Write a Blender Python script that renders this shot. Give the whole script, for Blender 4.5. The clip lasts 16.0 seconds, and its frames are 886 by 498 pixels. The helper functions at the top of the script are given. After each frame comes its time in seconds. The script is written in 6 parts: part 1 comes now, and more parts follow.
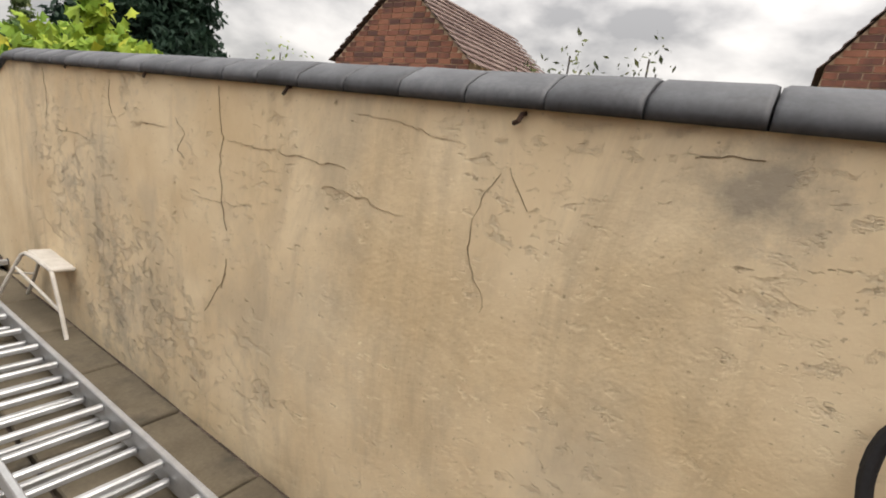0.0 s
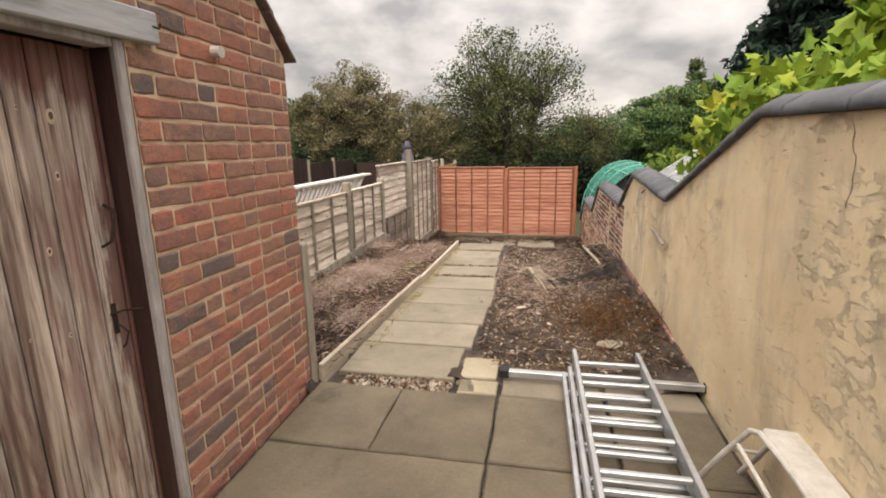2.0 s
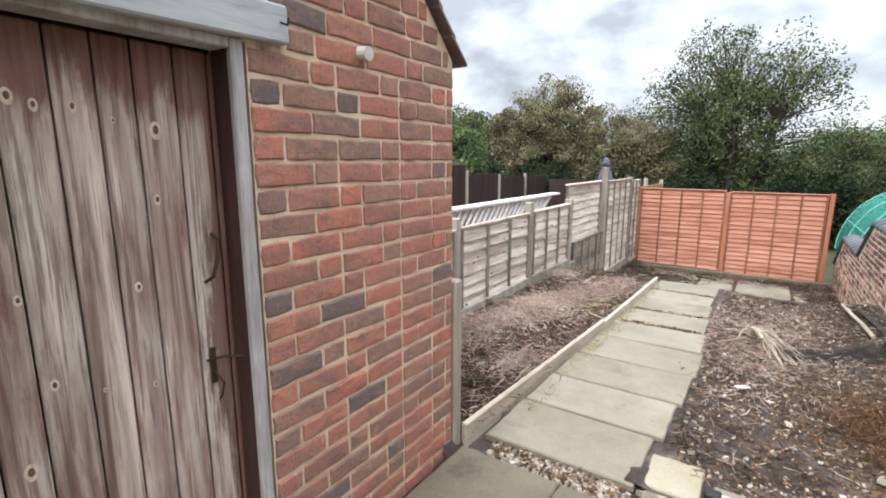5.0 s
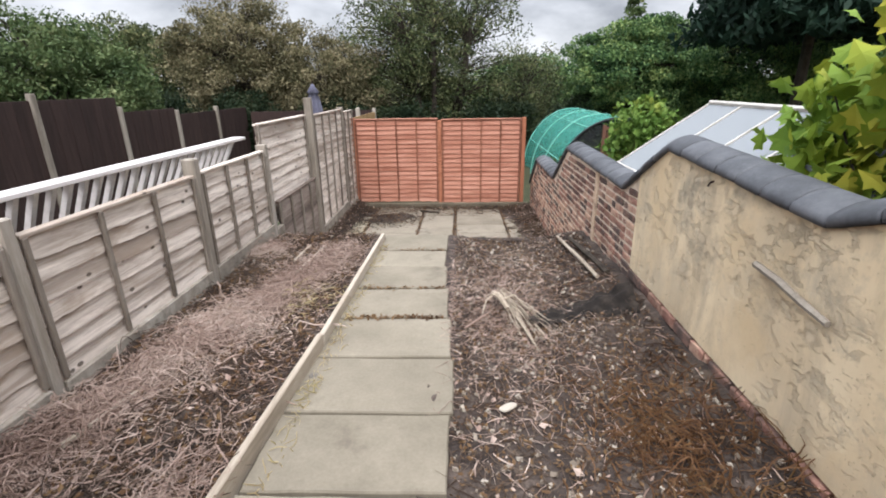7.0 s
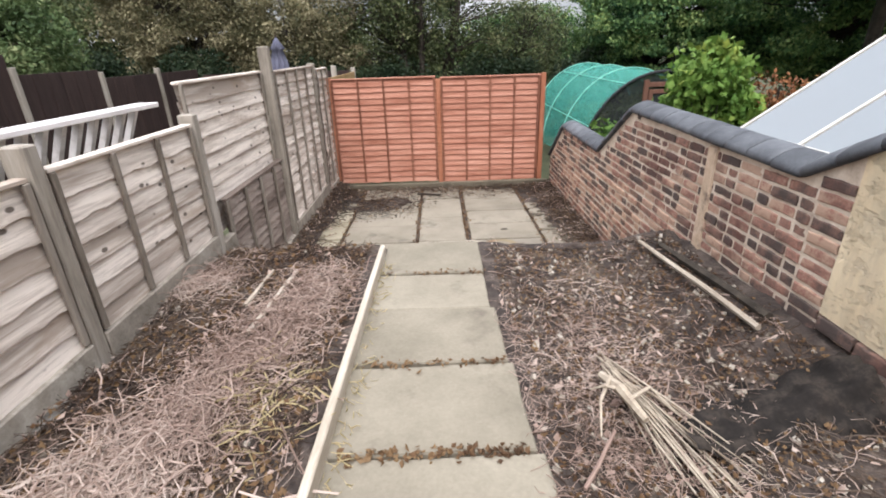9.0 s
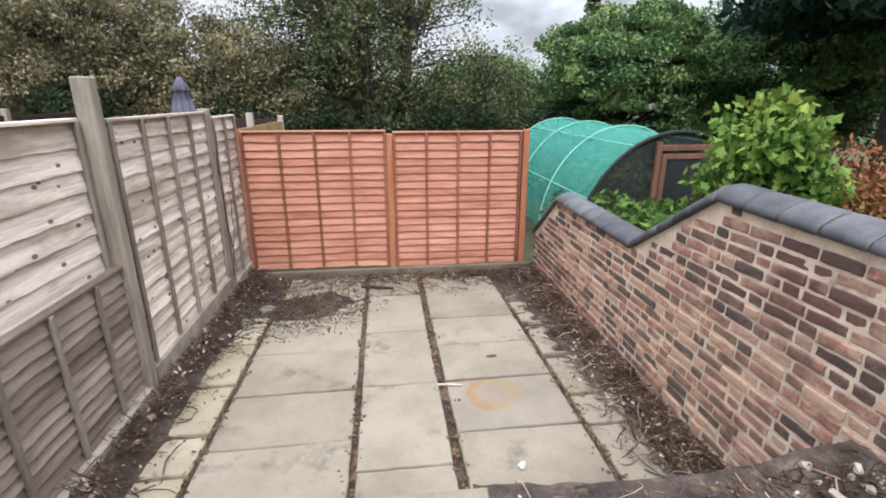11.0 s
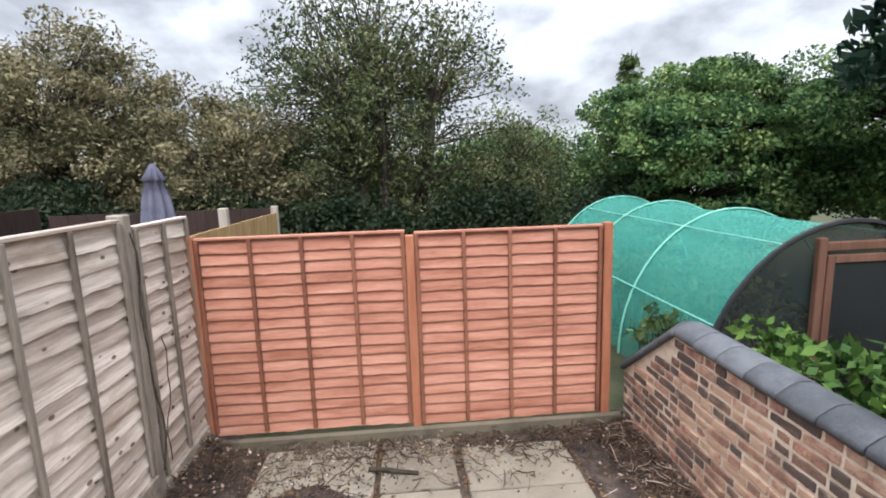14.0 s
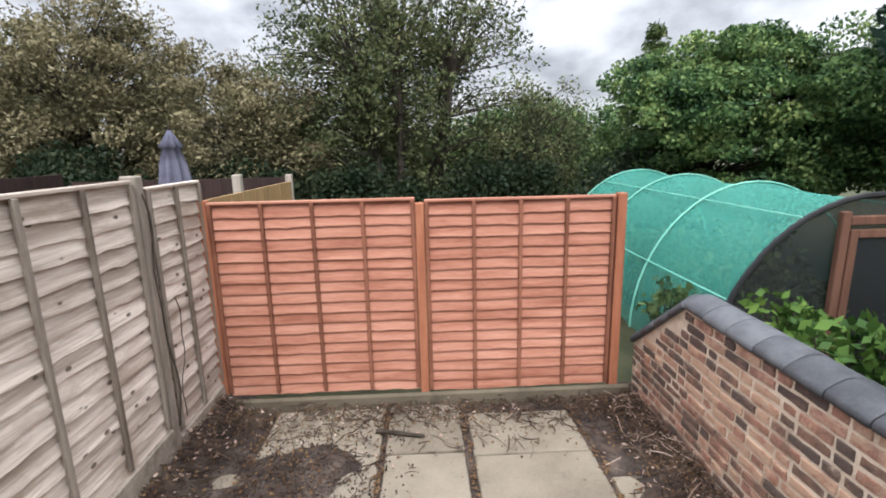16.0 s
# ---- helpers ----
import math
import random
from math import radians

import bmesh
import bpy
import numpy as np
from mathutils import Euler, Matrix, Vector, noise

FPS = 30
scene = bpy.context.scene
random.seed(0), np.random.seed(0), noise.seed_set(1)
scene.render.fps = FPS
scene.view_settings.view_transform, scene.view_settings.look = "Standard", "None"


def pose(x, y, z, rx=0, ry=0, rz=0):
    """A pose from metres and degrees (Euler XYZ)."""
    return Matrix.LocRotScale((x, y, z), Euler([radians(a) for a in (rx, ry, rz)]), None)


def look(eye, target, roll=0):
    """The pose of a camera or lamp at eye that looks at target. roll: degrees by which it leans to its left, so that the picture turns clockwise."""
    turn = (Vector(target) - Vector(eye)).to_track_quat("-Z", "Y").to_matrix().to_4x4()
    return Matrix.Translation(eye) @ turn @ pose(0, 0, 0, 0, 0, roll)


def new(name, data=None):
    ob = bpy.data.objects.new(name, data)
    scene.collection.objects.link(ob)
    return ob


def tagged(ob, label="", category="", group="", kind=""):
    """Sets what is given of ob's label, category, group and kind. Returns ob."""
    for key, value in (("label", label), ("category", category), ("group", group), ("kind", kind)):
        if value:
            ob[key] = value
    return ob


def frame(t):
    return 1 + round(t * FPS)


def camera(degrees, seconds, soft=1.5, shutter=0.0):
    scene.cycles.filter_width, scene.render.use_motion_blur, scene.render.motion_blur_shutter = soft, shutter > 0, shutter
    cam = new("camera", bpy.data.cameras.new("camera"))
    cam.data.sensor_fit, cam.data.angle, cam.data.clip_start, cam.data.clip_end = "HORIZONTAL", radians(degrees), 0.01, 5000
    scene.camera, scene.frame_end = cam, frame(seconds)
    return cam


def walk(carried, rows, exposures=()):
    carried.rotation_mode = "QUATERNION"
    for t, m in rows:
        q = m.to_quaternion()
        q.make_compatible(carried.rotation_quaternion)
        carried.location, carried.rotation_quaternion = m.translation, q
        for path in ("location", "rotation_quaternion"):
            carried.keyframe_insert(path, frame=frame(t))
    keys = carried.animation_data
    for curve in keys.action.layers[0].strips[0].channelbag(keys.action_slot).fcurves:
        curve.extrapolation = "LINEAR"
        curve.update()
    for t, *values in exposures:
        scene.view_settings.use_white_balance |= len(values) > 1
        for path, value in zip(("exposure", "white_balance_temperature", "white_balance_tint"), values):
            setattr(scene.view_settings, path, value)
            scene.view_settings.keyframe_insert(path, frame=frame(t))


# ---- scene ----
cam = camera(86.0, 16.0, 1.9)
PATH = [
    (0, (0.061, -0.036, 1.495), (1.69, 1.04, 1.06), 7.6),
    (0.2, (0.074, 0.176, 1.45), (1.456, 1.557, 1.024), 6.4),
    (0.3, (0.101, 0.27, 1.448), (1.297, 1.814, 1.018), 5.3),
    (0.5, (0.141, 0.477, 1.458), (0.933, 2.268, 1.051), 3.9),
    (1, (0.11, 0.976, 1.494), (0.196, 2.927, 1.066), 0.9),
    (1.5, (0.188, 1.51, 1.522), (0.053, 3.454, 1.074), -1.0),
    (2, (0.159, 2.088, 1.57), (-0.224, 4.002, 1.137), -1.0),
    (2.5, (0.048, 2.582, 1.599), (-0.867, 4.302, 1.147), 1.3),
    (3, (-0.076, 2.868, 1.592), (-1.61, 4.085, 1.182), 1.9),
    (3.5, (-0.111, 2.794, 1.625), (-1.836, 3.755, 1.304), -0.4),
    (4, (-0.099, 2.526, 1.72), (-1.63, 3.785, 1.46), -2.7),
    (4.2, (-0.080, 2.482, 1.728), (-1.492, 3.862, 1.425), -1.7),
    (4.5, (-0.065, 2.497, 1.669), (-1.361, 3.991, 1.371), -0.4),
    (5, (0.03, 2.74, 1.601), (-1.073, 4.366, 1.231), 0.1),
    (5.2, (0.092, 2.889, 1.59), (-0.814, 4.623, 1.171), -1.0),
    (7.3, (-0.33, 4.758, 1.624), (-0.352, 6.634, 0.932), -0.5),
    (7.5, (-0.41, 4.933, 1.598), (-0.403, 6.802, 0.887), -0.5),
    (7.6, (-0.456, 5.053, 1.569), (-0.458, 6.935, 0.893), -1.0),
    (7.7, (-0.473, 5.155, 1.541), (-0.480, 7.063, 0.943), -0.7),
    (7.8, (-0.499, 5.261, 1.503), (-0.568, 7.196, 1.005), -0.3),
    (7.9, (-0.532, 5.345, 1.497), (-0.652, 7.268, 0.973), -1.0),
    (8, (-0.592, 5.441, 1.493), (-0.722, 7.347, 0.902), -2.2),
    (8.1, (-0.632, 5.532, 1.474), (-0.718, 7.426, 0.835), -2.8),
    (8.2, (-0.669, 5.616, 1.464), (-0.682, 7.502, 0.798), -2.8),
    (10.3, (-0.668, 7.782, 1.318), (-0.649, 9.603, 0.491), -0.8),
    (10.5, (-0.702, 8.01, 1.319), (-0.634, 9.901, 0.67), 0.6),
    (11, (-0.722, 8.61, 1.337), (-0.488, 10.501, 0.731), 0.0),
    (11.5, (-0.753, 9.167, 1.342), (-0.629, 11.024, 0.609), -0.4),
    (12, (-0.751, 9.64, 1.331), (-0.647, 11.506, 0.616), -0.7),
    (12.3, (-0.700, 9.890, 1.360), (-0.570, 11.803, 0.792), -1.1),
    (12.5, (-0.669, 10.042, 1.38), (-0.51, 11.97, 0.869), -1.1),
    (13, (-0.705, 10.361, 1.42), (-0.486, 12.312, 1.035), -1.7),
    (13.5, (-0.694, 10.57, 1.426), (-0.508, 12.533, 1.088), -1.5),
    (14, (-0.677, 10.643, 1.438), (-0.522, 12.611, 1.118), -1.9),
    (14.5, (-0.648, 10.649, 1.43), (-0.513, 12.613, 1.081), -1.9),
    (15, (-0.633, 10.646, 1.412), (-0.542, 12.604, 1.015), -1.4),
    (15.5, (-0.617, 10.643, 1.38), (-0.559, 12.597, 0.958), -1.2),
    (16, (-0.611, 10.642, 1.375), (-0.534, 12.596, 0.955), -1.3),
]
walk(cam, [(t, look(eye, target, roll)) for t, eye, target, roll in PATH],
     exposures=[(0.0,0.64,6900,12),(0.4,0.42,6950,12),(1.5,0.62,7300,14),(2.2,0.66,7300,15),(3.0,1.06,6650,12),(3.5,1.18,6500,12),(4.2,1.18,6300,11),(5.2,1.02,5950,10),(7.5,0.74,6100,13),(10.5,0.95,6050,13),(12.5,0.94,5900,11),(16.0,0.86,6100,12)])

# ---- light ----
world = bpy.data.worlds.new("overcast_sky")
scene.world = world
world.use_nodes = True
wn, wl = world.node_tree.nodes, world.node_tree.links
wn.clear()
w_out, w_bg, w_mix = wn.new("ShaderNodeOutputWorld"), wn.new("ShaderNodeBackground"), wn.new("ShaderNodeMix")
w_sky = wn.new("ShaderNodeTexSky")
w_sky.sky_type, w_sky.sun_disc = "NISHITA", False
w_sky.sun_elevation, w_sky.sun_rotation = radians(54), radians(175)
w_scale = wn.new("ShaderNodeVectorMath")
w_scale.operation, w_scale.inputs[1].default_value = "SCALE", (1, 1, 1)
w_scale.inputs[3].default_value = 0.10
w_geo, w_map = wn.new("ShaderNodeTexCoord"), wn.new("ShaderNodeMapping")
w_map.inputs["Scale"].default_value = (1.0, 1.0, 1.9)
w_noise, w_ramp = wn.new("ShaderNodeTexNoise"), wn.new("ShaderNodeValToRGB")
w_noise.inputs["Scale"].default_value, w_noise.inputs["Detail"].default_value = 5.2, 7
w_noise.inputs["Roughness"].default_value, w_noise.inputs["Distortion"].default_value = 0.50, 0.1
els = w_ramp.color_ramp.elements
els[0].position, els[0].color = 0.36, (0.245, 0.247, 0.252, 1)
els[1].position, els[1].color = 0.66, (0.58, 0.576, 0.568, 1)
w_mid = els.new(0.50)
w_mid.color = (0.415, 0.415, 0.414, 1)
w_mix.data_type, w_mix.inputs["Factor"].default_value = "RGBA", 0.93
wl.new(w_geo.outputs["Generated"], w_map.inputs["Vector"])
wl.new(w_map.outputs["Vector"], w_noise.inputs["Vector"])
wl.new(w_noise.outputs["Fac"], w_ramp.inputs["Fac"])
wl.new(w_sky.outputs["Color"], w_scale.inputs[0])
wl.new(w_scale.outputs["Vector"], w_mix.inputs["A"])
wl.new(w_ramp.outputs["Color"], w_mix.inputs["B"])
wl.new(w_mix.outputs["Result"], w_bg.inputs["Color"])
# thin cloud overhead is several times brighter than at the horizon
w_sep, w_max, w_grad = wn.new("ShaderNodeSeparateXYZ"), wn.new("ShaderNodeMath"), wn.new("ShaderNodeMath")
w_sq = wn.new("ShaderNodeMath")
wl.new(w_geo.outputs["Generated"], w_sep.inputs[0])
w_max.operation, w_max.inputs[1].default_value = "MAXIMUM", 0.0
wl.new(w_sep.outputs["Z"], w_max.inputs[0])
w_grad.operation, w_grad.inputs[1].default_value, w_grad.inputs[2].default_value = "MULTIPLY_ADD", 4.0, 1.0
w_sq.operation, w_sq.inputs[1].default_value = "POWER", 1.8
wl.new(w_max.outputs[0], w_sq.inputs[0])
wl.new(w_sq.outputs[0], w_grad.inputs[0])
wl.new(w_grad.outputs[0], w_bg.inputs["Strength"])
wl.new(w_bg.outputs["Background"], w_out.inputs["Surface"])
sun = new("sun", bpy.data.lights.new("sun", "SUN"))
sun.data.energy, sun.data.angle, sun.data.color = 2.0, radians(30), (1.0, 0.96, 0.90)
sun.matrix_world = look((0.0, -3.7, 7.8), (0, 2, 0))


# ---- materials ----
def material(name, colours, scale=6.0, fine=60.0, rough=0.85, bump=0.3, depth=0.004, metal=0.0, per_object=0.0,
             stain=None, stain_scale=1.2, stain_at=0.56, stretch=(1, 1, 1), island=0.0, spec=0.3):
    """Colours run along a coarse noise; a fine noise adds grain and relief; stain is a further colour in patches."""
    m = bpy.data.materials.new(name)
    m.use_nodes = True
    n, l = m.node_tree.nodes, m.node_tree.links
    b = n["Principled BSDF"]
    b.inputs["Roughness"].default_value, b.inputs["Metallic"].default_value = rough, metal
    b.inputs["Specular IOR Level"].default_value = spec
    tc, mp = n.new("ShaderNodeTexCoord"), n.new("ShaderNodeMapping")
    mp.inputs["Scale"].default_value = stretch
    l.new(tc.outputs["Object"], mp.inputs["Vector"])
    vec = mp.outputs["Vector"]
    info = n.new("ShaderNodeObjectInfo")
    shift = n.new("ShaderNodeVectorMath")
    shift.operation = "ADD"
    spread = n.new("ShaderNodeMath")
    spread.operation, spread.inputs[1].default_value = "MULTIPLY", 37.0
    l.new(info.outputs["Random"], spread.inputs[0])
    l.new(vec, shift.inputs[0])
    l.new(spread.outputs[0], shift.inputs[1])
    vec = shift.outputs["Vector"]
    a, f = n.new("ShaderNodeTexNoise"), n.new("ShaderNodeTexNoise")
    for t, s, d in ((a, scale, 5), (f, fine, 4)):
        t.inputs["Scale"].default_value, t.inputs["Detail"].default_value = s, d
        t.inputs["Roughness"].default_value = 0.62
        l.new(vec, t.inputs["Vector"])
    mixf = n.new("ShaderNodeMath")
    mixf.operation = "MULTIPLY_ADD"
    mixf.inputs[1].default_value = 0.35
    l.new(f.outputs["Fac"], mixf.inputs[0])
    base = n.new("ShaderNodeMath")
    base.operation = "MULTIPLY_ADD"
    base.inputs[1].default_value, base.inputs[2].default_value = 0.9, -0.10
    l.new(a.outputs["Fac"], base.inputs[0])
    l.new(base.outputs[0], mixf.inputs[2])
    fac = mixf.outputs[0]
    if per_object or island:
        src = info.outputs["Random"] if per_object else n.new("ShaderNodeNewGeometry").outputs["Random Per Island"]
        add = n.new("ShaderNodeMath")
        add.operation = "MULTIPLY_ADD"
        add.inputs[1].default_value = per_object or island
        sub = n.new("ShaderNodeMath")
        sub.operation, sub.inputs[1].default_value = "SUBTRACT", (per_object or island) / 2
        l.new(src, add.inputs[0])
        l.new(fac, add.inputs[2])
        l.new(add.outputs[0], sub.inputs[0])
        fac = sub.outputs[0]
    r = n.new("ShaderNodeValToRGB")
    e = r.color_ramp.elements
    k = len(colours)
    lo, hi = 0.28, 0.74
    e[0].position, e[0].color = lo, (*colours[0], 1)
    e[1].position, e[1].color = hi, (*colours[-1], 1)
    for i, c in enumerate(colours[1:-1], 1):
        e.new(lo + (hi - lo) * i / (k - 1)).color = (*c, 1)
    l.new(fac, r.inputs["Fac"])
    col = r.outputs["Color"]
    if stain:
        s = n.new("ShaderNodeTexNoise")
        s.inputs["Scale"].default_value, s.inputs["Detail"].default_value = stain_scale, 6
        s.inputs["Roughness"].default_value = 0.66
        l.new(shift.outputs["Vector"], s.inputs["Vector"])
        sr = n.new("ShaderNodeMapRange")
        sr.inputs["From Min"].default_value, sr.inputs["From Max"].default_value = stain_at, stain_at + 0.14
        l.new(s.outputs["Fac"], sr.inputs["Value"])
        mx = n.new("ShaderNodeMix")
        mx.data_type = "RGBA"
        l.new(sr.outputs["Result"], mx.inputs["Factor"])
        l.new(col, mx.inputs["A"])
        mx.inputs["B"].default_value = (*stain, 1)
        col = mx.outputs["Result"]
    l.new(col, b.inputs["Base Color"])
    if bump:
        bp = n.new("ShaderNodeBump")
        bp.inputs["Strength"].default_value, bp.inputs["Distance"].default_value = bump, depth
        l.new(mixf.outputs[0], bp.inputs["Height"])
        l.new(bp.outputs["Normal"], b.inputs["Normal"])
    return m


def wood(name, colours, along="z", rough=0.8, stain=None, stain_at=0.56, per_object=0.3, stain_scale=2.0):
    st = {"x": (0.12, 1, 1), "y": (1, 0.12, 1), "z": (1, 1, 0.12)}[along]
    return material(name, colours, scale=14, fine=110, rough=rough, bump=0.45, depth=0.003, per_object=per_object,
                    stain=stain, stain_at=stain_at, stain_scale=stain_scale, stretch=st)


def leaf_material(name, colours, spread=0.5):
    m = bpy.data.materials.new(name)
    m.use_nodes = True
    n, l = m.node_tree.nodes, m.node_tree.links
    b = n["Principled BSDF"]
    b.inputs["Roughness"].default_value = 0.62
    b.inputs["Specular IOR Level"].default_value = 0.16
    g, r = n.new("ShaderNodeNewGeometry"), n.new("ShaderNodeValToRGB")
    e = r.color_ramp.elements
    k = len(colours)
    e[0].position, e[0].color = 0.0, (*colours[0], 1)
    e[1].position, e[1].color = 1.0, (*colours[-1], 1)
    for i, c in enumerate(colours[1:-1], 1):
        e.new(i / (k - 1)).color = (*c, 1)
    ns, a1, a2 = n.new("ShaderNodeTexNoise"), n.new("ShaderNodeMath"), n.new("ShaderNodeMath")
    ns.inputs["Scale"].default_value, ns.inputs["Detail"].default_value = 1.5, 3
    l.new(n.new("ShaderNodeTexCoord").outputs["Object"], ns.inputs["Vector"])
    a1.operation, a1.inputs[1].default_value, a1.inputs[2].default_value = "MULTIPLY_ADD", 1.5, -0.50
    l.new(ns.outputs["Fac"], a1.inputs[0])
    a2.operation, a2.inputs[1].default_value = "MULTIPLY_ADD", 0.5
    l.new(g.outputs["Random Per Island"], a2.inputs[0])
    l.new(a1.outputs[0], a2.inputs[2])
    l.new(a2.outputs[0], r.inputs["Fac"])
    l.new(r.outputs["Color"], b.inputs["Base Color"])
    tr, mx, out = n.new("ShaderNodeBsdfTranslucent"), n.new("ShaderNodeMixShader"), n["Material Output"]
    l.new(r.outputs["Color"], tr.inputs["Color"])
    mx.inputs[0].default_value = 0.2
    l.new(b.outputs[0], mx.inputs[1])
    l.new(tr.outputs[0], mx.inputs[2])
    l.new(mx.outputs[0], out.inputs["Surface"])
    return m


def nodes_for(name, rough):
    m = bpy.data.materials.new(name)
    m.use_nodes = True
    n, l = m.node_tree.nodes, m.node_tree.links
    b = n["Principled BSDF"]
    b.inputs["Roughness"].default_value, b.inputs["Specular IOR Level"].default_value = rough, 0.2
    tc = n.new("ShaderNodeTexCoord").outputs["Object"]

    def grain(scale, detail=5, rough_=0.6, stretch=(1, 1, 1), distort=0.0, vec=None):
        mp, t = n.new("ShaderNodeMapping"), n.new("ShaderNodeTexNoise")
        mp.inputs["Scale"].default_value = stretch
        l.new(vec or tc, mp.inputs["Vector"])
        l.new(mp.outputs[0], t.inputs["Vector"])
        t.inputs["Scale"].default_value, t.inputs["Detail"].default_value = scale, detail
        t.inputs["Roughness"].default_value, t.inputs["Distortion"].default_value = rough_, distort
        return t.outputs["Fac"]

    def span(src, a, b_, lo=0.0, hi=1.0):
        r = n.new("ShaderNodeMapRange")
        for key, v in (("From Min", a), ("From Max", b_), ("To Min", lo), ("To Max", hi)):
            r.inputs[key].default_value = v
        l.new(src, r.inputs["Value"])
        return r.outputs["Result"]

    def calc(op, p, q):
        x = n.new("ShaderNodeMath")
        x.operation = op
        for k, v in enumerate((p, q)):
            if isinstance(v, (int, float)):
                x.inputs[k].default_value = v
            else:
                l.new(v, x.inputs[k])
        return x.outputs[0]

    def blend(fac, p, q):
        x = n.new("ShaderNodeMix")
        x.data_type = "RGBA"
        if isinstance(fac, float):
            x.inputs["Factor"].default_value = fac
        else:
            l.new(fac, x.inputs["Factor"])
        for key, v in (("A", p), ("B", q)):
            if isinstance(v, tuple):
                x.inputs[key].default_value = (*v, 1)
            else:
                l.new(v, x.inputs[key])
        return x.outputs["Result"]

    def finish(col, height, distance, strength=1.0):
        l.new(col, b.inputs["Base Color"])
        bp = n.new("ShaderNodeBump")
        bp.inputs["Strength"].default_value, bp.inputs["Distance"].default_value = strength, distance
        l.new(height, bp.inputs["Height"])
        l.new(bp.outputs["Normal"], b.inputs["Normal"])
        return m

    return n, l, tc, grain, span, calc, blend, finish


def render_material():
    """Ochre cement render: flaked patches with sharp edges, grey run-down streaks, pitted grain."""
    n, l, tc, grain, span, calc, blend, finish = nodes_for("yellow_ochre_render", 0.95)
    tone = grain(1.7, 6, 0.6)
    col = blend(span(tone, 0.35, 0.65), (0.66, 0.52, 0.325), (0.79, 0.66, 0.45))
    zone = span(grain(1.1, 4, 0.6), 0.45, 0.57)
    flake = calc("MULTIPLY", span(grain(7.0, 9, 0.68, (1, 1, 1.8), 0.25), 0.515, 0.60), zone)
    # short dark dashes, slightly sunk: shadows of flaked ledges put into the colour
    ledge_shade = calc("MULTIPLY", span(grain(11, 6, 0.62, (1, 1, 3.4), 0.3), 0.655, 0.71), span(grain(0.9, 3, 0.5), 0.40, 0.54))
    chips = calc("MULTIPLY", span(grain(17, 7, 0.66, (1, 1, 1.7), 0.2), 0.56, 0.67), span(grain(1.5, 3, 0.5), 0.46, 0.56))
    col = blend(calc("MULTIPLY", flake, 0.28), col, (0.66, 0.59, 0.46))
    col = blend(calc("MULTIPLY", chips, 0.30), col, (0.60, 0.53, 0.41))
    streak = span(grain(3.0, 6, 0.68, (1, 1, 0.34), 0.5), 0.50, 0.68)
    col = blend(calc("MULTIPLY", streak, 0.40), col, (0.29, 0.235, 0.165))
    damp = span(grain(1.9, 6, 0.65, (1, 1, 0.7)), 0.49, 0.62)
    col = blend(calc("MULTIPLY", damp, 0.34), col, (0.44, 0.39, 0.30))
    grime = span(grain(1.15, 7, 0.7), 0.575, 0.70)
    col = blend(calc("MULTIPLY", grime, 0.6), col, (0.22, 0.205, 0.175))
    soot = n.new("ShaderNodeVectorMath")
    soot.operation = "DISTANCE"
    soot.inputs[1].default_value = (1.215, -0.02, 1.47)
    l.new(tc, soot.inputs[0])
    blot = span(calc("ADD", soot.outputs["Value"], calc("MULTIPLY", grain(9, 6, 0.7), 0.30)), 0.30, 0.18)
    col = blend(calc("MULTIPLY", blot, 0.65), col, (0.165, 0.16, 0.15))
    col = blend(calc("MULTIPLY", ledge_shade, 0.55), col, (0.24, 0.18, 0.115))
    pit = span(grain(55, 3, 0.6), 0.66, 0.72)
    col = blend(calc("MULTIPLY", pit, 0.5), col, (0.22, 0.165, 0.10))
    h = calc("ADD", calc("MULTIPLY", flake, -0.56), calc("ADD", calc("MULTIPLY", chips, -0.24), calc("MULTIPLY", ledge_shade, -0.28)))
    h = calc("ADD", h, calc("MULTIPLY", grain(34, 6, 0.65), 0.16))
    return finish(col, h, 0.015, 0.9)


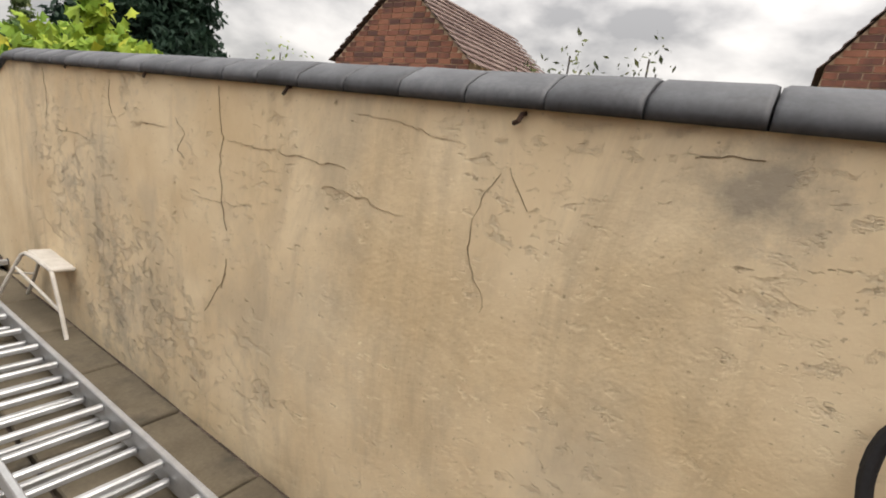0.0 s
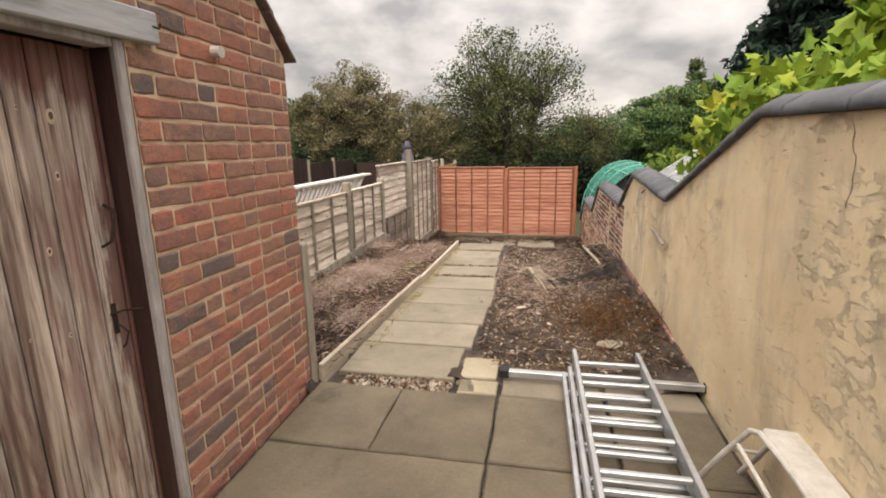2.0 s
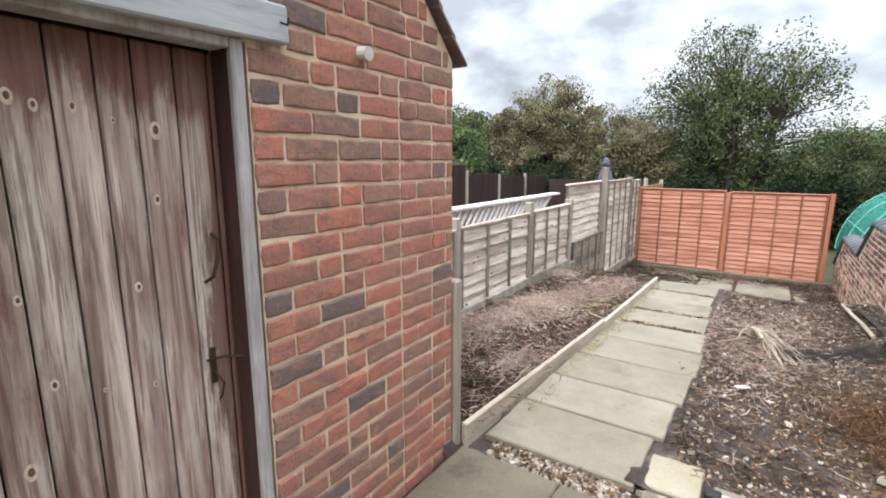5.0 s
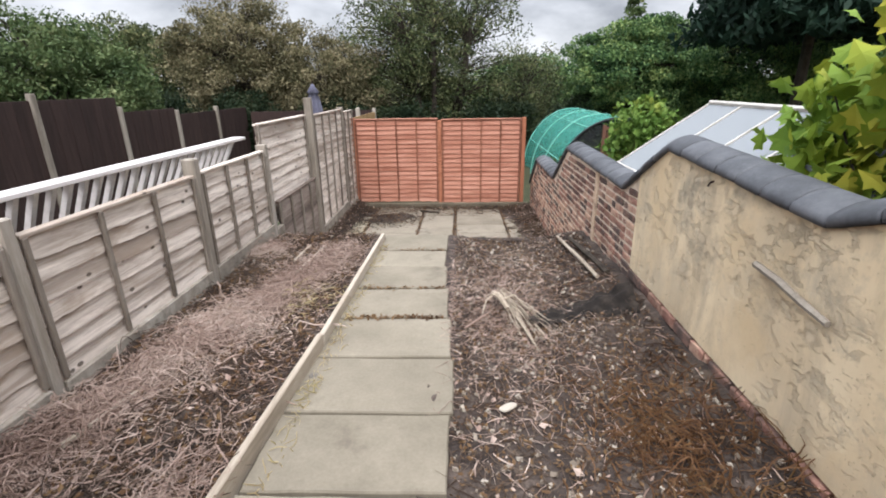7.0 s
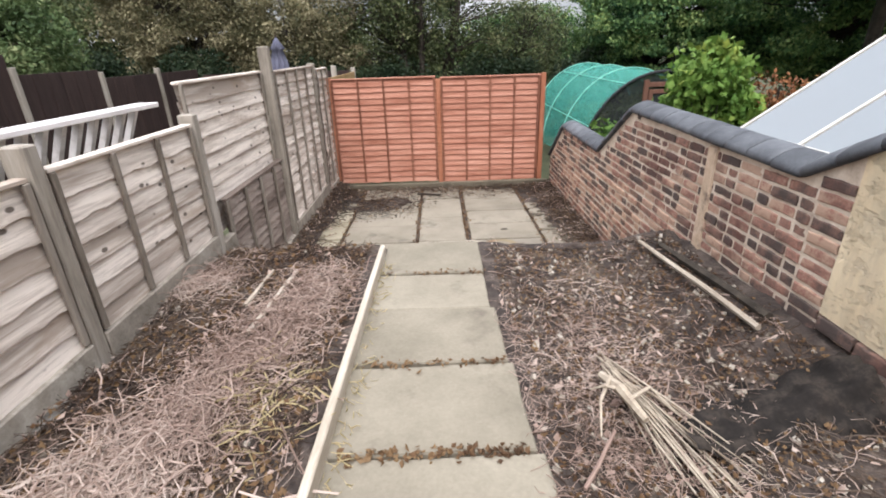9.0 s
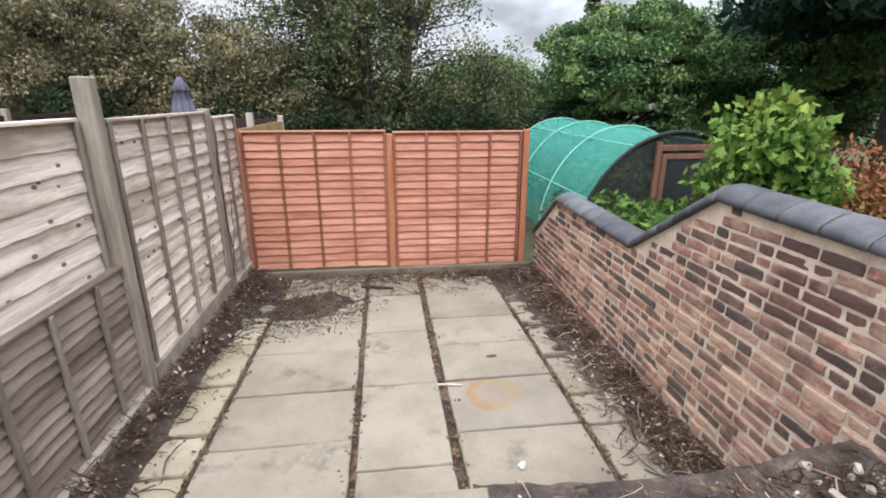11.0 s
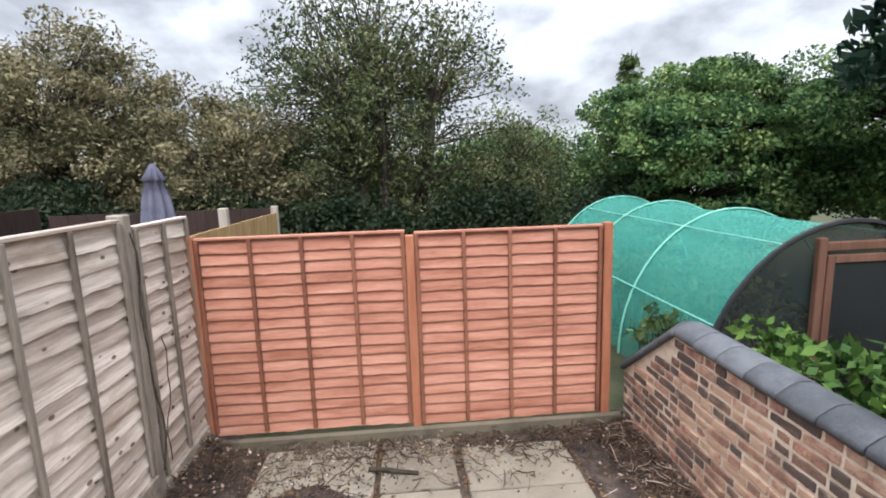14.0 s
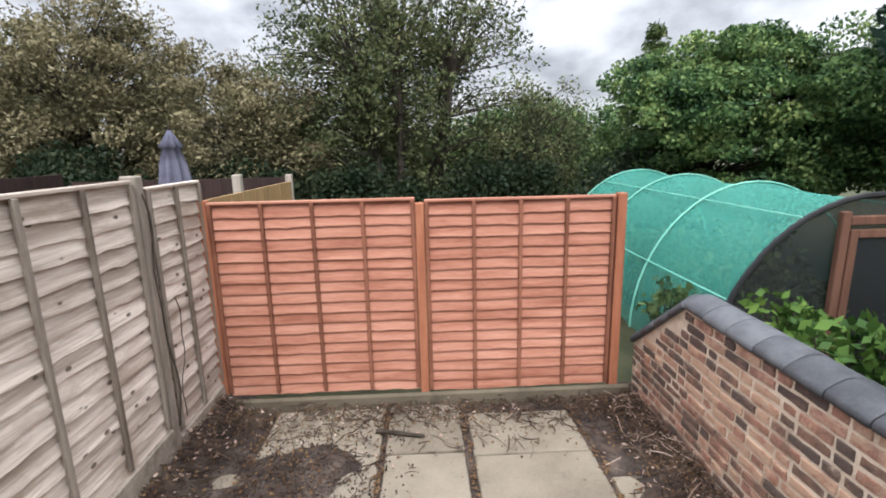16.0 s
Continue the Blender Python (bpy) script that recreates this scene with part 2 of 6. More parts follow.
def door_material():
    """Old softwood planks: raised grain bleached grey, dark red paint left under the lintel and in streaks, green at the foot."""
    n, l, tc, grain, span, calc, blend, finish = nodes_for("weathered_painted_door", 0.8)
    info = n.new("ShaderNodeObjectInfo")
    off, mul = n.new("ShaderNodeVectorMath"), n.new("ShaderNodeMath")
    mul.operation, mul.inputs[1].default_value = "MULTIPLY", 23.0
    l.new(info.outputs["Random"], mul.inputs[0])
    off.operation = "ADD"
    l.new(tc, off.inputs[0])
    l.new(mul.outputs[0], off.inputs[1])
    v = off.outputs["Vector"]
    fine = grain(70, 6, 0.7, (1, 1, 0.035), 0.2, v)
    band = grain(16, 5, 0.6, (1, 1, 0.06), 0.6, v)
    col = blend(span(band, 0.34, 0.66), (0.15, 0.098, 0.078), (0.72, 0.61, 0.52))
    bleach = span(grain(4.2, 5, 0.6, (1, 1.6, 0.22), 0.3, v), 0.50, 0.64)
    col = blend(calc("MULTIPLY", bleach, 0.70), col, (0.63, 0.575, 0.52))
    brown = span(grain(3.4, 5, 0.6, (1, 1.4, 0.25), 0.3, v), 0.53, 0.64)
    col = blend(calc("MULTIPLY", brown, 0.60), col, (0.15, 0.085, 0.068))
    col = blend(calc("MULTIPLY", span(fine, 0.50, 0.60), 0.70), col, (0.10, 0.064, 0.052))
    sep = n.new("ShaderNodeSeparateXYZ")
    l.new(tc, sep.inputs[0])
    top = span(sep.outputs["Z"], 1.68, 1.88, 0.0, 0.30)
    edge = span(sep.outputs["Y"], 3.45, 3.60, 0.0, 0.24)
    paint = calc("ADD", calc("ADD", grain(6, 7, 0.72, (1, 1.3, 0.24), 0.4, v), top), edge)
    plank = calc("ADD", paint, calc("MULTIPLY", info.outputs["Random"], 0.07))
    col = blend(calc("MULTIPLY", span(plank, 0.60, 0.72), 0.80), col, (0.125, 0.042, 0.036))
    wash = span(grain(2.2, 6, 0.7, (1, 2.4, 0.45), 0.5, v), 0.48, 0.66)
    col = blend(calc("MULTIPLY", wash, 0.42), col, (0.22, 0.10, 0.082))
    col = blend(calc("MULTIPLY", info.outputs["Random"], 0.16), col, (0.21, 0.15, 0.125))
    green = calc("MULTIPLY", span(sep.outputs["Z"], 0.75, 0.10), span(grain(4, 5, 0.6), 0.38, 0.6))
    col = blend(calc("MULTIPLY", green, 0.55), col, (0.14, 0.13, 0.05))
    h = calc("ADD", calc("MULTIPLY", fine, 0.6), calc("MULTIPLY", band, 0.6))
    return finish(col, h, 0.009, 0.9)


def brick_material():
    """Hand-made bricks: each its own red, brown or purple, with a smoky heart, pits and smears of lime."""
    n, l, tc, grain, span, calc, blend, finish = nodes_for("weathered_red_brick", 0.92)
    info = n.new("ShaderNodeObjectInfo")
    off, mul = n.new("ShaderNodeVectorMath"), n.new("ShaderNodeMath")
    mul.operation, mul.inputs[1].default_value = "MULTIPLY", 41.0
    l.new(info.outputs["Random"], mul.inputs[0])
    off.operation = "ADD"
    l.new(tc, off.inputs[0])
    l.new(mul.outputs[0], off.inputs[1])
    v = off.outputs["Vector"]
    ramp = n.new("ShaderNodeValToRGB")
    e = ramp.color_ramp.elements
    tones = [(0.250, 0.125, 0.100), (0.385, 0.165, 0.115), (0.305, 0.155, 0.115), (0.430, 0.150, 0.108), (0.310, 0.175, 0.125), (0.235, 0.145, 0.115), (0.355, 0.150, 0.108), (0.330, 0.175, 0.125), (0.150, 0.115, 0.105)]
    e[0].position, e[0].color = 0.0, (*tones[0], 1)
    e[1].position, e[1].color = 0.94, (*tones[-1], 1)
    for i, c in enumerate(tones[1:-1], 1):
        e.new(0.94 * i / 8).color = (*c, 1)
    l.new(info.outputs["Random"], ramp.inputs["Fac"])
    col = ramp.outputs["Color"]
    smoke = span(grain(9, 5, 0.62, (1, 0.7, 1.2), 0.4, v), 0.50, 0.66)
    col = blend(calc("MULTIPLY", smoke, 0.62), col, (0.135, 0.110, 0.105))
    glow = span(grain(13, 4, 0.6, (1, 0.8, 1.2), 0.2, v), 0.56, 0.70)
    col = blend(calc("MULTIPLY", glow, 0.45), col, (0.42, 0.19, 0.115))
    drag = span(grain(24, 4, 0.6, (1, 1.0, 0.22), 0.3, v), 0.50, 0.66)
    col = blend(calc("MULTIPLY", drag, 0.38), col, (0.20, 0.135, 0.105))
    speck = span(grain(70, 4, 0.65, vec=v), 0.52, 0.68)
    col = blend(calc("MULTIPLY", speck, 0.40), col, (0.13, 0.065, 0.05))
    lime = calc("MULTIPLY", span(grain(38, 6, 0.7, vec=v), 0.56, 0.68), span(grain(4.5, 4, 0.6, vec=v), 0.50, 0.62))
    col = blend(calc("MULTIPLY", lime, 0.65), col, (0.46, 0.37, 0.29))
    h = calc("ADD", calc("MULTIPLY", grain(26, 6, 0.68, vec=v), 1.0), calc("MULTIPLY", speck, -0.22))
    return finish(col, h, 0.010, 0.8)


def fence_material(name, lo, mid, hi, knots):
    """Sawn lap timber gone silver: long grain, brown patches and dark knots."""
    n, l, tc, grain, span, calc, blend, finish = nodes_for(name, 0.85)
    info = n.new("ShaderNodeObjectInfo")
    off, mul = n.new("ShaderNodeVectorMath"), n.new("ShaderNodeMath")
    mul.operation, mul.inputs[1].default_value = "MULTIPLY", 53.0
    l.new(info.outputs["Random"], mul.inputs[0])
    off.operation = "ADD"
    l.new(tc, off.inputs[0])
    l.new(mul.outputs[0], off.inputs[1])
    v = off.outputs["Vector"]
    band = grain(9, 5, 0.62, (1, 0.10, 1.6), 0.3, v)
    fine = grain(60, 5, 0.7, (1, 0.05, 1.2), 0.2, v)
    tone = calc("ADD", band, calc("MULTIPLY", calc("SUBTRACT", info.outputs["Random"], 0.5), 0.20))
    col = blend(span(tone, 0.36, 0.62), lo, hi)
    col = blend(calc("MULTIPLY", span(fine, 0.50, 0.66), 0.5), col, mid)
    col = blend(calc("MULTIPLY", span(grain(2.6, 5, 0.65, (1, 0.5, 1.5), 0.2, v), 0.54, 0.66), 0.55), col, (0.28, 0.205, 0.145))
    mp, vor = n.new("ShaderNodeMapping"), n.new("ShaderNodeTexVoronoi")
    mp.inputs["Scale"].default_value = (0.5, 0.8, 1.5)
    l.new(v, mp.inputs["Vector"])
    l.new(mp.outputs[0], vor.inputs["Vector"])
    vor.inputs["Scale"].default_value = 6.5
    spot = span(vor.outputs["Distance"], 0.15, 0.105)
    col = blend(calc("MULTIPLY", spot, knots), col, (0.085, 0.065, 0.05))
    h = calc("ADD", calc("MULTIPLY", fine, 0.5), calc("MULTIPLY", band, 0.6))
    return finish(col, h, 0.006, 0.7)


M = {}
M["brick"] = brick_material()
M["old_brick"] = material("old_garden_brick", [(0.105, 0.078, 0.066), (0.165, 0.108, 0.084), (0.255, 0.148, 0.108), (0.36, 0.188, 0.135), (0.48, 0.32, 0.225)],
                          scale=9, fine=80, rough=0.92, bump=0.8, depth=0.014, per_object=0.6, stain=(0.40, 0.31, 0.235), stain_scale=7, stain_at=0.60)
M["mortar"] = material("lime_mortar", [(0.40, 0.285, 0.195), (0.55, 0.415, 0.295), (0.66, 0.53, 0.40)], scale=9, fine=120, rough=0.95, bump=0.8, depth=0.010, stain=(0.16, 0.115, 0.09), stain_scale=5.5, stain_at=0.585)
M["coping"] = material("blue_black_coping_brick", [(0.030, 0.032, 0.037), (0.060, 0.064, 0.072), (0.105, 0.110, 0.120)], scale=6, fine=70, rough=0.66,
                       bump=0.25, depth=0.003, per_object=0.3, spec=0.5)
M["slab"] = material("concrete_paving_slab", [(0.16, 0.14, 0.104), (0.215, 0.188, 0.142), (0.27, 0.239, 0.183)], scale=2.2, fine=60, rough=0.9, bump=0.35,
                     depth=0.004, per_object=0.25, stain=(0.125, 0.105, 0.08), stain_scale=2.6, stain_at=0.58)
# slab tone darkened to carry the wall's shade on the yard; stain patches besides
M["yard_slab"] = material("shade_darkened_slab", [(0.072, 0.059, 0.041), (0.106, 0.088, 0.061), (0.146, 0.122, 0.086)], scale=2.2, fine=60, rough=0.88, bump=0.35,
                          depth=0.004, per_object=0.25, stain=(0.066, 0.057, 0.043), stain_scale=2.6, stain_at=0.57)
M["patio_slab"] = material("pale_patio_slab", [(0.150, 0.129, 0.097), (0.205, 0.178, 0.136), (0.255, 0.224, 0.174)], scale=2.2, fine=60, rough=0.9, bump=0.35,
                           depth=0.004, per_object=0.25, stain=(0.115, 0.10, 0.078), stain_scale=2.4, stain_at=0.58)
M["buff_slab"] = material("broken_buff_slab", [(0.20, 0.17, 0.115), (0.28, 0.245, 0.175), (0.35, 0.31, 0.235)], scale=3, fine=60, rough=0.9, bump=0.35, depth=0.004, per_object=0.2)
M["soil"] = material("dark_garden_soil", [(0.014, 0.010, 0.008), (0.033, 0.025, 0.021), (0.068, 0.052, 0.043), (0.15, 0.118, 0.096)], scale=5, fine=45,
                     rough=0.97, bump=1.0, depth=0.03, stain=(0.16, 0.12, 0.085), stain_scale=1.6, stain_at=0.58)
M["ground"] = material("rough_grass_ground", [(0.03, 0.035, 0.018), (0.055, 0.06, 0.03), (0.085, 0.085, 0.045)], scale=1.5, fine=20, rough=0.97, bump=0.6, depth=0.03)
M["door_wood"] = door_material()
M["render"] = render_material()
M["pale_mortar"] = material("pale_lime_mortar", [(0.42, 0.33, 0.25), (0.60, 0.495, 0.385), (0.73, 0.63, 0.515)], scale=8, fine=70, rough=0.95, bump=0.7, depth=0.008, stain=(0.30, 0.22, 0.17), stain_scale=2.5, stain_at=0.58)
M["frame_wood"] = wood("grey_door_frame", [(0.13, 0.105, 0.098), (0.28, 0.258, 0.25), (0.46, 0.445, 0.44)], per_object=0.1, stain=(0.15, 0.085, 0.07), stain_at=0.58)
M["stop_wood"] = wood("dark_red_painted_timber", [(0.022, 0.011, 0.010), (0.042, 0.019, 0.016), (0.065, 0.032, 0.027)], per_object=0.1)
M["lintel_wood"] = wood("painted_grey_lintel", [(0.22, 0.225, 0.23), (0.37, 0.382, 0.392), (0.46, 0.474, 0.488)], along="y", per_object=0.1)
M["grey_fence"] = fence_material("silvered_fence_timber", (0.35, 0.29, 0.24), (0.25, 0.195, 0.15), (0.75, 0.665, 0.58), 0.9)
M["bleached"] = wood("bleached_white_timber", [(0.48, 0.44, 0.42), (0.64, 0.60, 0.58), (0.75, 0.72, 0.70)], along="y", per_object=0.1)
M["grey_post"] = wood("grey_fence_post", [(0.17, 0.145, 0.115), (0.28, 0.245, 0.20), (0.38, 0.34, 0.29)], per_object=0.25)
M["red_fence"] = wood("orange_stained_fence", [(0.24, 0.088, 0.052), (0.385, 0.172, 0.114), (0.50, 0.255, 0.18)], along="x", per_object=0.16, stain=(0.35, 0.20, 0.13), stain_at=0.62)
M["red_post"] = wood("orange_stained_post", [(0.20, 0.07, 0.035), (0.30, 0.11, 0.058), (0.38, 0.155, 0.085)], per_object=0.2)
M["red_batten"] = wood("brown_stained_batten", [(0.12, 0.045, 0.026), (0.20, 0.078, 0.045), (0.27, 0.115, 0.07)], per_object=0.25)
M["grey_batten"] = wood("brown_grey_batten", [(0.11, 0.088, 0.068), (0.19, 0.16, 0.128), (0.27, 0.235, 0.195)], per_object=0.25)
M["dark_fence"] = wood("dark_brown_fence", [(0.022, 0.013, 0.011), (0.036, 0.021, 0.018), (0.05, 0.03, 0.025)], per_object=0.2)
M["new_wood"] = wood("yellow_new_timber", [(0.33, 0.20, 0.06), (0.46, 0.29, 0.10), (0.54, 0.36, 0.14)], per_object=0.2)
M["old_yellow"] = wood("tan_weathered_timber", [(0.22, 0.14, 0.06), (0.31, 0.20, 0.09), (0.38, 0.26, 0.13)], per_object=0.2)
M["tunnel_timber"] = wood("dark_brown_timber", [(0.075, 0.036, 0.024), (0.13, 0.062, 0.040), (0.18, 0.09, 0.06)], per_object=0.2)
M["board"] = wood("pale_edging_timber", [(0.25, 0.205, 0.155), (0.38, 0.325, 0.255), (0.49, 0.435, 0.36)], along="y", per_object=0.2)
M["dirty_board"] = material("soiled_gravel_board", [(0.17, 0.145, 0.115), (0.28, 0.245, 0.20), (0.42, 0.38, 0.32)], scale=5, fine=70, rough=0.92, bump=0.5, depth=0.006, per_object=0.15, stain=(0.12, 0.10, 0.075), stain_scale=3.5, stain_at=0.54)
M["alu"] = material("dull_aluminium", [(0.28, 0.285, 0.29), (0.37, 0.378, 0.385), (0.45, 0.46, 0.47)], scale=8, fine=120, rough=0.42, bump=0.08, depth=0.001, metal=0.55, spec=0.5)
M["white_paint"] = material("worn_white_paint", [(0.36, 0.34, 0.30), (0.50, 0.475, 0.43), (0.60, 0.575, 0.53)], scale=10, fine=90, rough=0.6, bump=0.2, depth=0.002, stain=(0.30, 0.22, 0.15), stain_scale=7, stain_at=0.62)
M["black"] = material("black_plastic", [(0.010, 0.010, 0.011), (0.016, 0.016, 0.018), (0.024, 0.024, 0.026)], scale=12, fine=80, rough=0.62, bump=0.1, depth=0.001)
M["old_plastic"] = material("soiled_black_plastic", [(0.008, 0.007, 0.006), (0.018, 0.015, 0.013), (0.05, 0.04, 0.032)], scale=9, fine=60, rough=0.85, bump=0.4, depth=0.006, spec=0.15)
M["iron"] = material("rusty_iron", [(0.02, 0.016, 0.014), (0.045, 0.030, 0.024), (0.09, 0.05, 0.03)], scale=30, fine=140, rough=0.75, bump=0.3, depth=0.002, metal=0.4)
M["brown_fence"] = wood("brown_weathered_lap", [(0.105, 0.078, 0.062), (0.20, 0.155, 0.128), (0.31, 0.255, 0.215)], along="y", per_object=0.3)
M["soot"] = material("sooty_block", [(0.018, 0.018, 0.018), (0.04, 0.04, 0.038), (0.08, 0.078, 0.072)], scale=6, fine=60, rough=0.95)
M["weed"] = leaf_material("rusty_dead_weed", [(0.06, 0.03, 0.016), (0.11, 0.055, 0.026), (0.17, 0.09, 0.04), (0.10, 0.085, 0.035)])
M["knot"] = material("resinous_knot", [(0.34, 0.24, 0.17), (0.50, 0.40, 0.31), (0.60, 0.51, 0.42)], scale=60, fine=160, rough=0.75)
M["knot_core"] = material("resinous_knot_core", [(0.05, 0.025, 0.018), (0.10, 0.055, 0.04), (0.16, 0.10, 0.07)], scale=60, fine=160, rough=0.7)
M["crack"] = material("dirt_in_crack", [(0.11, 0.082, 0.052), (0.19, 0.145, 0.095), (0.28, 0.215, 0.14)], scale=20, fine=120, rough=1.0)
M["bark"] = material("tree_bark", [(0.020, 0.016, 0.012), (0.042, 0.034, 0.026), (0.075, 0.06, 0.046)], scale=8, fine=50, rough=0.95, bump=0.7, depth=0.01)
M["roof_tile"] = material("brown_roof_tile", [(0.07, 0.045, 0.04), (0.12, 0.08, 0.07), (0.20, 0.15, 0.13)], scale=3, fine=60, rough=0.9, per_object=0.3)
M["house_brick"] = material("house_red_brick", [(0.17, 0.065, 0.05), (0.26, 0.10, 0.07), (0.34, 0.15, 0.10)], scale=4, fine=40, rough=0.92, per_object=0.4)
M["parasol"] = material("grey_violet_canvas", [(0.085, 0.085, 0.12), (0.12, 0.12, 0.165), (0.16, 0.16, 0.21)], scale=6, fine=100, rough=0.9, bump=0.3)
M["straw"] = leaf_material("dry_straw", [(0.17, 0.112, 0.088), (0.33, 0.235, 0.19), (0.47, 0.365, 0.305), (0.60, 0.50, 0.425)])
M["straw_yellow"] = leaf_material("wilted_yellow_stems", [(0.30, 0.23, 0.11), (0.42, 0.34, 0.19), (0.27, 0.23, 0.10)])
M["twig"] = leaf_material("dead_twigs", [(0.028, 0.019, 0.014), (0.075, 0.05, 0.036), (0.17, 0.13, 0.10)])
M["dead_leaf"] = leaf_material("dead_leaves", [(0.05, 0.03, 0.018), (0.11, 0.06, 0.03), (0.19, 0.12, 0.06), (0.09, 0.05, 0.03)])
M["slate"] = material("grey_slate_stone", [(0.10, 0.09, 0.078), (0.17, 0.155, 0.135), (0.25, 0.23, 0.20)], scale=14, fine=90, rough=0.95, bump=0.6, depth=0.006)
M["cane"] = wood("dry_cane", [(0.20, 0.155, 0.11), (0.32, 0.265, 0.20), (0.42, 0.36, 0.28)])
M["stone"] = material("pale_rubble", [(0.16, 0.13, 0.10), (0.28, 0.24, 0.19), (0.40, 0.36, 0.30)], scale=12, fine=90, rough=0.95, island=0.5)
M["leaf_brown"] = leaf_material("autumn_olive_leaves", [(0.036, 0.040, 0.020), (0.10, 0.095, 0.047), (0.22, 0.19, 0.105), (0.43, 0.38, 0.24)])
M["leaf_green"] = leaf_material("dark_green_leaves", [(0.012, 0.030, 0.016), (0.040, 0.088, 0.034), (0.14, 0.225, 0.075), (0.40, 0.47, 0.17)])
M["leaf_mid"] = leaf_material("olive_green_leaves", [(0.019, 0.028, 0.013), (0.048, 0.066, 0.027), (0.12, 0.14, 0.058), (0.25, 0.235, 0.115)])
M["leaf_vine"] = leaf_material("yellow_green_vine_leaves", [(0.09, 0.17, 0.025), (0.15, 0.25, 0.035), (0.25, 0.33, 0.04), (0.44, 0.40, 0.05)])
M["leaf_shrub"] = leaf_material("fresh_shrub_leaves", [(0.055, 0.12, 0.022), (0.09, 0.17, 0.03), (0.14, 0.22, 0.045), (0.26, 0.30, 0.055)])
M["leaf_bramble"] = leaf_material("bramble_leaves", [(0.022, 0.055, 0.014), (0.05, 0.105, 0.024), (0.10, 0.18, 0.035), (0.18, 0.26, 0.05)])
M["leaf_shrub_dark"] = leaf_material("mid_green_leaves", [(0.028, 0.05, 0.02), (0.06, 0.095, 0.035), (0.105, 0.145, 0.055), (0.20, 0.22, 0.10)])
# near-black leaf colour holds the deep shade beneath the trees
M["leaf_undershade"] = leaf_material("shade_dark_leaves", [(0.008, 0.016, 0.008), (0.014, 0.026, 0.012), (0.026, 0.040, 0.018), (0.05, 0.06, 0.028)])
M["needle"] = leaf_material("conifer_needles", [(0.008, 0.02, 0.014), (0.014, 0.032, 0.02), (0.024, 0.046, 0.027)])


def net_material():
    m = bpy.data.materials.new("green_shade_netting")
    m.use_nodes = True
    n, l = m.node_tree.nodes, m.node_tree.links
    b, out = n["Principled BSDF"], n["Material Output"]
    b.inputs["Roughness"].default_value = 0.7
    ns, r = n.new("ShaderNodeTexNoise"), n.new("ShaderNodeValToRGB")
    ns.inputs["Scale"].default_value, ns.inputs["Detail"].default_value = 38.0, 8
    r.color_ramp.elements[0].position, r.color_ramp.elements[0].color = 0.36, (0.035, 0.265, 0.205, 1)
    r.color_ramp.elements[1].position, r.color_ramp.elements[1].color = 0.66, (0.075, 0.37, 0.29, 1)
    l.new(n.new("ShaderNodeTexCoord").outputs["Object"], ns.inputs["Vector"])
    l.new(ns.outputs["Fac"], r.inputs["Fac"])
    l.new(r.outputs["Color"], b.inputs["Base Color"])
    tr, mx = n.new("ShaderNodeBsdfTransparent"), n.new("ShaderNodeMixShader")
    mx.inputs[0].default_value = 0.46
    l.new(b.outputs[0], mx.inputs[1])
    l.new(tr.outputs[0], mx.inputs[2])
    l.new(mx.outputs[0], out.inputs["Surface"])
    return m


def glass_material(name, colour, rough, opaque):
    m = bpy.data.materials.new(name)
    m.use_nodes = True
    n, l = m.node_tree.nodes, m.node_tree.links
    b, out = n["Principled BSDF"], n["Material Output"]
    b.inputs["Base Color"].default_value = (*colour, 1)
    b.inputs["Roughness"].default_value = rough
    tr, mx = n.new("ShaderNodeBsdfTransparent"), n.new("ShaderNodeMixShader")
    mx.inputs[0].default_value = 1 - opaque
    l.new(b.outputs[0], mx.inputs[1])
    l.new(tr.outputs[0], mx.inputs[2])
    l.new(mx.outputs[0], out.inputs["Surface"])
    return m


def rust_slab():
    n, l, tc, grain, span, calc, blend, finish = nodes_for("rust_stained_slab", 0.9)
    col = blend(span(grain(2.2, 5, 0.6), 0.3, 0.7), (0.165, 0.143, 0.112), (0.235, 0.208, 0.168))
    far = n.new("ShaderNodeVectorMath")
    far.operation = "DISTANCE"
    far.inputs[1].default_value = (-0.10, 0.10, 0.0)
    l.new(tc, far.inputs[0])
    d = calc("ADD", far.outputs["Value"], calc("MULTIPLY", grain(7, 5, 0.6), 0.16))
    ring = calc("MULTIPLY", span(d, 0.31, 0.28), span(d, 0.19, 0.25, 0.22, 1.0))
    axes = n.new("ShaderNodeSeparateXYZ")
    l.new(tc, axes.inputs[0])
    west = span(axes.outputs["X"], -0.10, -0.19)
    col = blend(calc("MULTIPLY", ring, 0.48), col, (0.22, 0.155, 0.060))
    col = blend(calc("MULTIPLY", calc("MULTIPLY", ring, west), 0.36), col, (0.24, 0.105, 0.050))
    return finish(col, grain(60, 4, 0.6), 0.003, 0.4)


M["rust_slab"] = rust_slab()
M["net"] = net_material()
M["net_rope"] = material("pale_green_cord", [(0.13, 0.40, 0.31), (0.19, 0.47, 0.38), (0.26, 0.53, 0.45)], scale=10, fine=60, rough=0.7)
M["pane"] = glass_material("milky_greenhouse_pane", (0.26, 0.285, 0.30), 0.2, 0.72)
M["dark_mesh"] = glass_material("black_insect_mesh", (0.012, 0.015, 0.016), 0.75, 0.66)
M["window_glass"] = glass_material("dark_window_glass", (0.03, 0.035, 0.04), 0.05, 1.0)


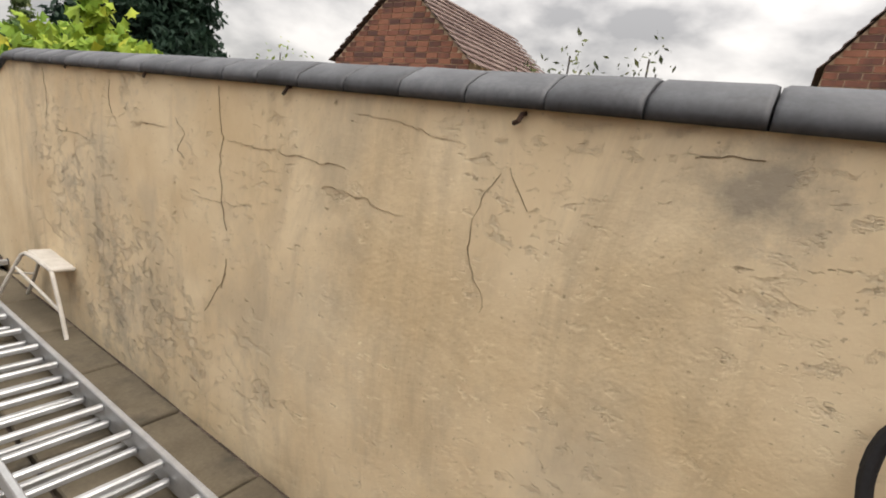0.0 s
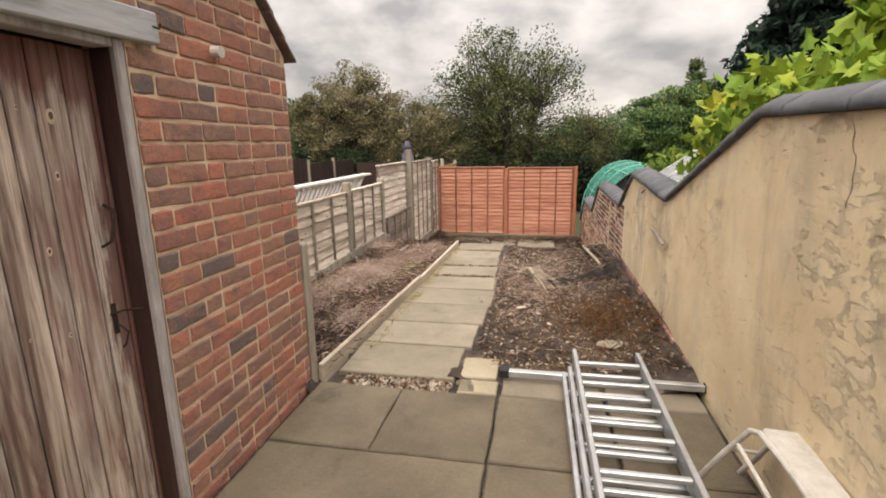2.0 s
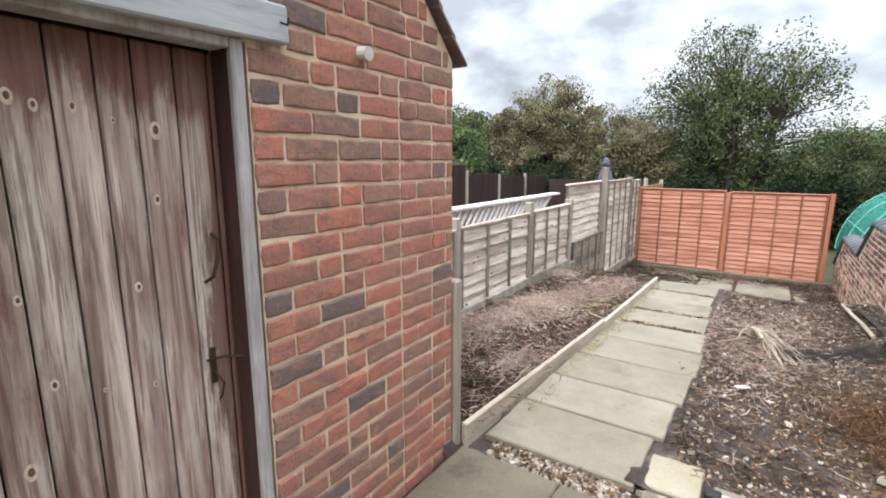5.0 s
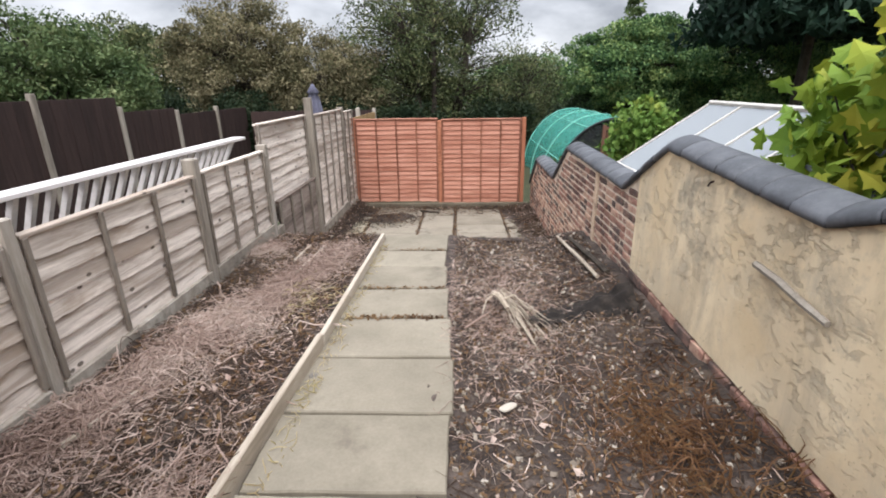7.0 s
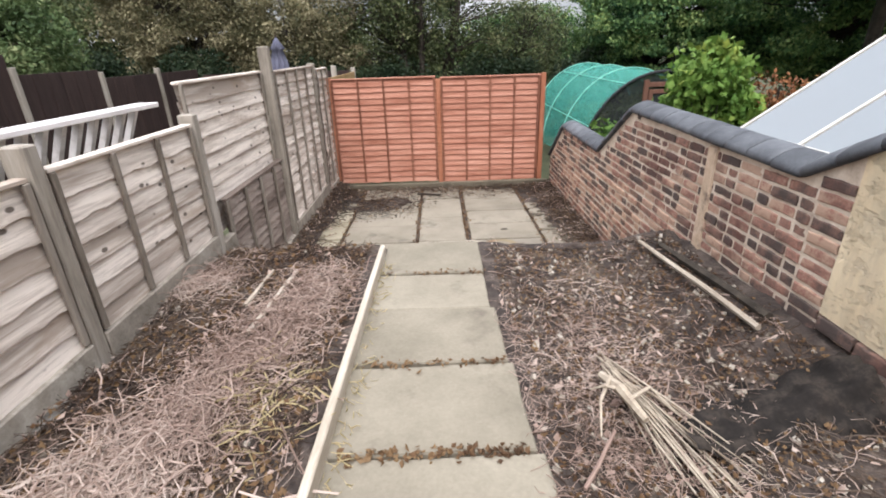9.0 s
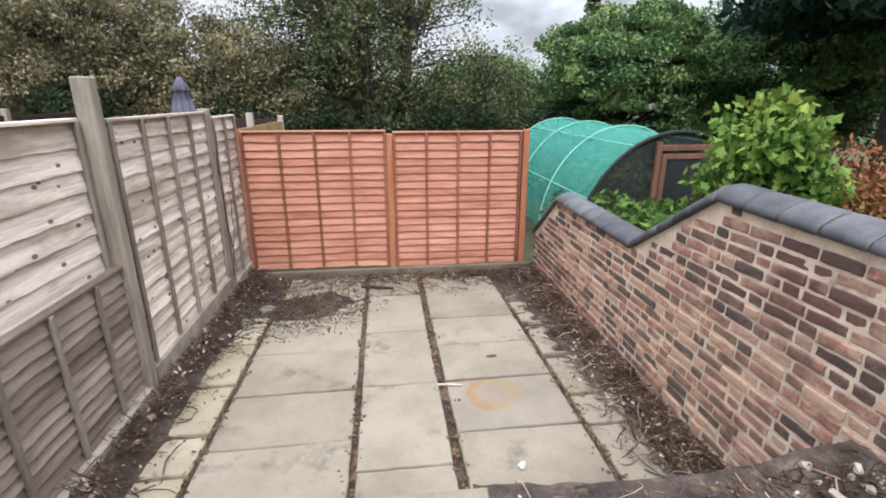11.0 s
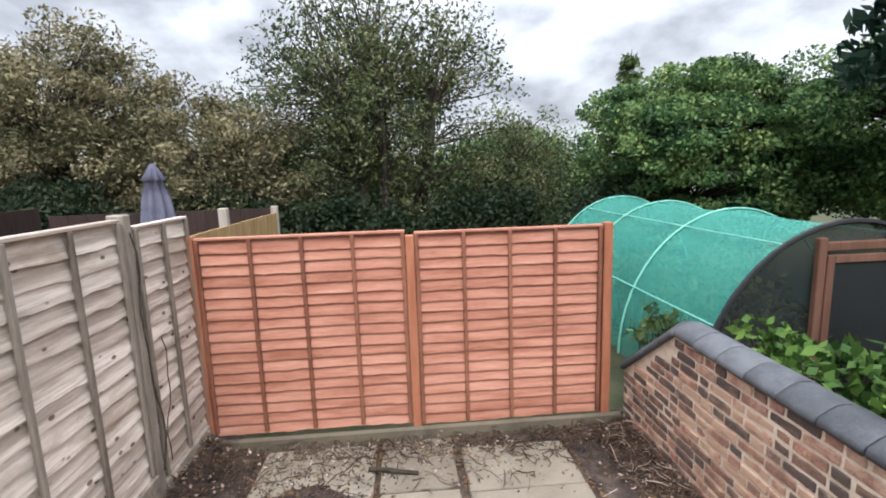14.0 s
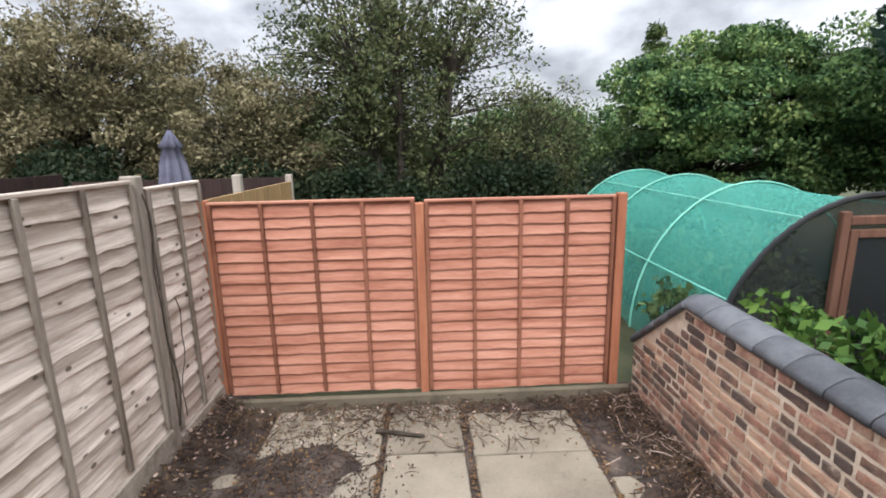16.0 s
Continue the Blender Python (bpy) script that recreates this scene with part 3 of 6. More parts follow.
# ---- building helpers ----
def mesh_of(bm, name, mat, smooth=False):
    me = bpy.data.meshes.new(name)
    bm.to_mesh(me)
    bm.free()
    me.materials.append(mat)
    if smooth:
        for p in me.polygons:
            p.use_smooth = True
    return me


def part(name, bm, mat, parent=None, label="", smooth=False):
    ob = new(name, mesh_of(bm, name, mat, smooth) if isinstance(bm, bmesh.types.BMesh) else bm)
    if parent:
        ob.parent = parent
    return tagged(ob, label)


def piece(name, me, parent, m):
    ob = new(name, me)
    ob.parent = parent
    ob.matrix_local = m
    return ob


def thing(name, label, category, m=None, group="", kind=""):
    ob = new(name)
    ob.empty_display_size = 0.1
    if m is not None:
        ob.matrix_world = m
    return tagged(ob, label, category, group, kind)


def box(bm, x0, x1, y0, y1, z0, z1, bevel=0.0, m=None):
    r = bmesh.ops.create_cube(bm, size=1.0)
    vs = r["verts"]
    for v in vs:
        v.co = Vector(((x0 + x1) / 2 + v.co.x * (x1 - x0), (y0 + y1) / 2 + v.co.y * (y1 - y0), (z0 + z1) / 2 + v.co.z * (z1 - z0)))
    if bevel:
        es = list({e for v in vs for e in v.link_edges})
        got = bmesh.ops.bevel(bm, geom=es, offset=bevel, segments=1, affect="EDGES")
        vs = list({v for f in got["faces"] for v in f.verts} | {v for v in vs if v.is_valid})
    if m is not None:
        for v in vs:
            v.co = m @ v.co
    return vs


def boxed(x0, x1, y0, y1, z0, z1, bevel=0.0, m=None):
    bm = bmesh.new()
    box(bm, x0, x1, y0, y1, z0, z1, bevel, m)
    return bm


def tube(bm, points, radius, sides=8, taper=None):
    """A tube along points; radius is one number, or taper gives one for each point."""
    pts = [Vector([float(c) for c in p]) for p in points]
    rings = []
    side = None
    for i, p in enumerate(pts):
        d = (pts[min(i + 1, len(pts) - 1)] - pts[max(i - 1, 0)]).normalized()
        if side is None:
            side = d.orthogonal().normalized()
        side = (side - d * side.dot(d)).normalized()
        up = d.cross(side)
        r = float(taper[i] if taper else radius)
        rings.append([bm.verts.new(p + r * (math.cos(a) * side + math.sin(a) * up)) for a in (2 * math.pi * k / sides for k in range(sides))])
    for a, b in zip(rings, rings[1:]):
        for k in range(sides):
            bm.faces.new((a[k], a[(k + 1) % sides], b[(k + 1) % sides], b[k]))
    bm.faces.new(rings[0][::-1])
    bm.faces.new(rings[-1])


def raw(name, verts, faces, mat, parent=None, label="", smooth=False):
    me = bpy.data.meshes.new(name)
    me.from_pydata([tuple(v) for v in verts], [], faces)
    me.materials.append(mat)
    if smooth:
        me.polygons.foreach_set("use_smooth", [True] * len(me.polygons))
    ob = new(name, me)
    if parent:
        ob.parent = parent
    return tagged(ob, label)


def lerp(table, y):
    return float(np.interp(y, [p[0] for p in table], [p[1] for p in table]))


def patio_level(y):
    return lerp(PATIO_Z, y)


# ---- plan ----
WALL_X = [(-6, 1.215), (4.7, 1.222), (8.5, 1.262), (15, 1.285)]
WALL_TOP = [(-6, 1.50), (0.0, 1.598), (4.72, 1.665), (6.36, 1.06), (7.95, 1.16), (8.80, 0.70), (11.2, 0.745), (12.12, 0.16), (13.85, 0.19), (14.66, -0.42)]
PATH_Z = [(4.9, 0.0), (6.5, -0.02), (8.0, -0.06), (9.0, -0.095), (10.1, -0.12)]
PATIO_Z = [(10.4, -0.855), (14.6, -0.925)]
FENCE_Y = 14.71


# ---- ground ----
rng = np.random.default_rng(7)


def sheet(name, x0, x1, y0, y1, step, height, mat, parent=None, label="", smooth=True):
    nx, ny = max(2, int((x1 - x0) / step) + 1), max(2, int((y1 - y0) / step) + 1)
    xs, ys = np.linspace(x0, x1, nx), np.linspace(y0, y1, ny)
    vs = [(x, y, height(x, y)) for y in ys for x in xs]
    fs = [(j * nx + i, j * nx + i + 1, (j + 1) * nx + i + 1, (j + 1) * nx + i) for j in range(ny - 1) for i in range(nx - 1)]
    return raw(name, vs, fs, mat, parent, label, smooth)


def lumpy(x, y, amount):
    return amount * (noise.noise((x * 1.7, y * 1.7, 3.1)) + 0.6 * noise.noise((x * 6, y * 6, 8.2)) + 0.35 * noise.noise((x * 17, y * 17, 1.2)))


vs, fs = [], []
for i, r in enumerate((0, 6, 14, 30, 80, 250, 900, 2500)):
    for k in range(24):
        a = 2 * math.pi * k / 24
        vs.append((r * math.cos(a), 8 + r * math.sin(a), -0.98 - 0.02 * (i % 2) * min(1, i)))
    if i:
        for k in range(24):
            p, q = (i - 1) * 24, i * 24
            fs.append((p + k, p + (k + 1) % 24, q + (k + 1) % 24, q + k))
ground = raw("ground", vs, fs, M["ground"])
tagged(ground, "rough grassy earth that stretches out beyond the gardens", "ground", kind="structure")


def bed_left(x, y):
    if x > lerp([(4.7, -1.275), (7.3, -1.17), (10.3, -1.15)], y):
        return lerp(PATH_Z, y) - 0.06
    return lerp(PATH_Z, y) + 0.02 + lumpy(x, y, 0.048) - (0.10 if y > 10.05 else 0)


def bed_right(x, y):
    dip = 0.06 * math.exp(-((x - 0.35) ** 2) / 0.25)
    return lerp(PATH_Z, y) - 0.015 - dip + lumpy(x, y, 0.04) + 0.16 * max(0, x - 0.85)


soil_left = sheet("soil_bed", -2.55, -1.16, 4.7, 10.10, 0.045, bed_left, M["soil"])
tagged(soil_left, "raised bed of dark soil under dry cut stems", "soil", kind="structure")
soil_right = sheet("soil_bed", -0.42, 1.30, 5.05, 10.10, 0.045, bed_right, M["soil"])
tagged(soil_right, "bare dark soil bed with dead roots along the wall", "soil", kind="structure")
patio_soil = sheet("soil", -2.6, 1.35, 10.06, 14.85, 0.06, lambda x, y: patio_level(y) - 0.02 + lumpy(x, y, 0.02) + 0.05 * max(0, abs(x + 0.6) - 1.4) + 0.7 * max(0, -2.22 - x) + 0.075 * math.exp(-((x + 1.65) ** 2 / 0.22 + (y - 13.65) ** 2 / 0.16)), M["soil"])
tagged(patio_soil, "dark earth between and beside the patio slabs", "soil", kind="structure")
yard_base = sheet("yard_base", -7.0, 1.35, -4.0, 5.3, 0.25, lambda x, y: -0.045 + lumpy(x, y, 0.006), M["soil"])
tagged(yard_base, "earth and grit bed under the yard slabs", "ground", kind="structure")
bm = boxed(-2.55, 1.30, 9.97, 10.09, -1.0, -0.165, 0.01)
riser = tagged(part("step_wall", bm, M["soil"]), "low earth-covered retaining wall down to the patio", "wall", kind="structure")


def slab_mesh(w, d, mat, seed, cut=0.0, thick=0.05):
    """A slab about its middle, with uneven edges and, where cut is set, a broken side."""
    r = random.Random(seed)
    out = []
    n = 7
    for k in range(4):
        for i in range(n):
            t = i / n
            x, y = [(-1 + 2 * t, -1), (1, -1 + 2 * t), (1 - 2 * t, 1), (-1, 1 - 2 * t)][k]
            px, py = x * w / 2 + r.uniform(-0.004, 0.004), y * d / 2 + r.uniform(-0.004, 0.004)
            if cut and x * cut > 0.9:
                px -= math.copysign(abs(0.10 * math.sin(3.1 * (y + 1.3))) + r.uniform(0, 0.07), cut)
            out.append((px, py))
    bm = bmesh.new()
    rings = []
    for inset, z in ((0.0, -thick), (0.0, -0.008), (0.007, 0.0)):
        rings.append([bm.verts.new((x * (1 - inset * 2 / w), y * (1 - inset * 2 / d), z)) for x, y in out])
    for a, b in zip(rings, rings[1:]):
        for i in range(len(a)):
            bm.faces.new((a[i], a[(i + 1) % len(a)], b[(i + 1) % len(b)], b[i]))
    bm.faces.new(rings[-1])
    return mesh_of(bm, "slab", mat)


def lay(parent, cells, z_of, mat, seed):
    for i, (x0, x1, y0, y1, *cut) in enumerate(cells):
        me = slab_mesh(x1 - x0 - 0.018, y1 - y0 - 0.020, mat, seed + i, cut[0] if cut else 0.0)
        r = random.Random(seed * 7 + i)
        ya, yb = z_of(y0), z_of(y1)
        piece("slab", me, parent, pose((x0 + x1) / 2, (y0 + y1) / 2, (ya + yb) / 2 + r.uniform(-0.004, 0.004),
              math.degrees(math.atan2(yb - ya, y1 - y0)) + r.uniform(-0.4, 0.4), r.uniform(-0.4, 0.4), r.uniform(-0.5, 0.5)))


# ---- brick pieces ----
def brick_mesh(length, depth, height, mat, seed, face=1):
    """A brick about its middle: worn uneven outline, chamfered face towards +x or -x, open at the back."""
    r = random.Random(seed)
    n = 4 if length > 0.16 else 2
    out = [(-0.5 + i / n, -0.5) for i in range(n)] + [(0.5, -0.5), (0.5, 0.0)] + [(0.5 - i / n, 0.5) for i in range(n)] + [(-0.5, 0.5), (-0.5, 0.0)]
    worn = 0.004
    out = [(y * length + (r.uniform(-worn, 0.003) - (0.0015 if abs(y) == abs(z) else 0)) * (1 if y > 0 else -1),
            z * height + (r.uniform(-worn, 0.003) - (0.0015 if abs(y) == abs(z) else 0)) * (1 if z > 0 else -1)) for y, z in out]
    bm = bmesh.new()
    rings = []
    for x, inset in ((-0.5, 0.0), (0.5 - 0.005 / depth, 0.0), (0.5, 0.006)):
        rings.append([bm.verts.new((face * (x * depth + (r.uniform(-0.002, 0.001) if inset else 0)), y * (1 - 2 * inset / length), z * (1 - 2 * inset / height))) for y, z in out])
    for a, b in zip(rings, rings[1:]):
        for i in range(len(a)):
            bm.faces.new((a[i], a[(i + 1) % len(a)], b[(i + 1) % len(b)], b[i]))
    mid = bm.verts.new((face * (depth / 2 + 0.001), 0, 0))
    for i in range(len(out)):
        bm.faces.new((rings[-1][i], rings[-1][(i + 1) % len(out)], mid))
    bmesh.ops.recalc_face_normals(bm, faces=bm.faces)
    return mesh_of(bm, "brick", mat)


BRICKS = {}


def brick_piece(kind, length, height, mat):
    key = (kind, round(length, 2))
    if key not in BRICKS:
        BRICKS[key] = [brick_mesh(round(length, 2), 0.06, height, mat, 11 + i, 1 if kind == "red" else -1) for i in range(5)]
    return random.choice(BRICKS[key])


def course(y0, y1, offset, stretcher, header, joint, pattern):
    """Spans of the bricks of one course that fill y0 to y1 exactly."""
    out, y, i = [], y0 - offset, 0
    while y < y1 - 0.03:
        w = stretcher if pattern[i % len(pattern)] == "s" else header
        a_, b_ = max(y, y0), min(y + w, y1)
        if b_ - a_ > 0.05:
            out.append((a_, b_))
        y += w + joint
        i += 1
    if out and out[-1][1] < y1:
        k = (y1 - y0) / (out[-1][1] - y0)
        out = [(y0 + (p - y0) * k, y0 + (q - y0) * k) for p, q in out] if k < 1.15 else out[:-1] + [(out[-1][0], y1)]
    return out


# ---- shed ----
SX, SY0, SY1 = -1.30, 2.50, 4.79
APEX_Y, EAVE, APEX = 3.65, 2.07, 3.18
DOOR0, DOOR1, DOOR_TOP = 2.855, 3.655, 1.945
shed = thing("brick_shed", "small red brick outhouse with a plank door and tiled gable roof", "shed", pose(SX, 0, 0))
bm = bmesh.new()
depth_x = -2.4


for y0, y1, z0 in ((SY0, DOOR0, -0.1), (DOOR1, SY1, -0.1)):
    box(bm, -0.20, -0.007, y0, y1, z0, DOOR_TOP)
a = [bm.verts.new((-0.007, y, z)) for y, z in ((SY0, DOOR_TOP), (SY1, DOOR_TOP), (SY1, EAVE), (APEX_Y, APEX), (SY0, EAVE))]
b = [bm.verts.new((-0.20, v.co.y, v.co.z)) for v in a]
bm.faces.new(a)
bm.faces.new(b[::-1])
for i in range(5):
    bm.faces.new((a[i], b[i], b[(i + 1) % 5], a[(i + 1) % 5]))
bmesh.ops.recalc_face_normals(bm, faces=bm.faces)
shed_front = part("front_wall", bm, M["mortar"], shed, "brick front wall with pale lime mortar joints")
bm = boxed(depth_x, -0.20, SY1 - 0.2, SY1, -0.1, EAVE)
box(bm, depth_x, -0.20, SY0, SY0 + 0.2, -0.1, EAVE)
box(bm, depth_x - 0.2, depth_x, SY0, SY1, -0.1, EAVE)
part("back_wall", bm, M["house_brick"], shed)
bm = bmesh.new()
for s in (-1, 1):
    run, rise = (SY1 - APEX_Y) + 0.035, APEX - EAVE + 0.03
    for k in range(11):
        t0, t1 = k / 11, (k + 1.25) / 11
        y0, y1 = APEX_Y + s * run * t0, APEX_Y + s * run * t1
        z0, z1 = APEX + 0.035 - rise * t0, APEX + 0.035 - rise * t1 + 0.018
        for i in range(14):
            xa, xb = 0.04 - i * 0.182, 0.04 - (i + 1) * 0.182 + 0.005
            vs_ = [bm.verts.new(p) for p in ((xa, y0, z0), (xb, y0, z0), (xb, y1, z1), (xa, y1, z1))]
            lo = [bm.verts.new(v.co - Vector((0, 0, 0.016))) for v in vs_]
            bm.faces.new(vs_)
            bm.faces.new(lo[::-1])
            for q in range(4):
                bm.faces.new((vs_[q], lo[q], lo[(q + 1) % 4], vs_[(q + 1) % 4]))
bmesh.ops.recalc_face_normals(bm, faces=bm.faces)
part("roof", bm, M["roof_tile"], shed, "brown clay tiles with an uneven verge")
# lintel, frame and door
bm = boxed(-0.02, 0.035, -0.530, 0.525, -0.055, 0.058, 0.006, pose(0, 3.262, 1.996, 1.7))
part("lintel", bm, M["lintel_wood"], shed, "grey painted timber board over the door")
bm = boxed(0.034, 0.048, 3.14, 3.325, 1.998, 2.058, 0.004)
plate = part("hasp_plate", bm, M["black"], shed, "black steel plate with screws")
for y in (3.165, 3.205, 3.275, 3.31):
    bm = bmesh.new()
    bmesh.ops.create_uvsphere(bm, u_segments=8, v_segments=5, radius=0.006, matrix=pose(0.049, y, 2.026))
    part("screw", bm, M["alu"], plate)
for y, z in ((2.89, 1.99), (3.755, 2.005)):
    bm = bmesh.new()
    tube(bm, [(0.03, y, z + 0.012), (0.055, y + 0.01, z + 0.002), (0.06, y + 0.012, z + 0.022)], 0.004, 6)
    part("bent_nail", bm, M["iron"], shed)
for y0, y1, n in ((2.853, 2.909, 0), (3.600, DOOR1 - 0.014, 1)):
    part("door_frame", boxed(-0.03 if n == 0 else -0.025, 0.012 if n == 0 else 0.006, y0, y1, -0.02, 1.95, 0.006), M["frame_wood"], shed, "grey weathered timber post of the door frame")
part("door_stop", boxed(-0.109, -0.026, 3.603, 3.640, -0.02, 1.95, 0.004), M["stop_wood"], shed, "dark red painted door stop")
part("head_rail", boxed(-0.09, 0.0, 2.913, 3.599, 1.918, 1.948, 0.004), M["frame_wood"], shed)
part("door_sill", boxed(-0.12, 0.075, 2.80, 3.68, -0.03, 0.035, 0.012), M["slab"], shed, "worn stone door sill")
door = new("door")
door.parent = shed
tagged(door, "weathered plank door with flaking dark red paint and a rusty latch")
y = 2.862
widths = [0.128, 0.094, 0.109, 0.096, 0.091, 0.110, 0.100, 0.058]
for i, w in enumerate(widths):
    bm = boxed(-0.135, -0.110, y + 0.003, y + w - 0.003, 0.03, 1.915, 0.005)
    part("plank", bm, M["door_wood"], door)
    y += w
part("ledge", boxed(-0.16, -0.136, 2.945, 3.59, 0.3, 0.4), M["door_wood"], door)
# dark sheet added behind the planks so that the gaps between them read dark
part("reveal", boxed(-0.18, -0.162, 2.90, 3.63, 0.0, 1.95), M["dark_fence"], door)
bm = bmesh.new()
tube(bm, [(-0.105, 3.555, 1.37), (-0.07, 3.555, 1.355), (-0.065, 3.545, 1.30), (-0.07, 3.530, 1.24), (-0.105, 3.522, 1.22)], 0.006, 8)
part("handle", bm, M["iron"], door, "rusty curved pull handle")
bm = boxed(-0.111, -0.104, 3.515, 3.535, 0.88, 1.00, 0.002)
tube(bm, [(-0.100, 3.50, 0.965), (-0.090, 3.55, 0.965), (-0.05, 3.60, 0.96)], 0.004, 6)
tube(bm, [(-0.10, 3.525, 0.92), (-0.06, 3.528, 0.89), (-0.08, 3.53, 0.84), (-0.10, 3.532, 0.82)], 0.004, 6)
part("latch", bm, M["iron"], door, "rusty thumb latch and hook")
for y, z, s_ in ((3.422, 1.679, 0.026), (3.407, 1.486, 0.016), (2.950, 1.676, 0.028), (3.109, 1.740, 0.020), (3.155, 1.725, 0.016), (3.232, 1.728, 0.016), (3.318, 1.70, 0.009),
                (3.113, 1.037, 0.017), (3.219, 0.980, 0.007), (3.347, 0.946, 0.010), (3.041, 0.833, 0.024), (3.070, 1.27, 0.014), (3.332, 1.245, 0.016)):
    bm = bmesh.new()
    bmesh.ops.create_uvsphere(bm, u_segments=10, v_segments=6, radius=1, matrix=pose(-0.1095, y, z) @ Matrix.Diagonal((0.0025, s_ * 0.62, s_, 1)))
    part("knot", bm, M["knot"], door)
    bm = bmesh.new()
    bmesh.ops.create_uvsphere(bm, u_segments=8, v_segments=6, radius=1, matrix=pose(-0.1075, y, z + 0.1 * s_) @ Matrix.Diagonal((0.0025, s_ * 0.30, s_ * 0.5, 1)))
    part("knot_core", bm, M["knot_core"], door)
# scroll bracket and a stub of pipe in the gable
bm = bmesh.new()
box(bm, 0.0, 0.012, 4.115, 4.135, 2.22, 2.60)
tube(bm, [(0.01, 4.125, 2.44), (0.12, 4.125, 2.43), (0.22, 4.125, 2.39)], 0.008, 6)
tube(bm, [(0.02 + 0.055 * (1 - k / 24) * math.cos(k * 0.55) + 0.06, 4.125, 2.345 + 0.055 * (1 - k / 24) * math.sin(k * 0.55)) for k in range(20)], 0.006, 6)
part("scroll_bracket", bm, M["iron"], shed, "black wrought iron hanging bracket")
bm = bmesh.new()
tube(bm, [(-0.02, 4.14, 1.995), (0.045, 4.14, 1.99)], 0.026, 12)
part("pipe_stub", bm, M["white_paint"], shed, "white plastic pipe end")
timber_post = tagged(part("timber_post", boxed(-1.365, -1.285, 4.80, 4.87, -0.15, 0.965, 0.01), M["grey_post"]), "short grey timber post at the corner of the shed", "post")

# neighbour's boundary behind the shed: blocks, new fence and leaning poles
side_wall = thing("block_wall", "low wall of dark sooty concrete blocks beside the shed", "wall", pose(0, 0, 0))
for r_ in range(3):
    for i in range(8):
        y1 = 3.4 - 0.45 * i - (0.22 if r_ % 2 else 0)
        part("block", boxed(-3.36, -3.2, y1 - 0.438, y1, r_ * 0.19, r_ * 0.19 + 0.18, 0.010), M["soot"], side_wall)
new_fence = thing("timber_fence", "new yellow timber fence panel on top of the block wall", "fence", pose(0, 0, 0))
for i in range(26):
    part("board", boxed(-3.27, -3.245, 0.45 + i * 0.112, 0.45 + i * 0.112 + 0.107, 0.585, 1.50, 0.003), M["new_wood"], new_fence)
for z in (0.59, 1.47):
    part("rail", boxed(-3.244, -3.20, 0.45, 3.4, z - 0.02, z + 0.03, 0.004), M["new_wood"], new_fence)
lean_to = thing("lean_to", "dark brown timber lean-to behind the new fence", "shed", pose(-4.4, 0, 0))
for i in range(24):
    part("board", boxed(0.98, 1.0, -0.2 + i * 0.15, -0.2 + i * 0.15 + 0.147, 0.0, 2.5, 0.003), M["dark_fence"], lean_to)
part("roof", boxed(-1.2, 1.15, -0.4, 3.5, 2.5, 2.56, 0.01), M["roof_tile"], lean_to)
for x, top, r_, mat in ((-2.05, 1.46, 0.014, "grey_post"), (-1.95, 1.12, 0.012, "bark")):
    pole = thing("pole", "thin timber pole that leans against the shed corner", "pole", pose(0, 0, 0), "leaning poles")
    bm = bmesh.new()
    tube(bm, [(x + 0.02, 2.12, -0.02), (x + 0.01, 2.30, top * 0.5), (x, 2.48, top)], r_, 8)
    part("shaft", bm, M[mat], pole)

# ---- boundary wall ----
wall = thing("wall_east", "long garden wall, rendered near the yard and bare brick further down, with dark coping", "wall", kind="structure")


def wall_face(y):
    return lerp(WALL_X, y)


def relief(y, z):
    """Low swells of the trowelled render and shallow flaked patches."""
    wy, wz = y + 0.04 * noise.noise((y * 6, z * 6, 3)), z + 0.03 * noise.noise((y * 6, z * 6, 9))
    p = noise.noise((wy * 6.0, wz * 11.0, 1.0)) + 0.6 * noise.noise((wy * 13.0, wz * 22.0, 2.0))
    patch = noise.noise((y * 0.75 + 4, z * 1.0, 11.0)) + 0.15
    d = 0.003 * noise.noise((y * 0.9, z * 0.9, 5.0))
    if patch > 0:
        d -= 0.0012 * min(1, max(0, (p - 0.18) * 8)) * min(1, patch * 5)
    return d + 0.0006 * noise.noise((y * 30, z * 30, 4))


ys = np.concatenate([np.arange(-6.0, -0.6, 0.08), np.arange(-0.6, 5.0, 0.0135), np.arange(5.0, 8.46, 0.022)])
rows_ = 110
vs, fs = [], []
for y in ys:
    top = lerp(WALL_TOP, y)
    low = -0.12 if y < 5.2 else min(-0.02, -0.02) + 0.10 * min(1, (y - 5.2) / 0.8)
    for j in range(rows_ + 1):
        z = low + (top - low) * j / rows_
        vs.append((wall_face(y) - 0.004 - relief(y, z), y, z))
for i in range(len(ys) - 1):
    for j in range(rows_):
        p = i * (rows_ + 1) + j
        fs.append((p, p + rows_ + 1, p + rows_ + 2, p + 1))
render_coat = raw("render_coat", vs, fs, M["render"], wall, "cracked and flaking ochre cement render", smooth=True)
# core
core_y = [-6.0, 0.0, 4.72, 6.36, 7.95, 8.46]
bm = bmesh.new()


def core(bm, ylist, inset):
    pr = None
    for y in ylist:
        x0, t = wall_face(y) + inset, lerp(WALL_TOP, y)
        ring = [bm.verts.new(p) for p in ((x0, y, -1.1), (x0 + 0.23, y, -1.1), (x0 + 0.23, y, t), (x0, y, t))]
        if pr:
            for k in range(4):
                bm.faces.new((pr[k], pr[(k + 1) % 4], ring[(k + 1) % 4], ring[k]))
        else:
            bm.faces.new(ring[::-1])
        pr = ring
    bm.faces.new(pr)
    bmesh.ops.recalc_face_normals(bm, faces=bm.faces)


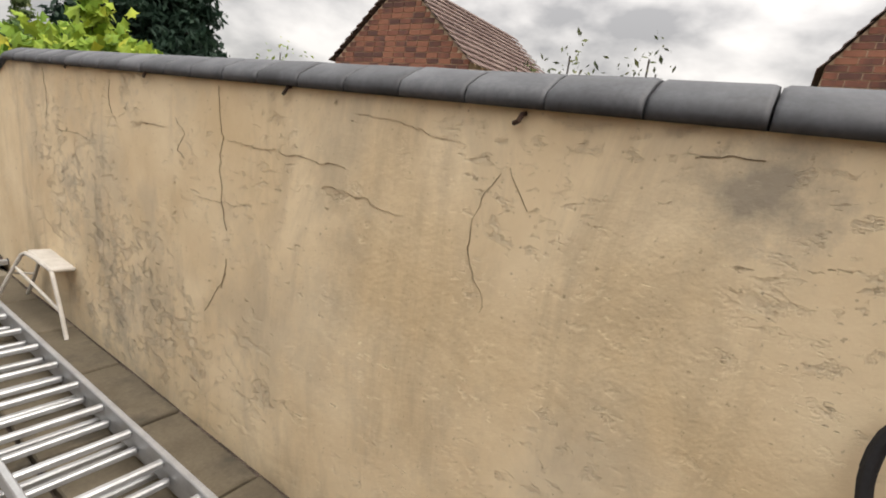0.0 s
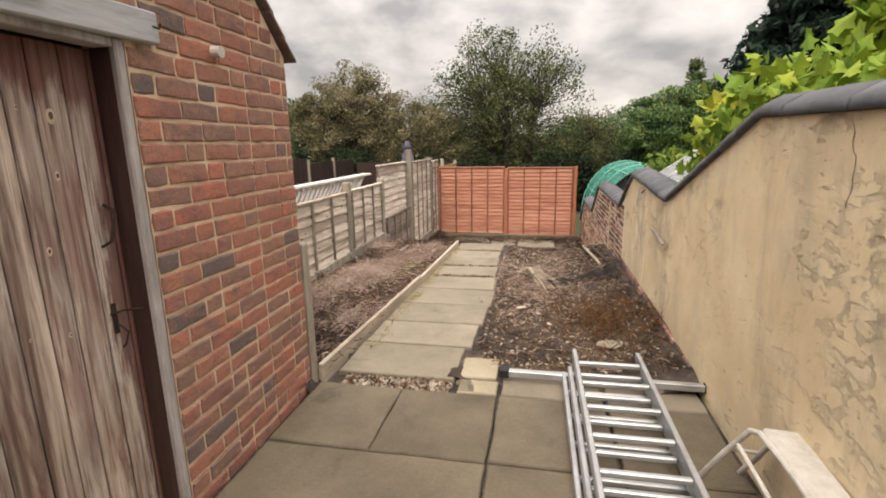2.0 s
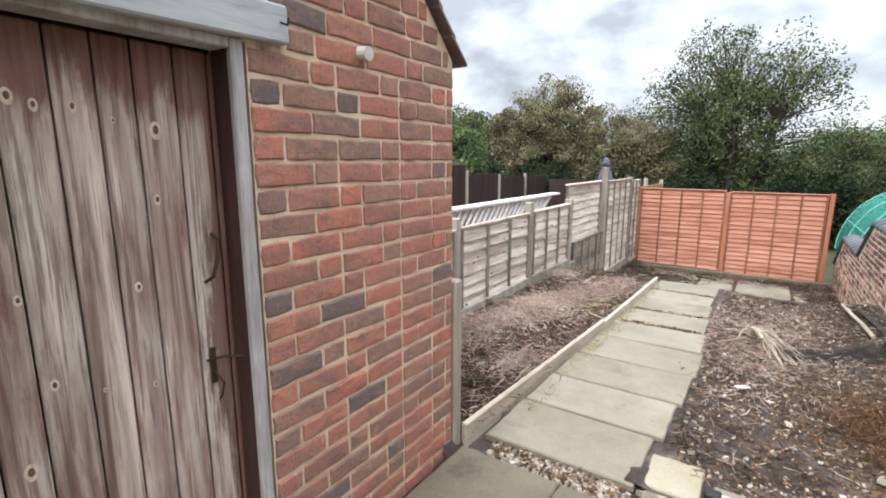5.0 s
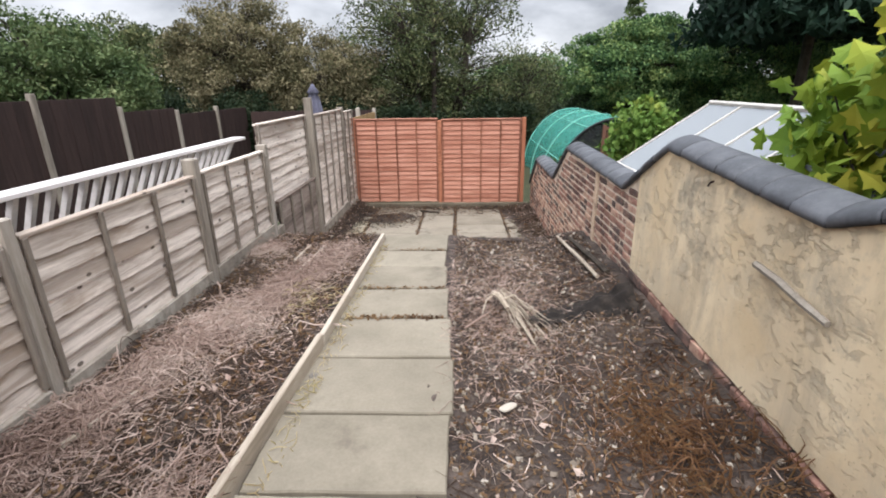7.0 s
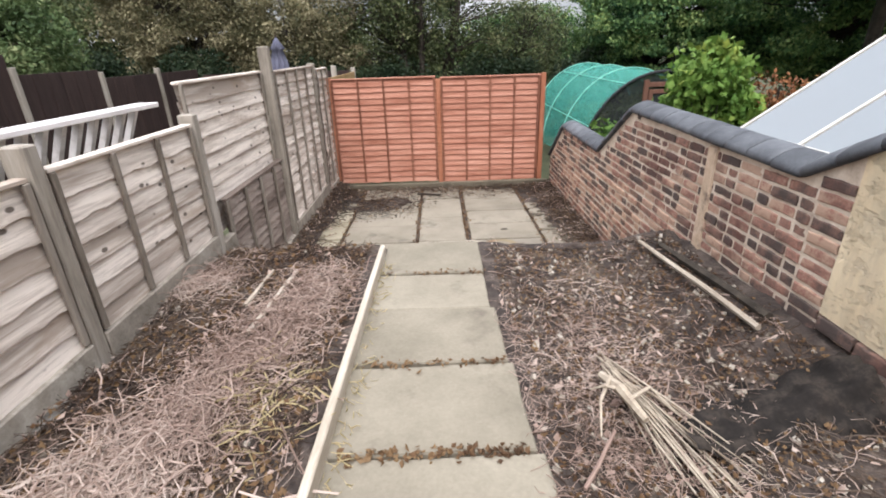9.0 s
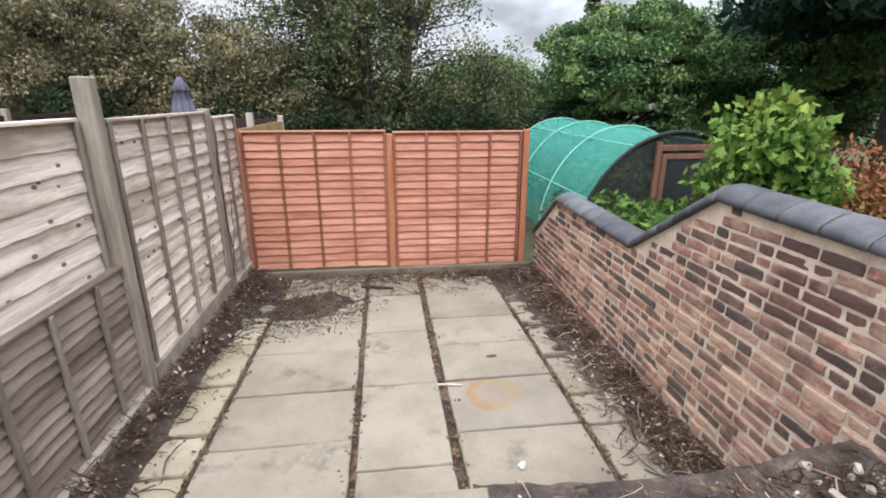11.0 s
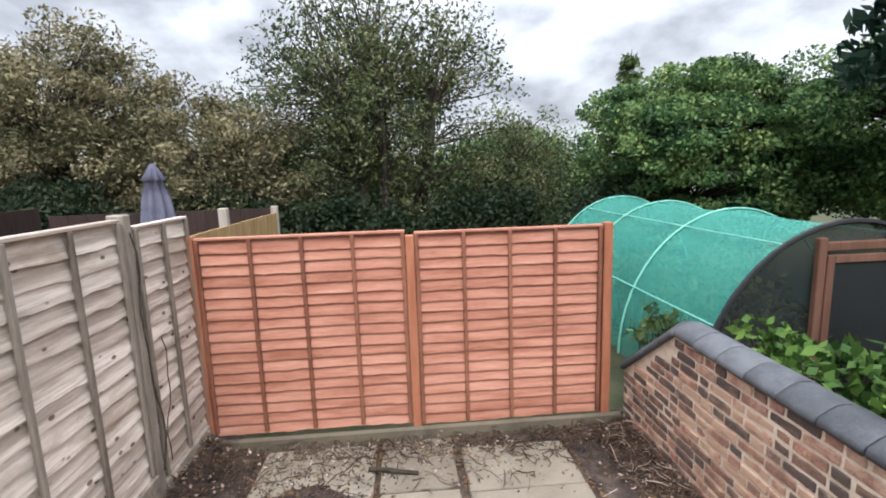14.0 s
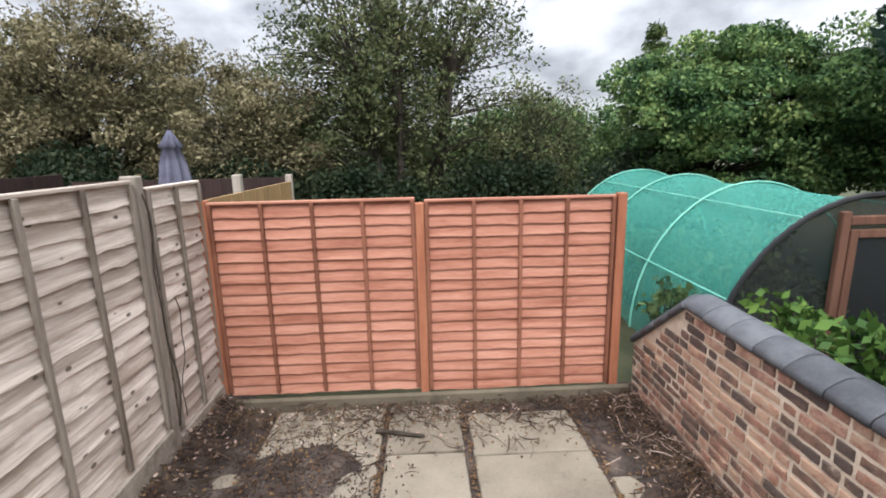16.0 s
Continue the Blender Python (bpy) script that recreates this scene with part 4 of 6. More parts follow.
core(bm, core_y, 0.02)
part("core", bm, M["mortar"], wall)
bm = bmesh.new()
core(bm, [8.462, 8.80, 11.2, 12.12, 13.85, 14.66], 0.006)
part("brick_core", bm, M["pale_mortar"], wall, "crumbling lime mortar joints")


# cracks in the render
def crack(points, width, seed):
    r = random.Random(seed)
    pts = []
    for (y0, z0), (y1, z1) in zip(points, points[1:]):
        n = max(2, int(math.hypot(y1 - y0, z1 - z0) / 0.02))
        for i in range(n):
            t = i / n
            pts.append((y0 + (y1 - y0) * t + r.uniform(-0.004, 0.004) + 0.014 * noise.noise((len(pts) * 0.33, seed, 2)), z0 + (z1 - z0) * t + r.uniform(-0.004, 0.004) + 0.014 * noise.noise((len(pts) * 0.33, seed, 7))))
    bm = bmesh.new()
    prev = None
    for i, (y, z) in enumerate(pts):
        w = 0.17 * width * (0.25 + 0.75 * math.sin(math.pi * (i + 0.5) / len(pts))) * r.uniform(0.4, 1.4) * max(0.02, min(2.0, 0.75 + 2.8 * noise.noise((i * 0.21, seed * 3.3, 1)))) / 2
        x = wall_face(y) - 0.0065 - relief(y, z)
        ahead = Vector(pts[min(i + 1, len(pts) - 1)]) - Vector(pts[max(0, i - 1)])
        ahead.normalize()
        ny, nz = -ahead.y, ahead.x
        now = (bm.verts.new((x, y + ny * w, z + nz * w)), bm.verts.new((x + 0.004, y, z)), bm.verts.new((x, y - ny * w, z - nz * w)))
        if prev:
            bm.faces.new((prev[0], prev[1], now[1], now[0]))
            bm.faces.new((prev[1], prev[2], now[2], now[1]))
        prev = now
    part("crack", bm, M["crack"], wall)


crack([(1.95, 1.60), (1.91, 1.40), (1.92, 1.26)], 0.009, 1)
crack([(1.92, 1.28), (1.91, 1.18), (1.88, 1.07), (1.86, 0.98)], 0.017, 11)
crack([(1.85, 0.87), (1.86, 0.80), (1.89, 0.71)], 0.009, 2)
crack([(1.89, 1.39), (1.72, 1.38), (1.57, 1.38), (1.31, 1.37), (1.14, 1.37)], 0.009, 3)
crack([(1.28, 1.29), (1.15, 1.29), (0.97, 1.26), (0.87, 1.25)], 0.011, 4)
crack([(2.09, 1.11), (1.86, 1.12), (1.70, 1.13)], 0.009, 5)
crack([(0.57, 1.43), (0.63, 1.35), (0.64, 1.19), (0.61, 1.13), (0.56, 1.05), (0.59, 1.00)], 0.009, 6)
crack([(2.72, 1.39), (2.50, 1.40), (2.35, 1.40)], 0.009, 7)
crack([(4.02, 1.62), (3.97, 1.50), (3.97, 1.39), (3.99, 1.30)], 0.009, 8)
crack([(3.82, 1.26), (3.47, 1.26), (3.27, 1.24)], 0.008, 9)
crack([(3.00, 1.59), (3.02, 1.50), (2.98, 1.40)], 0.008, 10)
crack([(1.14, 1.55), (0.96, 1.54), (0.82, 1.51), (0.68, 1.50)], 0.008, 12)
crack([(0.12, 1.53), (0.04, 1.55), (-0.03, 1.54)], 0.008, 13)
crack([(0.55, 1.45), (0.48, 1.35), (0.43, 1.35)], 0.007, 14)
crack([(2.30, 1.45), (2.22, 1.38), (2.28, 1.30), (2.20, 1.26)], 0.007, 15)
crack([(2.02, 0.58), (1.92, 0.71), (1.84, 0.82)], 0.007, 16)
for y, z in ((0.53, 1.59), (1.475, 1.615), (2.55, 1.64), (3.55, 1.66), (7.3, 1.06)):
    bm = bmesh.new()
    x = wall_face(y)
    tube(bm, [(x + 0.02, y, z + 0.01), (x - 0.02, y, z), (x - 0.028, y + 0.004, z - 0.018), (x - 0.022, y + 0.02, z - 0.024)], 0.007, 6)
    part("iron_hook", bm, M["iron"], wall, "rusty iron hook")

# coping
W = 0.15
COP = [(-W, 0.0), (-W - 0.004, 0.020), (-W + 0.005, 0.045), (-0.085, 0.082), (-0.045, 0.100), (0.0, 0.106), (0.045, 0.100), (0.085, 0.082), (W - 0.005, 0.045), (W + 0.004, 0.020), (W, 0.0)]


def coping_mesh(length, seed):
    r = random.Random(seed)
    bm = bmesh.new()
    ring = []
    for y, s in ((-length / 2, 0.955), (-length / 2 + 0.012, 1.0), (length / 2 - 0.012, 1.0), (length / 2, 0.955)):
        ring.append([bm.verts.new((x * s, y, z * s + r.uniform(-0.001, 0.001))) for x, z in COP])
    for a, b in zip(ring, ring[1:]):
        for i in range(len(a)):
            bm.faces.new((a[i], a[(i + 1) % len(a)], b[(i + 1) % len(b)], b[i]))
    bm.faces.new(ring[0][::-1])
    bm.faces.new(ring[-1])
    bmesh.ops.recalc_face_normals(bm, faces=bm.faces)
    me = mesh_of(bm, "coping_brick", M["coping"])
    for p in me.polygons:
        p.use_smooth = len(p.vertices) == 4
    return me


stops = WALL_TOP
cop_meshes = {}
for (y0, z0), (y1, z1) in zip(stops, stops[1:]):
    span = math.hypot(y1 - y0, z1 - z0)
    slope = math.degrees(math.atan2(z1 - z0, y1 - y0))
    n = max(1, round(span / 0.235))
    ln = round(span / n, 3)
    if ln not in cop_meshes:
        cop_meshes[ln] = [coping_mesh(ln - 0.005, 3), coping_mesh(ln - 0.005, 4)]
    for i in range(n):
        t = (i + 0.5) / n
        y = y0 + (y1 - y0) * t
        piece("coping_brick", random.choice(cop_meshes[ln]), wall,
              pose(wall_face(y) + 0.118 + random.uniform(-0.003, 0.003), y, z0 + (z1 - z0) * t + 0.002, slope + random.uniform(-0.5, 0.5), random.uniform(-0.8, 0.8), -0.2 + random.uniform(-0.6, 0.6)))

# ---- fences ----
def lap_panel(name, label, length, height, slats, battens, mat, post_mat, along, m, fence, wave=0.008, top_rail=True):
    """A waney-lap panel about its near lower corner: overlapping slats, upright battens, a capping rail. along: 'x' or 'y'."""
    t = new(name)
    t.parent = fence
    t.matrix_local = m
    tagged(t, label)
    r = random.Random(len(label) + int(length * 100) + int(height * 10))

    def put(x0, x1, y0, y1, z0, z1):
        return (x0, x1, y0, y1, z0, z1) if along == "x" else (y0, y1, x0, x1, z0, z1)

    step = height / slats
    cache = []
    for v in range(4):
        bm = bmesh.new()
        n = 44
        ph = r.uniform(0, 6)
        for k in range(n + 1):
            u = length * k / n
            dip = wave * (0.5 * math.sin(u * 4.3 + ph) + 1.5 * noise.noise((u * 7, ph, v)) + 0.35 * r.uniform(-1, 1))
            pts = ((u, -0.034, dip - 0.016), (u, -0.018, dip - 0.018), (u, -0.001, step + 0.012), (u, -0.007, step + 0.012))
            for p in pts:
                bm.verts.new(p if along == "x" else (-p[1], p[0], p[2]))
        bm.verts.ensure_lookup_table()
        for k in range(n):
            for q in range(4):
                a_, b_ = 4 * k + q, 4 * k + (q + 1) % 4
                bm.faces.new((bm.verts[a_], bm.verts[b_], bm.verts[b_ + 4], bm.verts[a_ + 4]))
        bmesh.ops.recalc_face_normals(bm, faces=bm.faces)
        cache.append(mesh_of(bm, "slat", mat))
    for i in range(slats):
        piece("slat", r.choice(cache), t, pose(0, 0, i * step, 0, r.uniform(-0.25, 0.25) if along == "x" else 0, 0))
    for i in range(battens):
        u = 0.02 + (length - 0.04) * i / (battens - 1)
        if along == "x":
            bm = boxed(u - 0.017, u + 0.017, -0.058, -0.0345, 0.005, height, 0.004)
        else:
            bm = boxed(0.0345, 0.058, u - 0.017, u + 0.017, 0.005, height, 0.004)
        part("batten", bm, post_mat, t)
    if top_rail:
        bm = boxed(0, length, -0.05, 0.012, height, height + 0.022, 0.004) if along == "x" else boxed(-0.012, 0.05, 0, length, height, height + 0.022, 0.004)
        part("capping_rail", bm, mat, t)
    return t


end_fence = thing("garden_fence", "orange-stained lap fence across the end of the patio", "fence")
for x0, x1, dz in ((-2.42, -0.685, 0.01), (-0.605, 1.055, 0.0)):
    lap_panel("fence_panel", "orange-stained waney-lap fence panel at the end of the patio", x1 - x0, 1.73 - dz, 18, 5, M["red_fence"], M["red_batten"], "x",
              pose(x0, FENCE_Y, -0.81 + dz * 3), end_fence, 0.006)
for x, w, z in ((-2.455, 0.07, 0.98), (-0.645, 0.075, 0.915), (1.105, 0.08, 0.955)):
    part("fence_post", boxed(x - w / 2, x + w / 2, FENCE_Y - 0.065, FENCE_Y + 0.02, -0.95, z, 0.006), M["red_post"], end_fence, "square orange-stained timber post")
part("gravel_board", boxed(-2.5, 1.24, FENCE_Y - 0.12, FENCE_Y - 0.067, -1.0, -0.815, 0.014), M["yard_slab"], end_fence, "low concrete gravel board")

LX = -2.50
side_fence = thing("garden_fence", "weathered grey lap fence along the beds and patio", "fence")
for y0, y1, zb, zt in ((4.95, 6.63, 0.10, 0.90), (6.73, 8.40, 0.08, 0.91), (8.52, 9.90, 0.08, 0.92)):
    lap_panel("fence_panel", "silver-grey weathered lap fence panel along the bed", y1 - y0, zt - zb, 7, 4, M["grey_fence"], M["grey_batten"], "y",
              pose(LX, y0, zb), side_fence, 0.010)
lap_panel("fence_panel", "tall pale grey lap fence panel with a broken lower slat", 1.78, 1.20, 9, 2, M["grey_fence"], M["grey_batten"], "y", pose(LX - 0.09, 10.04, 0.0), side_fence, 0.006)
lap_panel("fence_panel", "low brown lap fence panel that leans on the tall one", 1.70, 0.90, 12, 5, M["brown_fence"], M["grey_batten"], "y", pose(LX - 0.025, 10.25, -0.65), side_fence)
lap_panel("fence_panel", "tall pale grey lap fence panel with curling slats", 1.80, 1.73, 15, 5, M["grey_fence"], M["grey_batten"], "y", pose(LX, 11.96, -0.54), side_fence, 0.009)
lap_panel("fence_panel", "narrow grey lap fence panel in the corner", 0.78, 1.78, 16, 3, M["grey_fence"], M["grey_batten"], "y", pose(LX, 13.90, -0.65), side_fence, 0.009)
for y, z, w in ((4.90, 1.0, 0.08), (6.68, 1.03, 0.08), (8.46, 1.06, 0.09), (9.97, 1.0, 0.09), (11.88, 1.46, 0.09), (13.83, 1.235, 0.085)):
    part("fence_post", boxed(LX - w / 2 - 0.01, LX + w / 2 - 0.01 + 0.02, y - w / 2, y + w / 2, -0.9, z, 0.008), M["grey_post"], side_fence, "grey weathered timber post")
for y0, y1, z0, z1 in ((4.95, 6.63, -0.14, 0.085), (6.73, 8.41, -0.16, 0.07), (8.51, 9.92, -0.2, 0.07), (9.99, 10.22, -1.0, -0.02), (10.24, 11.83, -1.0, -0.66), (11.93, 13.78, -1.0, -0.555), (13.88, 14.64, -1.0, -0.665)):
    part("gravel_board", boxed(LX - 0.01, LX + 0.060, y0, y1, z0, z1, 0.006), M["dirty_board"], side_fence, "dirty pale gravel board")

# trellis beyond the low fence
trellis = thing("trellis", "whitish timber trellis that leans behind the low fence", "trellis", pose(LX - 0.12, 0, 0))
part("rail", boxed(-0.12, 0.02, 4.9, 9.82, 1.075, 1.105, 0.004), M["bleached"], trellis, "bleached top board")
part("lower_rail", boxed(-0.30, -0.26, 4.9, 9.7, 0.72, 0.76, 0.004), M["grey_post"], trellis)
for i in range(36):
    y = 5.0 + i * 0.133
    part("slat", boxed(-0.02, 0.02, -0.018, 0.018, -0.36, 0.0, 0.002, pose(-0.06, y, 1.075, 0, 32, 0) @ pose(0, 0, 0, 12)), M["bleached"], trellis)

# dark fence across the neighbouring garden
dark_fence = thing("garden_fence", "dark brown close-board fence in the neighbouring garden", "fence")


def board_panel(label, m, boards, along, height, mat, fence):
    t = new("fence_panel")
    t.parent = fence
    t.matrix_local = m
    tagged(t, label)
    for k in range(boards):
        a_, b_, o = 0.04 + k * 0.1425, 0.04 + k * 0.1425 + 0.15, -0.008 * (k % 2)
        part("board", boxed(a_, b_, -0.01 + o, 0.012 + o, 0, height, 0.003) if along == "x" else boxed(-0.01 + o, 0.012 + o, a_, b_, 0, height, 0.003), mat, t)


for i, y in enumerate(np.arange(0.75, 17.5, 1.79)):
    zt = 1.48 if y < 12 else (1.22 if y < 14 else 1.08)
    board_panel("dark brown close-board panel", pose(-6.4, float(y), -0.9), 12, "y", zt + 0.9, M["dark_fence"], dark_fence)
    part("fence_post", boxed(-6.44, -6.35, y - 0.045, y + 0.045, -0.95, zt + 0.10, 0.008), M["grey_post"], dark_fence, "grey concrete post")
for x in np.arange(-6.3, -3.0, 1.79):
    board_panel("dark brown close-board panel", pose(float(x), 18.6, -0.9), 12, "x", 1.85, M["dark_fence"], dark_fence)
far_fence = thing("garden_fence", "yellowish timber fence beyond the patio corner", "fence")
board_panel("yellowish close-board panel", pose(-2.55, 14.85, -0.9, 0, 0, -2.5), 18, "y", 1.86, M["old_yellow"], far_fence)
for y, z in ((15.77, 1.14), (17.4, 1.05)):
    part("fence_post", boxed(-2.60 + 0.055 * (y - 15.8), -2.51 + 0.055 * (y - 15.8), y - 0.04, y + 0.04, -0.95, z, 0.008), M["grey_post"], far_fence, "grey timber post")

# ---- edging board beside the path ----
for y0, y1, xa, xb in ((4.88, 7.3, -1.275, -1.165), (7.31, 9.84, -1.165, -1.135)):
    za, zb = lerp(PATH_Z, y0), lerp(PATH_Z, y1)
    L = y1 - y0
    m = pose((xa + xb) / 2, (y0 + y1) / 2, (za + zb) / 2, math.degrees(math.atan2(zb - za, L)), 0, -math.degrees(math.atan2(xb - xa, L)))
    tagged(part("edging_board", boxed(-0.020, 0.018, -L / 2, L / 2, -0.08, 0.105 if y0 < 7 else 0.085, 0.006, m), M["board"]), "pale timber edging board along the path", "board", "edging boards")


# ---- ladder ----
ladder = thing("ladder", "three-part aluminium extension ladder that lies on the slabs", "ladder", pose(0.64, 1.05, 0.0, 0, 0, 0.3))
for k, (half, y0, y1) in enumerate(((0.255, 0.0, 4.05), (0.222, 0.05, 4.0), (0.200, 0.02, 4.12))):
    z = 0.012 + 0.068 * k
    off = 0.0 if k < 2 else 0.012
    for s in (-1, 1):
        bm = boxed(-0.013, 0.013, y0, y1, z, z + 0.062, 0.004)
        for v in bm.verts:
            v.co.x += s * half + off
        part("rail", bm, M["alu"], ladder)
    for i in range(15):
        y = y0 + 0.16 + i * 0.262 + 0.06 * k
        if y > y1 - 0.05:
            continue
        bm = boxed(-half + 0.012 + off, half - 0.012 + off, y - 0.014, y + 0.014, z + 0.016, z + 0.046, 0.006)
        part("rung", bm, M["alu"], ladder)
bar = boxed(-0.62, 0.62, -0.022, 0.022, -0.02, 0.024, 0.004, pose(-0.01, 4.02, 0.045, 0, 0, -1))
part("stabiliser_bar", bar, M["alu"], ladder, "aluminium stabiliser bar")
for s in (-1, 1):
    part("rubber_foot", boxed(-0.035, 0.035, -0.03, 0.03, -0.03, 0.034, 0.008, pose(-0.01 + s * 0.64, 4.02 - s * 0.012, 0.045)), M["black"], ladder, "black rubber end cap")

# ---- hop-up step against the wall ----
stool = thing("hop_up_step", "small white hop-up step with bent tube legs against the wall", "step", pose(1.13, 3.80, 0.0))
part("tread", boxed(-0.065, 0.075, -0.26, 0.26, 0.375, 0.405, 0.01, pose(0, 0, 0, 0, 2, -3)), M["white_paint"], stool, "paint-spattered white tread")
for pts in ([(-0.055, -0.47, 0.0), (-0.055, -0.40, 0.15), (-0.055, -0.29, 0.35), (-0.05, -0.24, 0.388), (-0.045, 0.05, 0.39)],
            [(-0.17, 0.47, 0.0), (-0.11, 0.38, 0.20), (-0.06, 0.30, 0.36), (-0.05, 0.24, 0.388), (-0.045, 0.05, 0.39)],
            [(0.02, 0.52, 0.0), (0.04, 0.42, 0.16), (0.055, 0.30, 0.36), (0.06, 0.22, 0.388), (0.06, 0.05, 0.39)]):
    bm = bmesh.new()
    tube(bm, pts, 0.013, 8)
    part("leg", bm, M["white_paint"], stool, "bent white tube leg")
bm = bmesh.new()
tube(bm, [(-0.055, -0.40, 0.16), (-0.085, 0.34, 0.27)], 0.010, 8)
part("side_rail", bm, M["white_paint"], stool)
bm = bmesh.new()
tube(bm, [(-0.10, 0.37, 0.22), (0.035, 0.42, 0.18)], 0.009, 8)
part("cross_bar", bm, M["white_paint"], stool)

# ---- polytunnel ----
tunnel = thing("polytunnel", "green netted garden tunnel with a timber door end", "polytunnel", pose(2.87, 14.1, -0.6))


def arch(a, lift=0.0):
    return (-(1.25 + lift) * math.cos(a), (1.54 + lift) * math.sin(a))


vs, fs = [], []
na, nl = 28, 36
for j in range(nl + 1):
    y = 4.1 * j / nl
    sag = 0.055 * math.sin(math.pi * ((j / nl * 3) % 1.0))
    for i in range(na + 1):
        x, z = arch(math.pi * i / na, -sag + 0.012 * noise.noise((i * 0.4, j * 0.4, 2)))
        vs.append((x, y, z))
for j in range(nl):
    for i in range(na):
        p = j * (na + 1) + i
        fs.append((p, p + 1, p + na + 2, p + na + 1))
raw("netting", vs, fs, M["net"], tunnel, "green shade netting", smooth=True)
for y in (0.0, 1.37, 2.73, 4.1):
    bm = bmesh.new()
    tube(bm, [(arch(math.pi * i / 28, 0.012)[0], y, arch(math.pi * i / 28, 0.012)[1]) for i in range(29)], 0.011 if y else 0.022, 6)
    part("hoop", bm, M["black"] if y == 0 else M["net_rope"], tunnel)
for a in (0.50, 1.10, 2.0):
    x, z = arch(a, 0.014)
    bm = bmesh.new()
    tube(bm, [(x, 0, z), (x, 4.1, z)], 0.007, 6)
    part("ridge_cord", bm, M["net_rope"], tunnel)
bm = bmesh.new()
base = [bm.verts.new((arch(math.pi * i / 28)[0], 0.02, arch(math.pi * i / 28)[1])) for i in range(29)]
bm.faces.new(base)
part("end_mesh", bm, M["dark_mesh"], tunnel, "black mesh end wall")
for x0, x1, z0, z1 in ((-0.325, -0.255, 0, 1.43), (0.44, 0.51, 0, 1.43), (-0.255, 0.44, 1.325, 1.395)):
    part("door_frame", boxed(x0, x1, -0.05, 0.0, z0, z1, 0.006), M["tunnel_timber"], tunnel, "brown timber door frame")

leaf_door = new("door_leaf")
leaf_door.parent = tunnel
tagged(leaf_door, "timber-framed door leaf with black mesh")
for x0, x1, z0, z1 in ((-0.242, -0.175, 0.04, 1.29), (0.36, 0.427, 0.04, 1.29), (-0.174, 0.359, 1.225, 1.29)):
    part("stile" if z1 - z0 > 1 else "rail", boxed(x0, x1, -0.045, -0.008, z0, z1, 0.005), M["tunnel_timber"], leaf_door)
part("mesh_panel", boxed(-0.174, 0.359, -0.028, -0.024, 0.05, 1.225), M["dark_mesh"], leaf_door)

# hose loop on the wall
hose = thing("hose", "black rubber hose looped on the wall", "hose", pose(1.16, -0.385, 1.02))
bm = bmesh.new()
tube(bm, [(0.01 * math.sin(3 * a), 0.095 * math.cos(a), 0.12 * math.sin(a) + 0.02 * math.sin(2 * a)) for a in np.linspace(0, 6.6, 30)], 0.014, 8)
part("loop", bm, M["black"], hose)

# ---- greenhouse roof behind the wall ----
gh = thing("greenhouse", "low white-framed greenhouse with milky panes behind the wall", "greenhouse", pose(0, 0, 0))
RX, RZ, EX, EZ, Y0, Y1 = 2.42, 1.385, 1.51, 0.765, 5.57, 9.84
n = 7
for s in (0, 1):
    ex = EX if s == 0 else 2 * RX - EX
    for i in range(n):
        y0, y1 = Y0 + (Y1 - Y0) * i / n + 0.02, Y0 + (Y1 - Y0) * (i + 1) / n - 0.02
        bm = bmesh.new()
        q = [bm.verts.new(p) for p in ((ex, y0, EZ), (ex, y1, EZ), (RX, y1, RZ), (RX, y0, RZ))]
        q2 = [bm.verts.new(v.co + Vector((0, 0, 0.006))) for v in q]
        bm.faces.new(q[::-1])
        bm.faces.new(q2)
        for k in range(4):
            bm.faces.new((q[k], q[(k + 1) % 4], q2[(k + 1) % 4], q2[k]))
        part("pane", bm, M["pane"], gh)
    for i in range(n + 1):
        y = Y0 + (Y1 - Y0) * i / n
        bm = bmesh.new()
        tube(bm, [(ex, y, EZ + 0.006), (RX, y, RZ + 0.006)], 0.014, 4)
        part("glazing_bar", bm, M["white_paint"], gh)
for x, z in ((RX, RZ + 0.012), (EX, EZ), (2 * RX - EX, EZ)):
    bm = bmesh.new()
    tube(bm, [(x, Y0, z), (x, Y1, z)], 0.026, 6)
    part("rail", bm, M["white_paint"], gh)
for x in (EX + 0.03, 2 * RX - EX - 0.03):
    part("side_wall", boxed(x - 0.02, x + 0.02, Y0, Y1, -1.0, EZ - 0.02), M["pane"], gh)
bm = bmesh.new()
bm.faces.new([bm.verts.new(p) for p in ((EX, Y1 - 0.01, -1), (2 * RX - EX, Y1 - 0.01, -1), (2 * RX - EX, Y1 - 0.01, EZ), (RX, Y1 - 0.01, RZ), (EX, Y1 - 0.01, EZ))])
part("gable_pane", bm, M["pane"], gh)

# ---- parasol ----
parasol = thing("parasol", "closed grey-violet garden parasol beyond the fence", "parasol", pose(-4.06, 17.5, -0.98))
bm = bmesh.new()
tube(bm, [(0, 0, 0), (0, 0, 2.72)], 0.022, 8)
part("pole", bm, M["dark_fence"], parasol)
bm = bmesh.new()
prev = None
for z, r in ((1.15, 0.20), (1.4, 0.215), (1.9, 0.19), (2.2, 0.15), (2.42, 0.10), (2.44, 0.14), (2.58, 0.06), (2.68, 0.01)):
    ring = [bm.verts.new((r * (1 + 0.22 * math.cos(a * 8)) * math.cos(a), r * (1 + 0.22 * math.cos(a * 8)) * math.sin(a), z)) for a in (2 * math.pi * k / 48 for k in range(48))]
    if prev:
        for k in range(48):
            bm.faces.new((prev[k], prev[(k + 1) % 48], ring[(k + 1) % 48], ring[k]))
    prev = ring
bm.faces.new(prev)
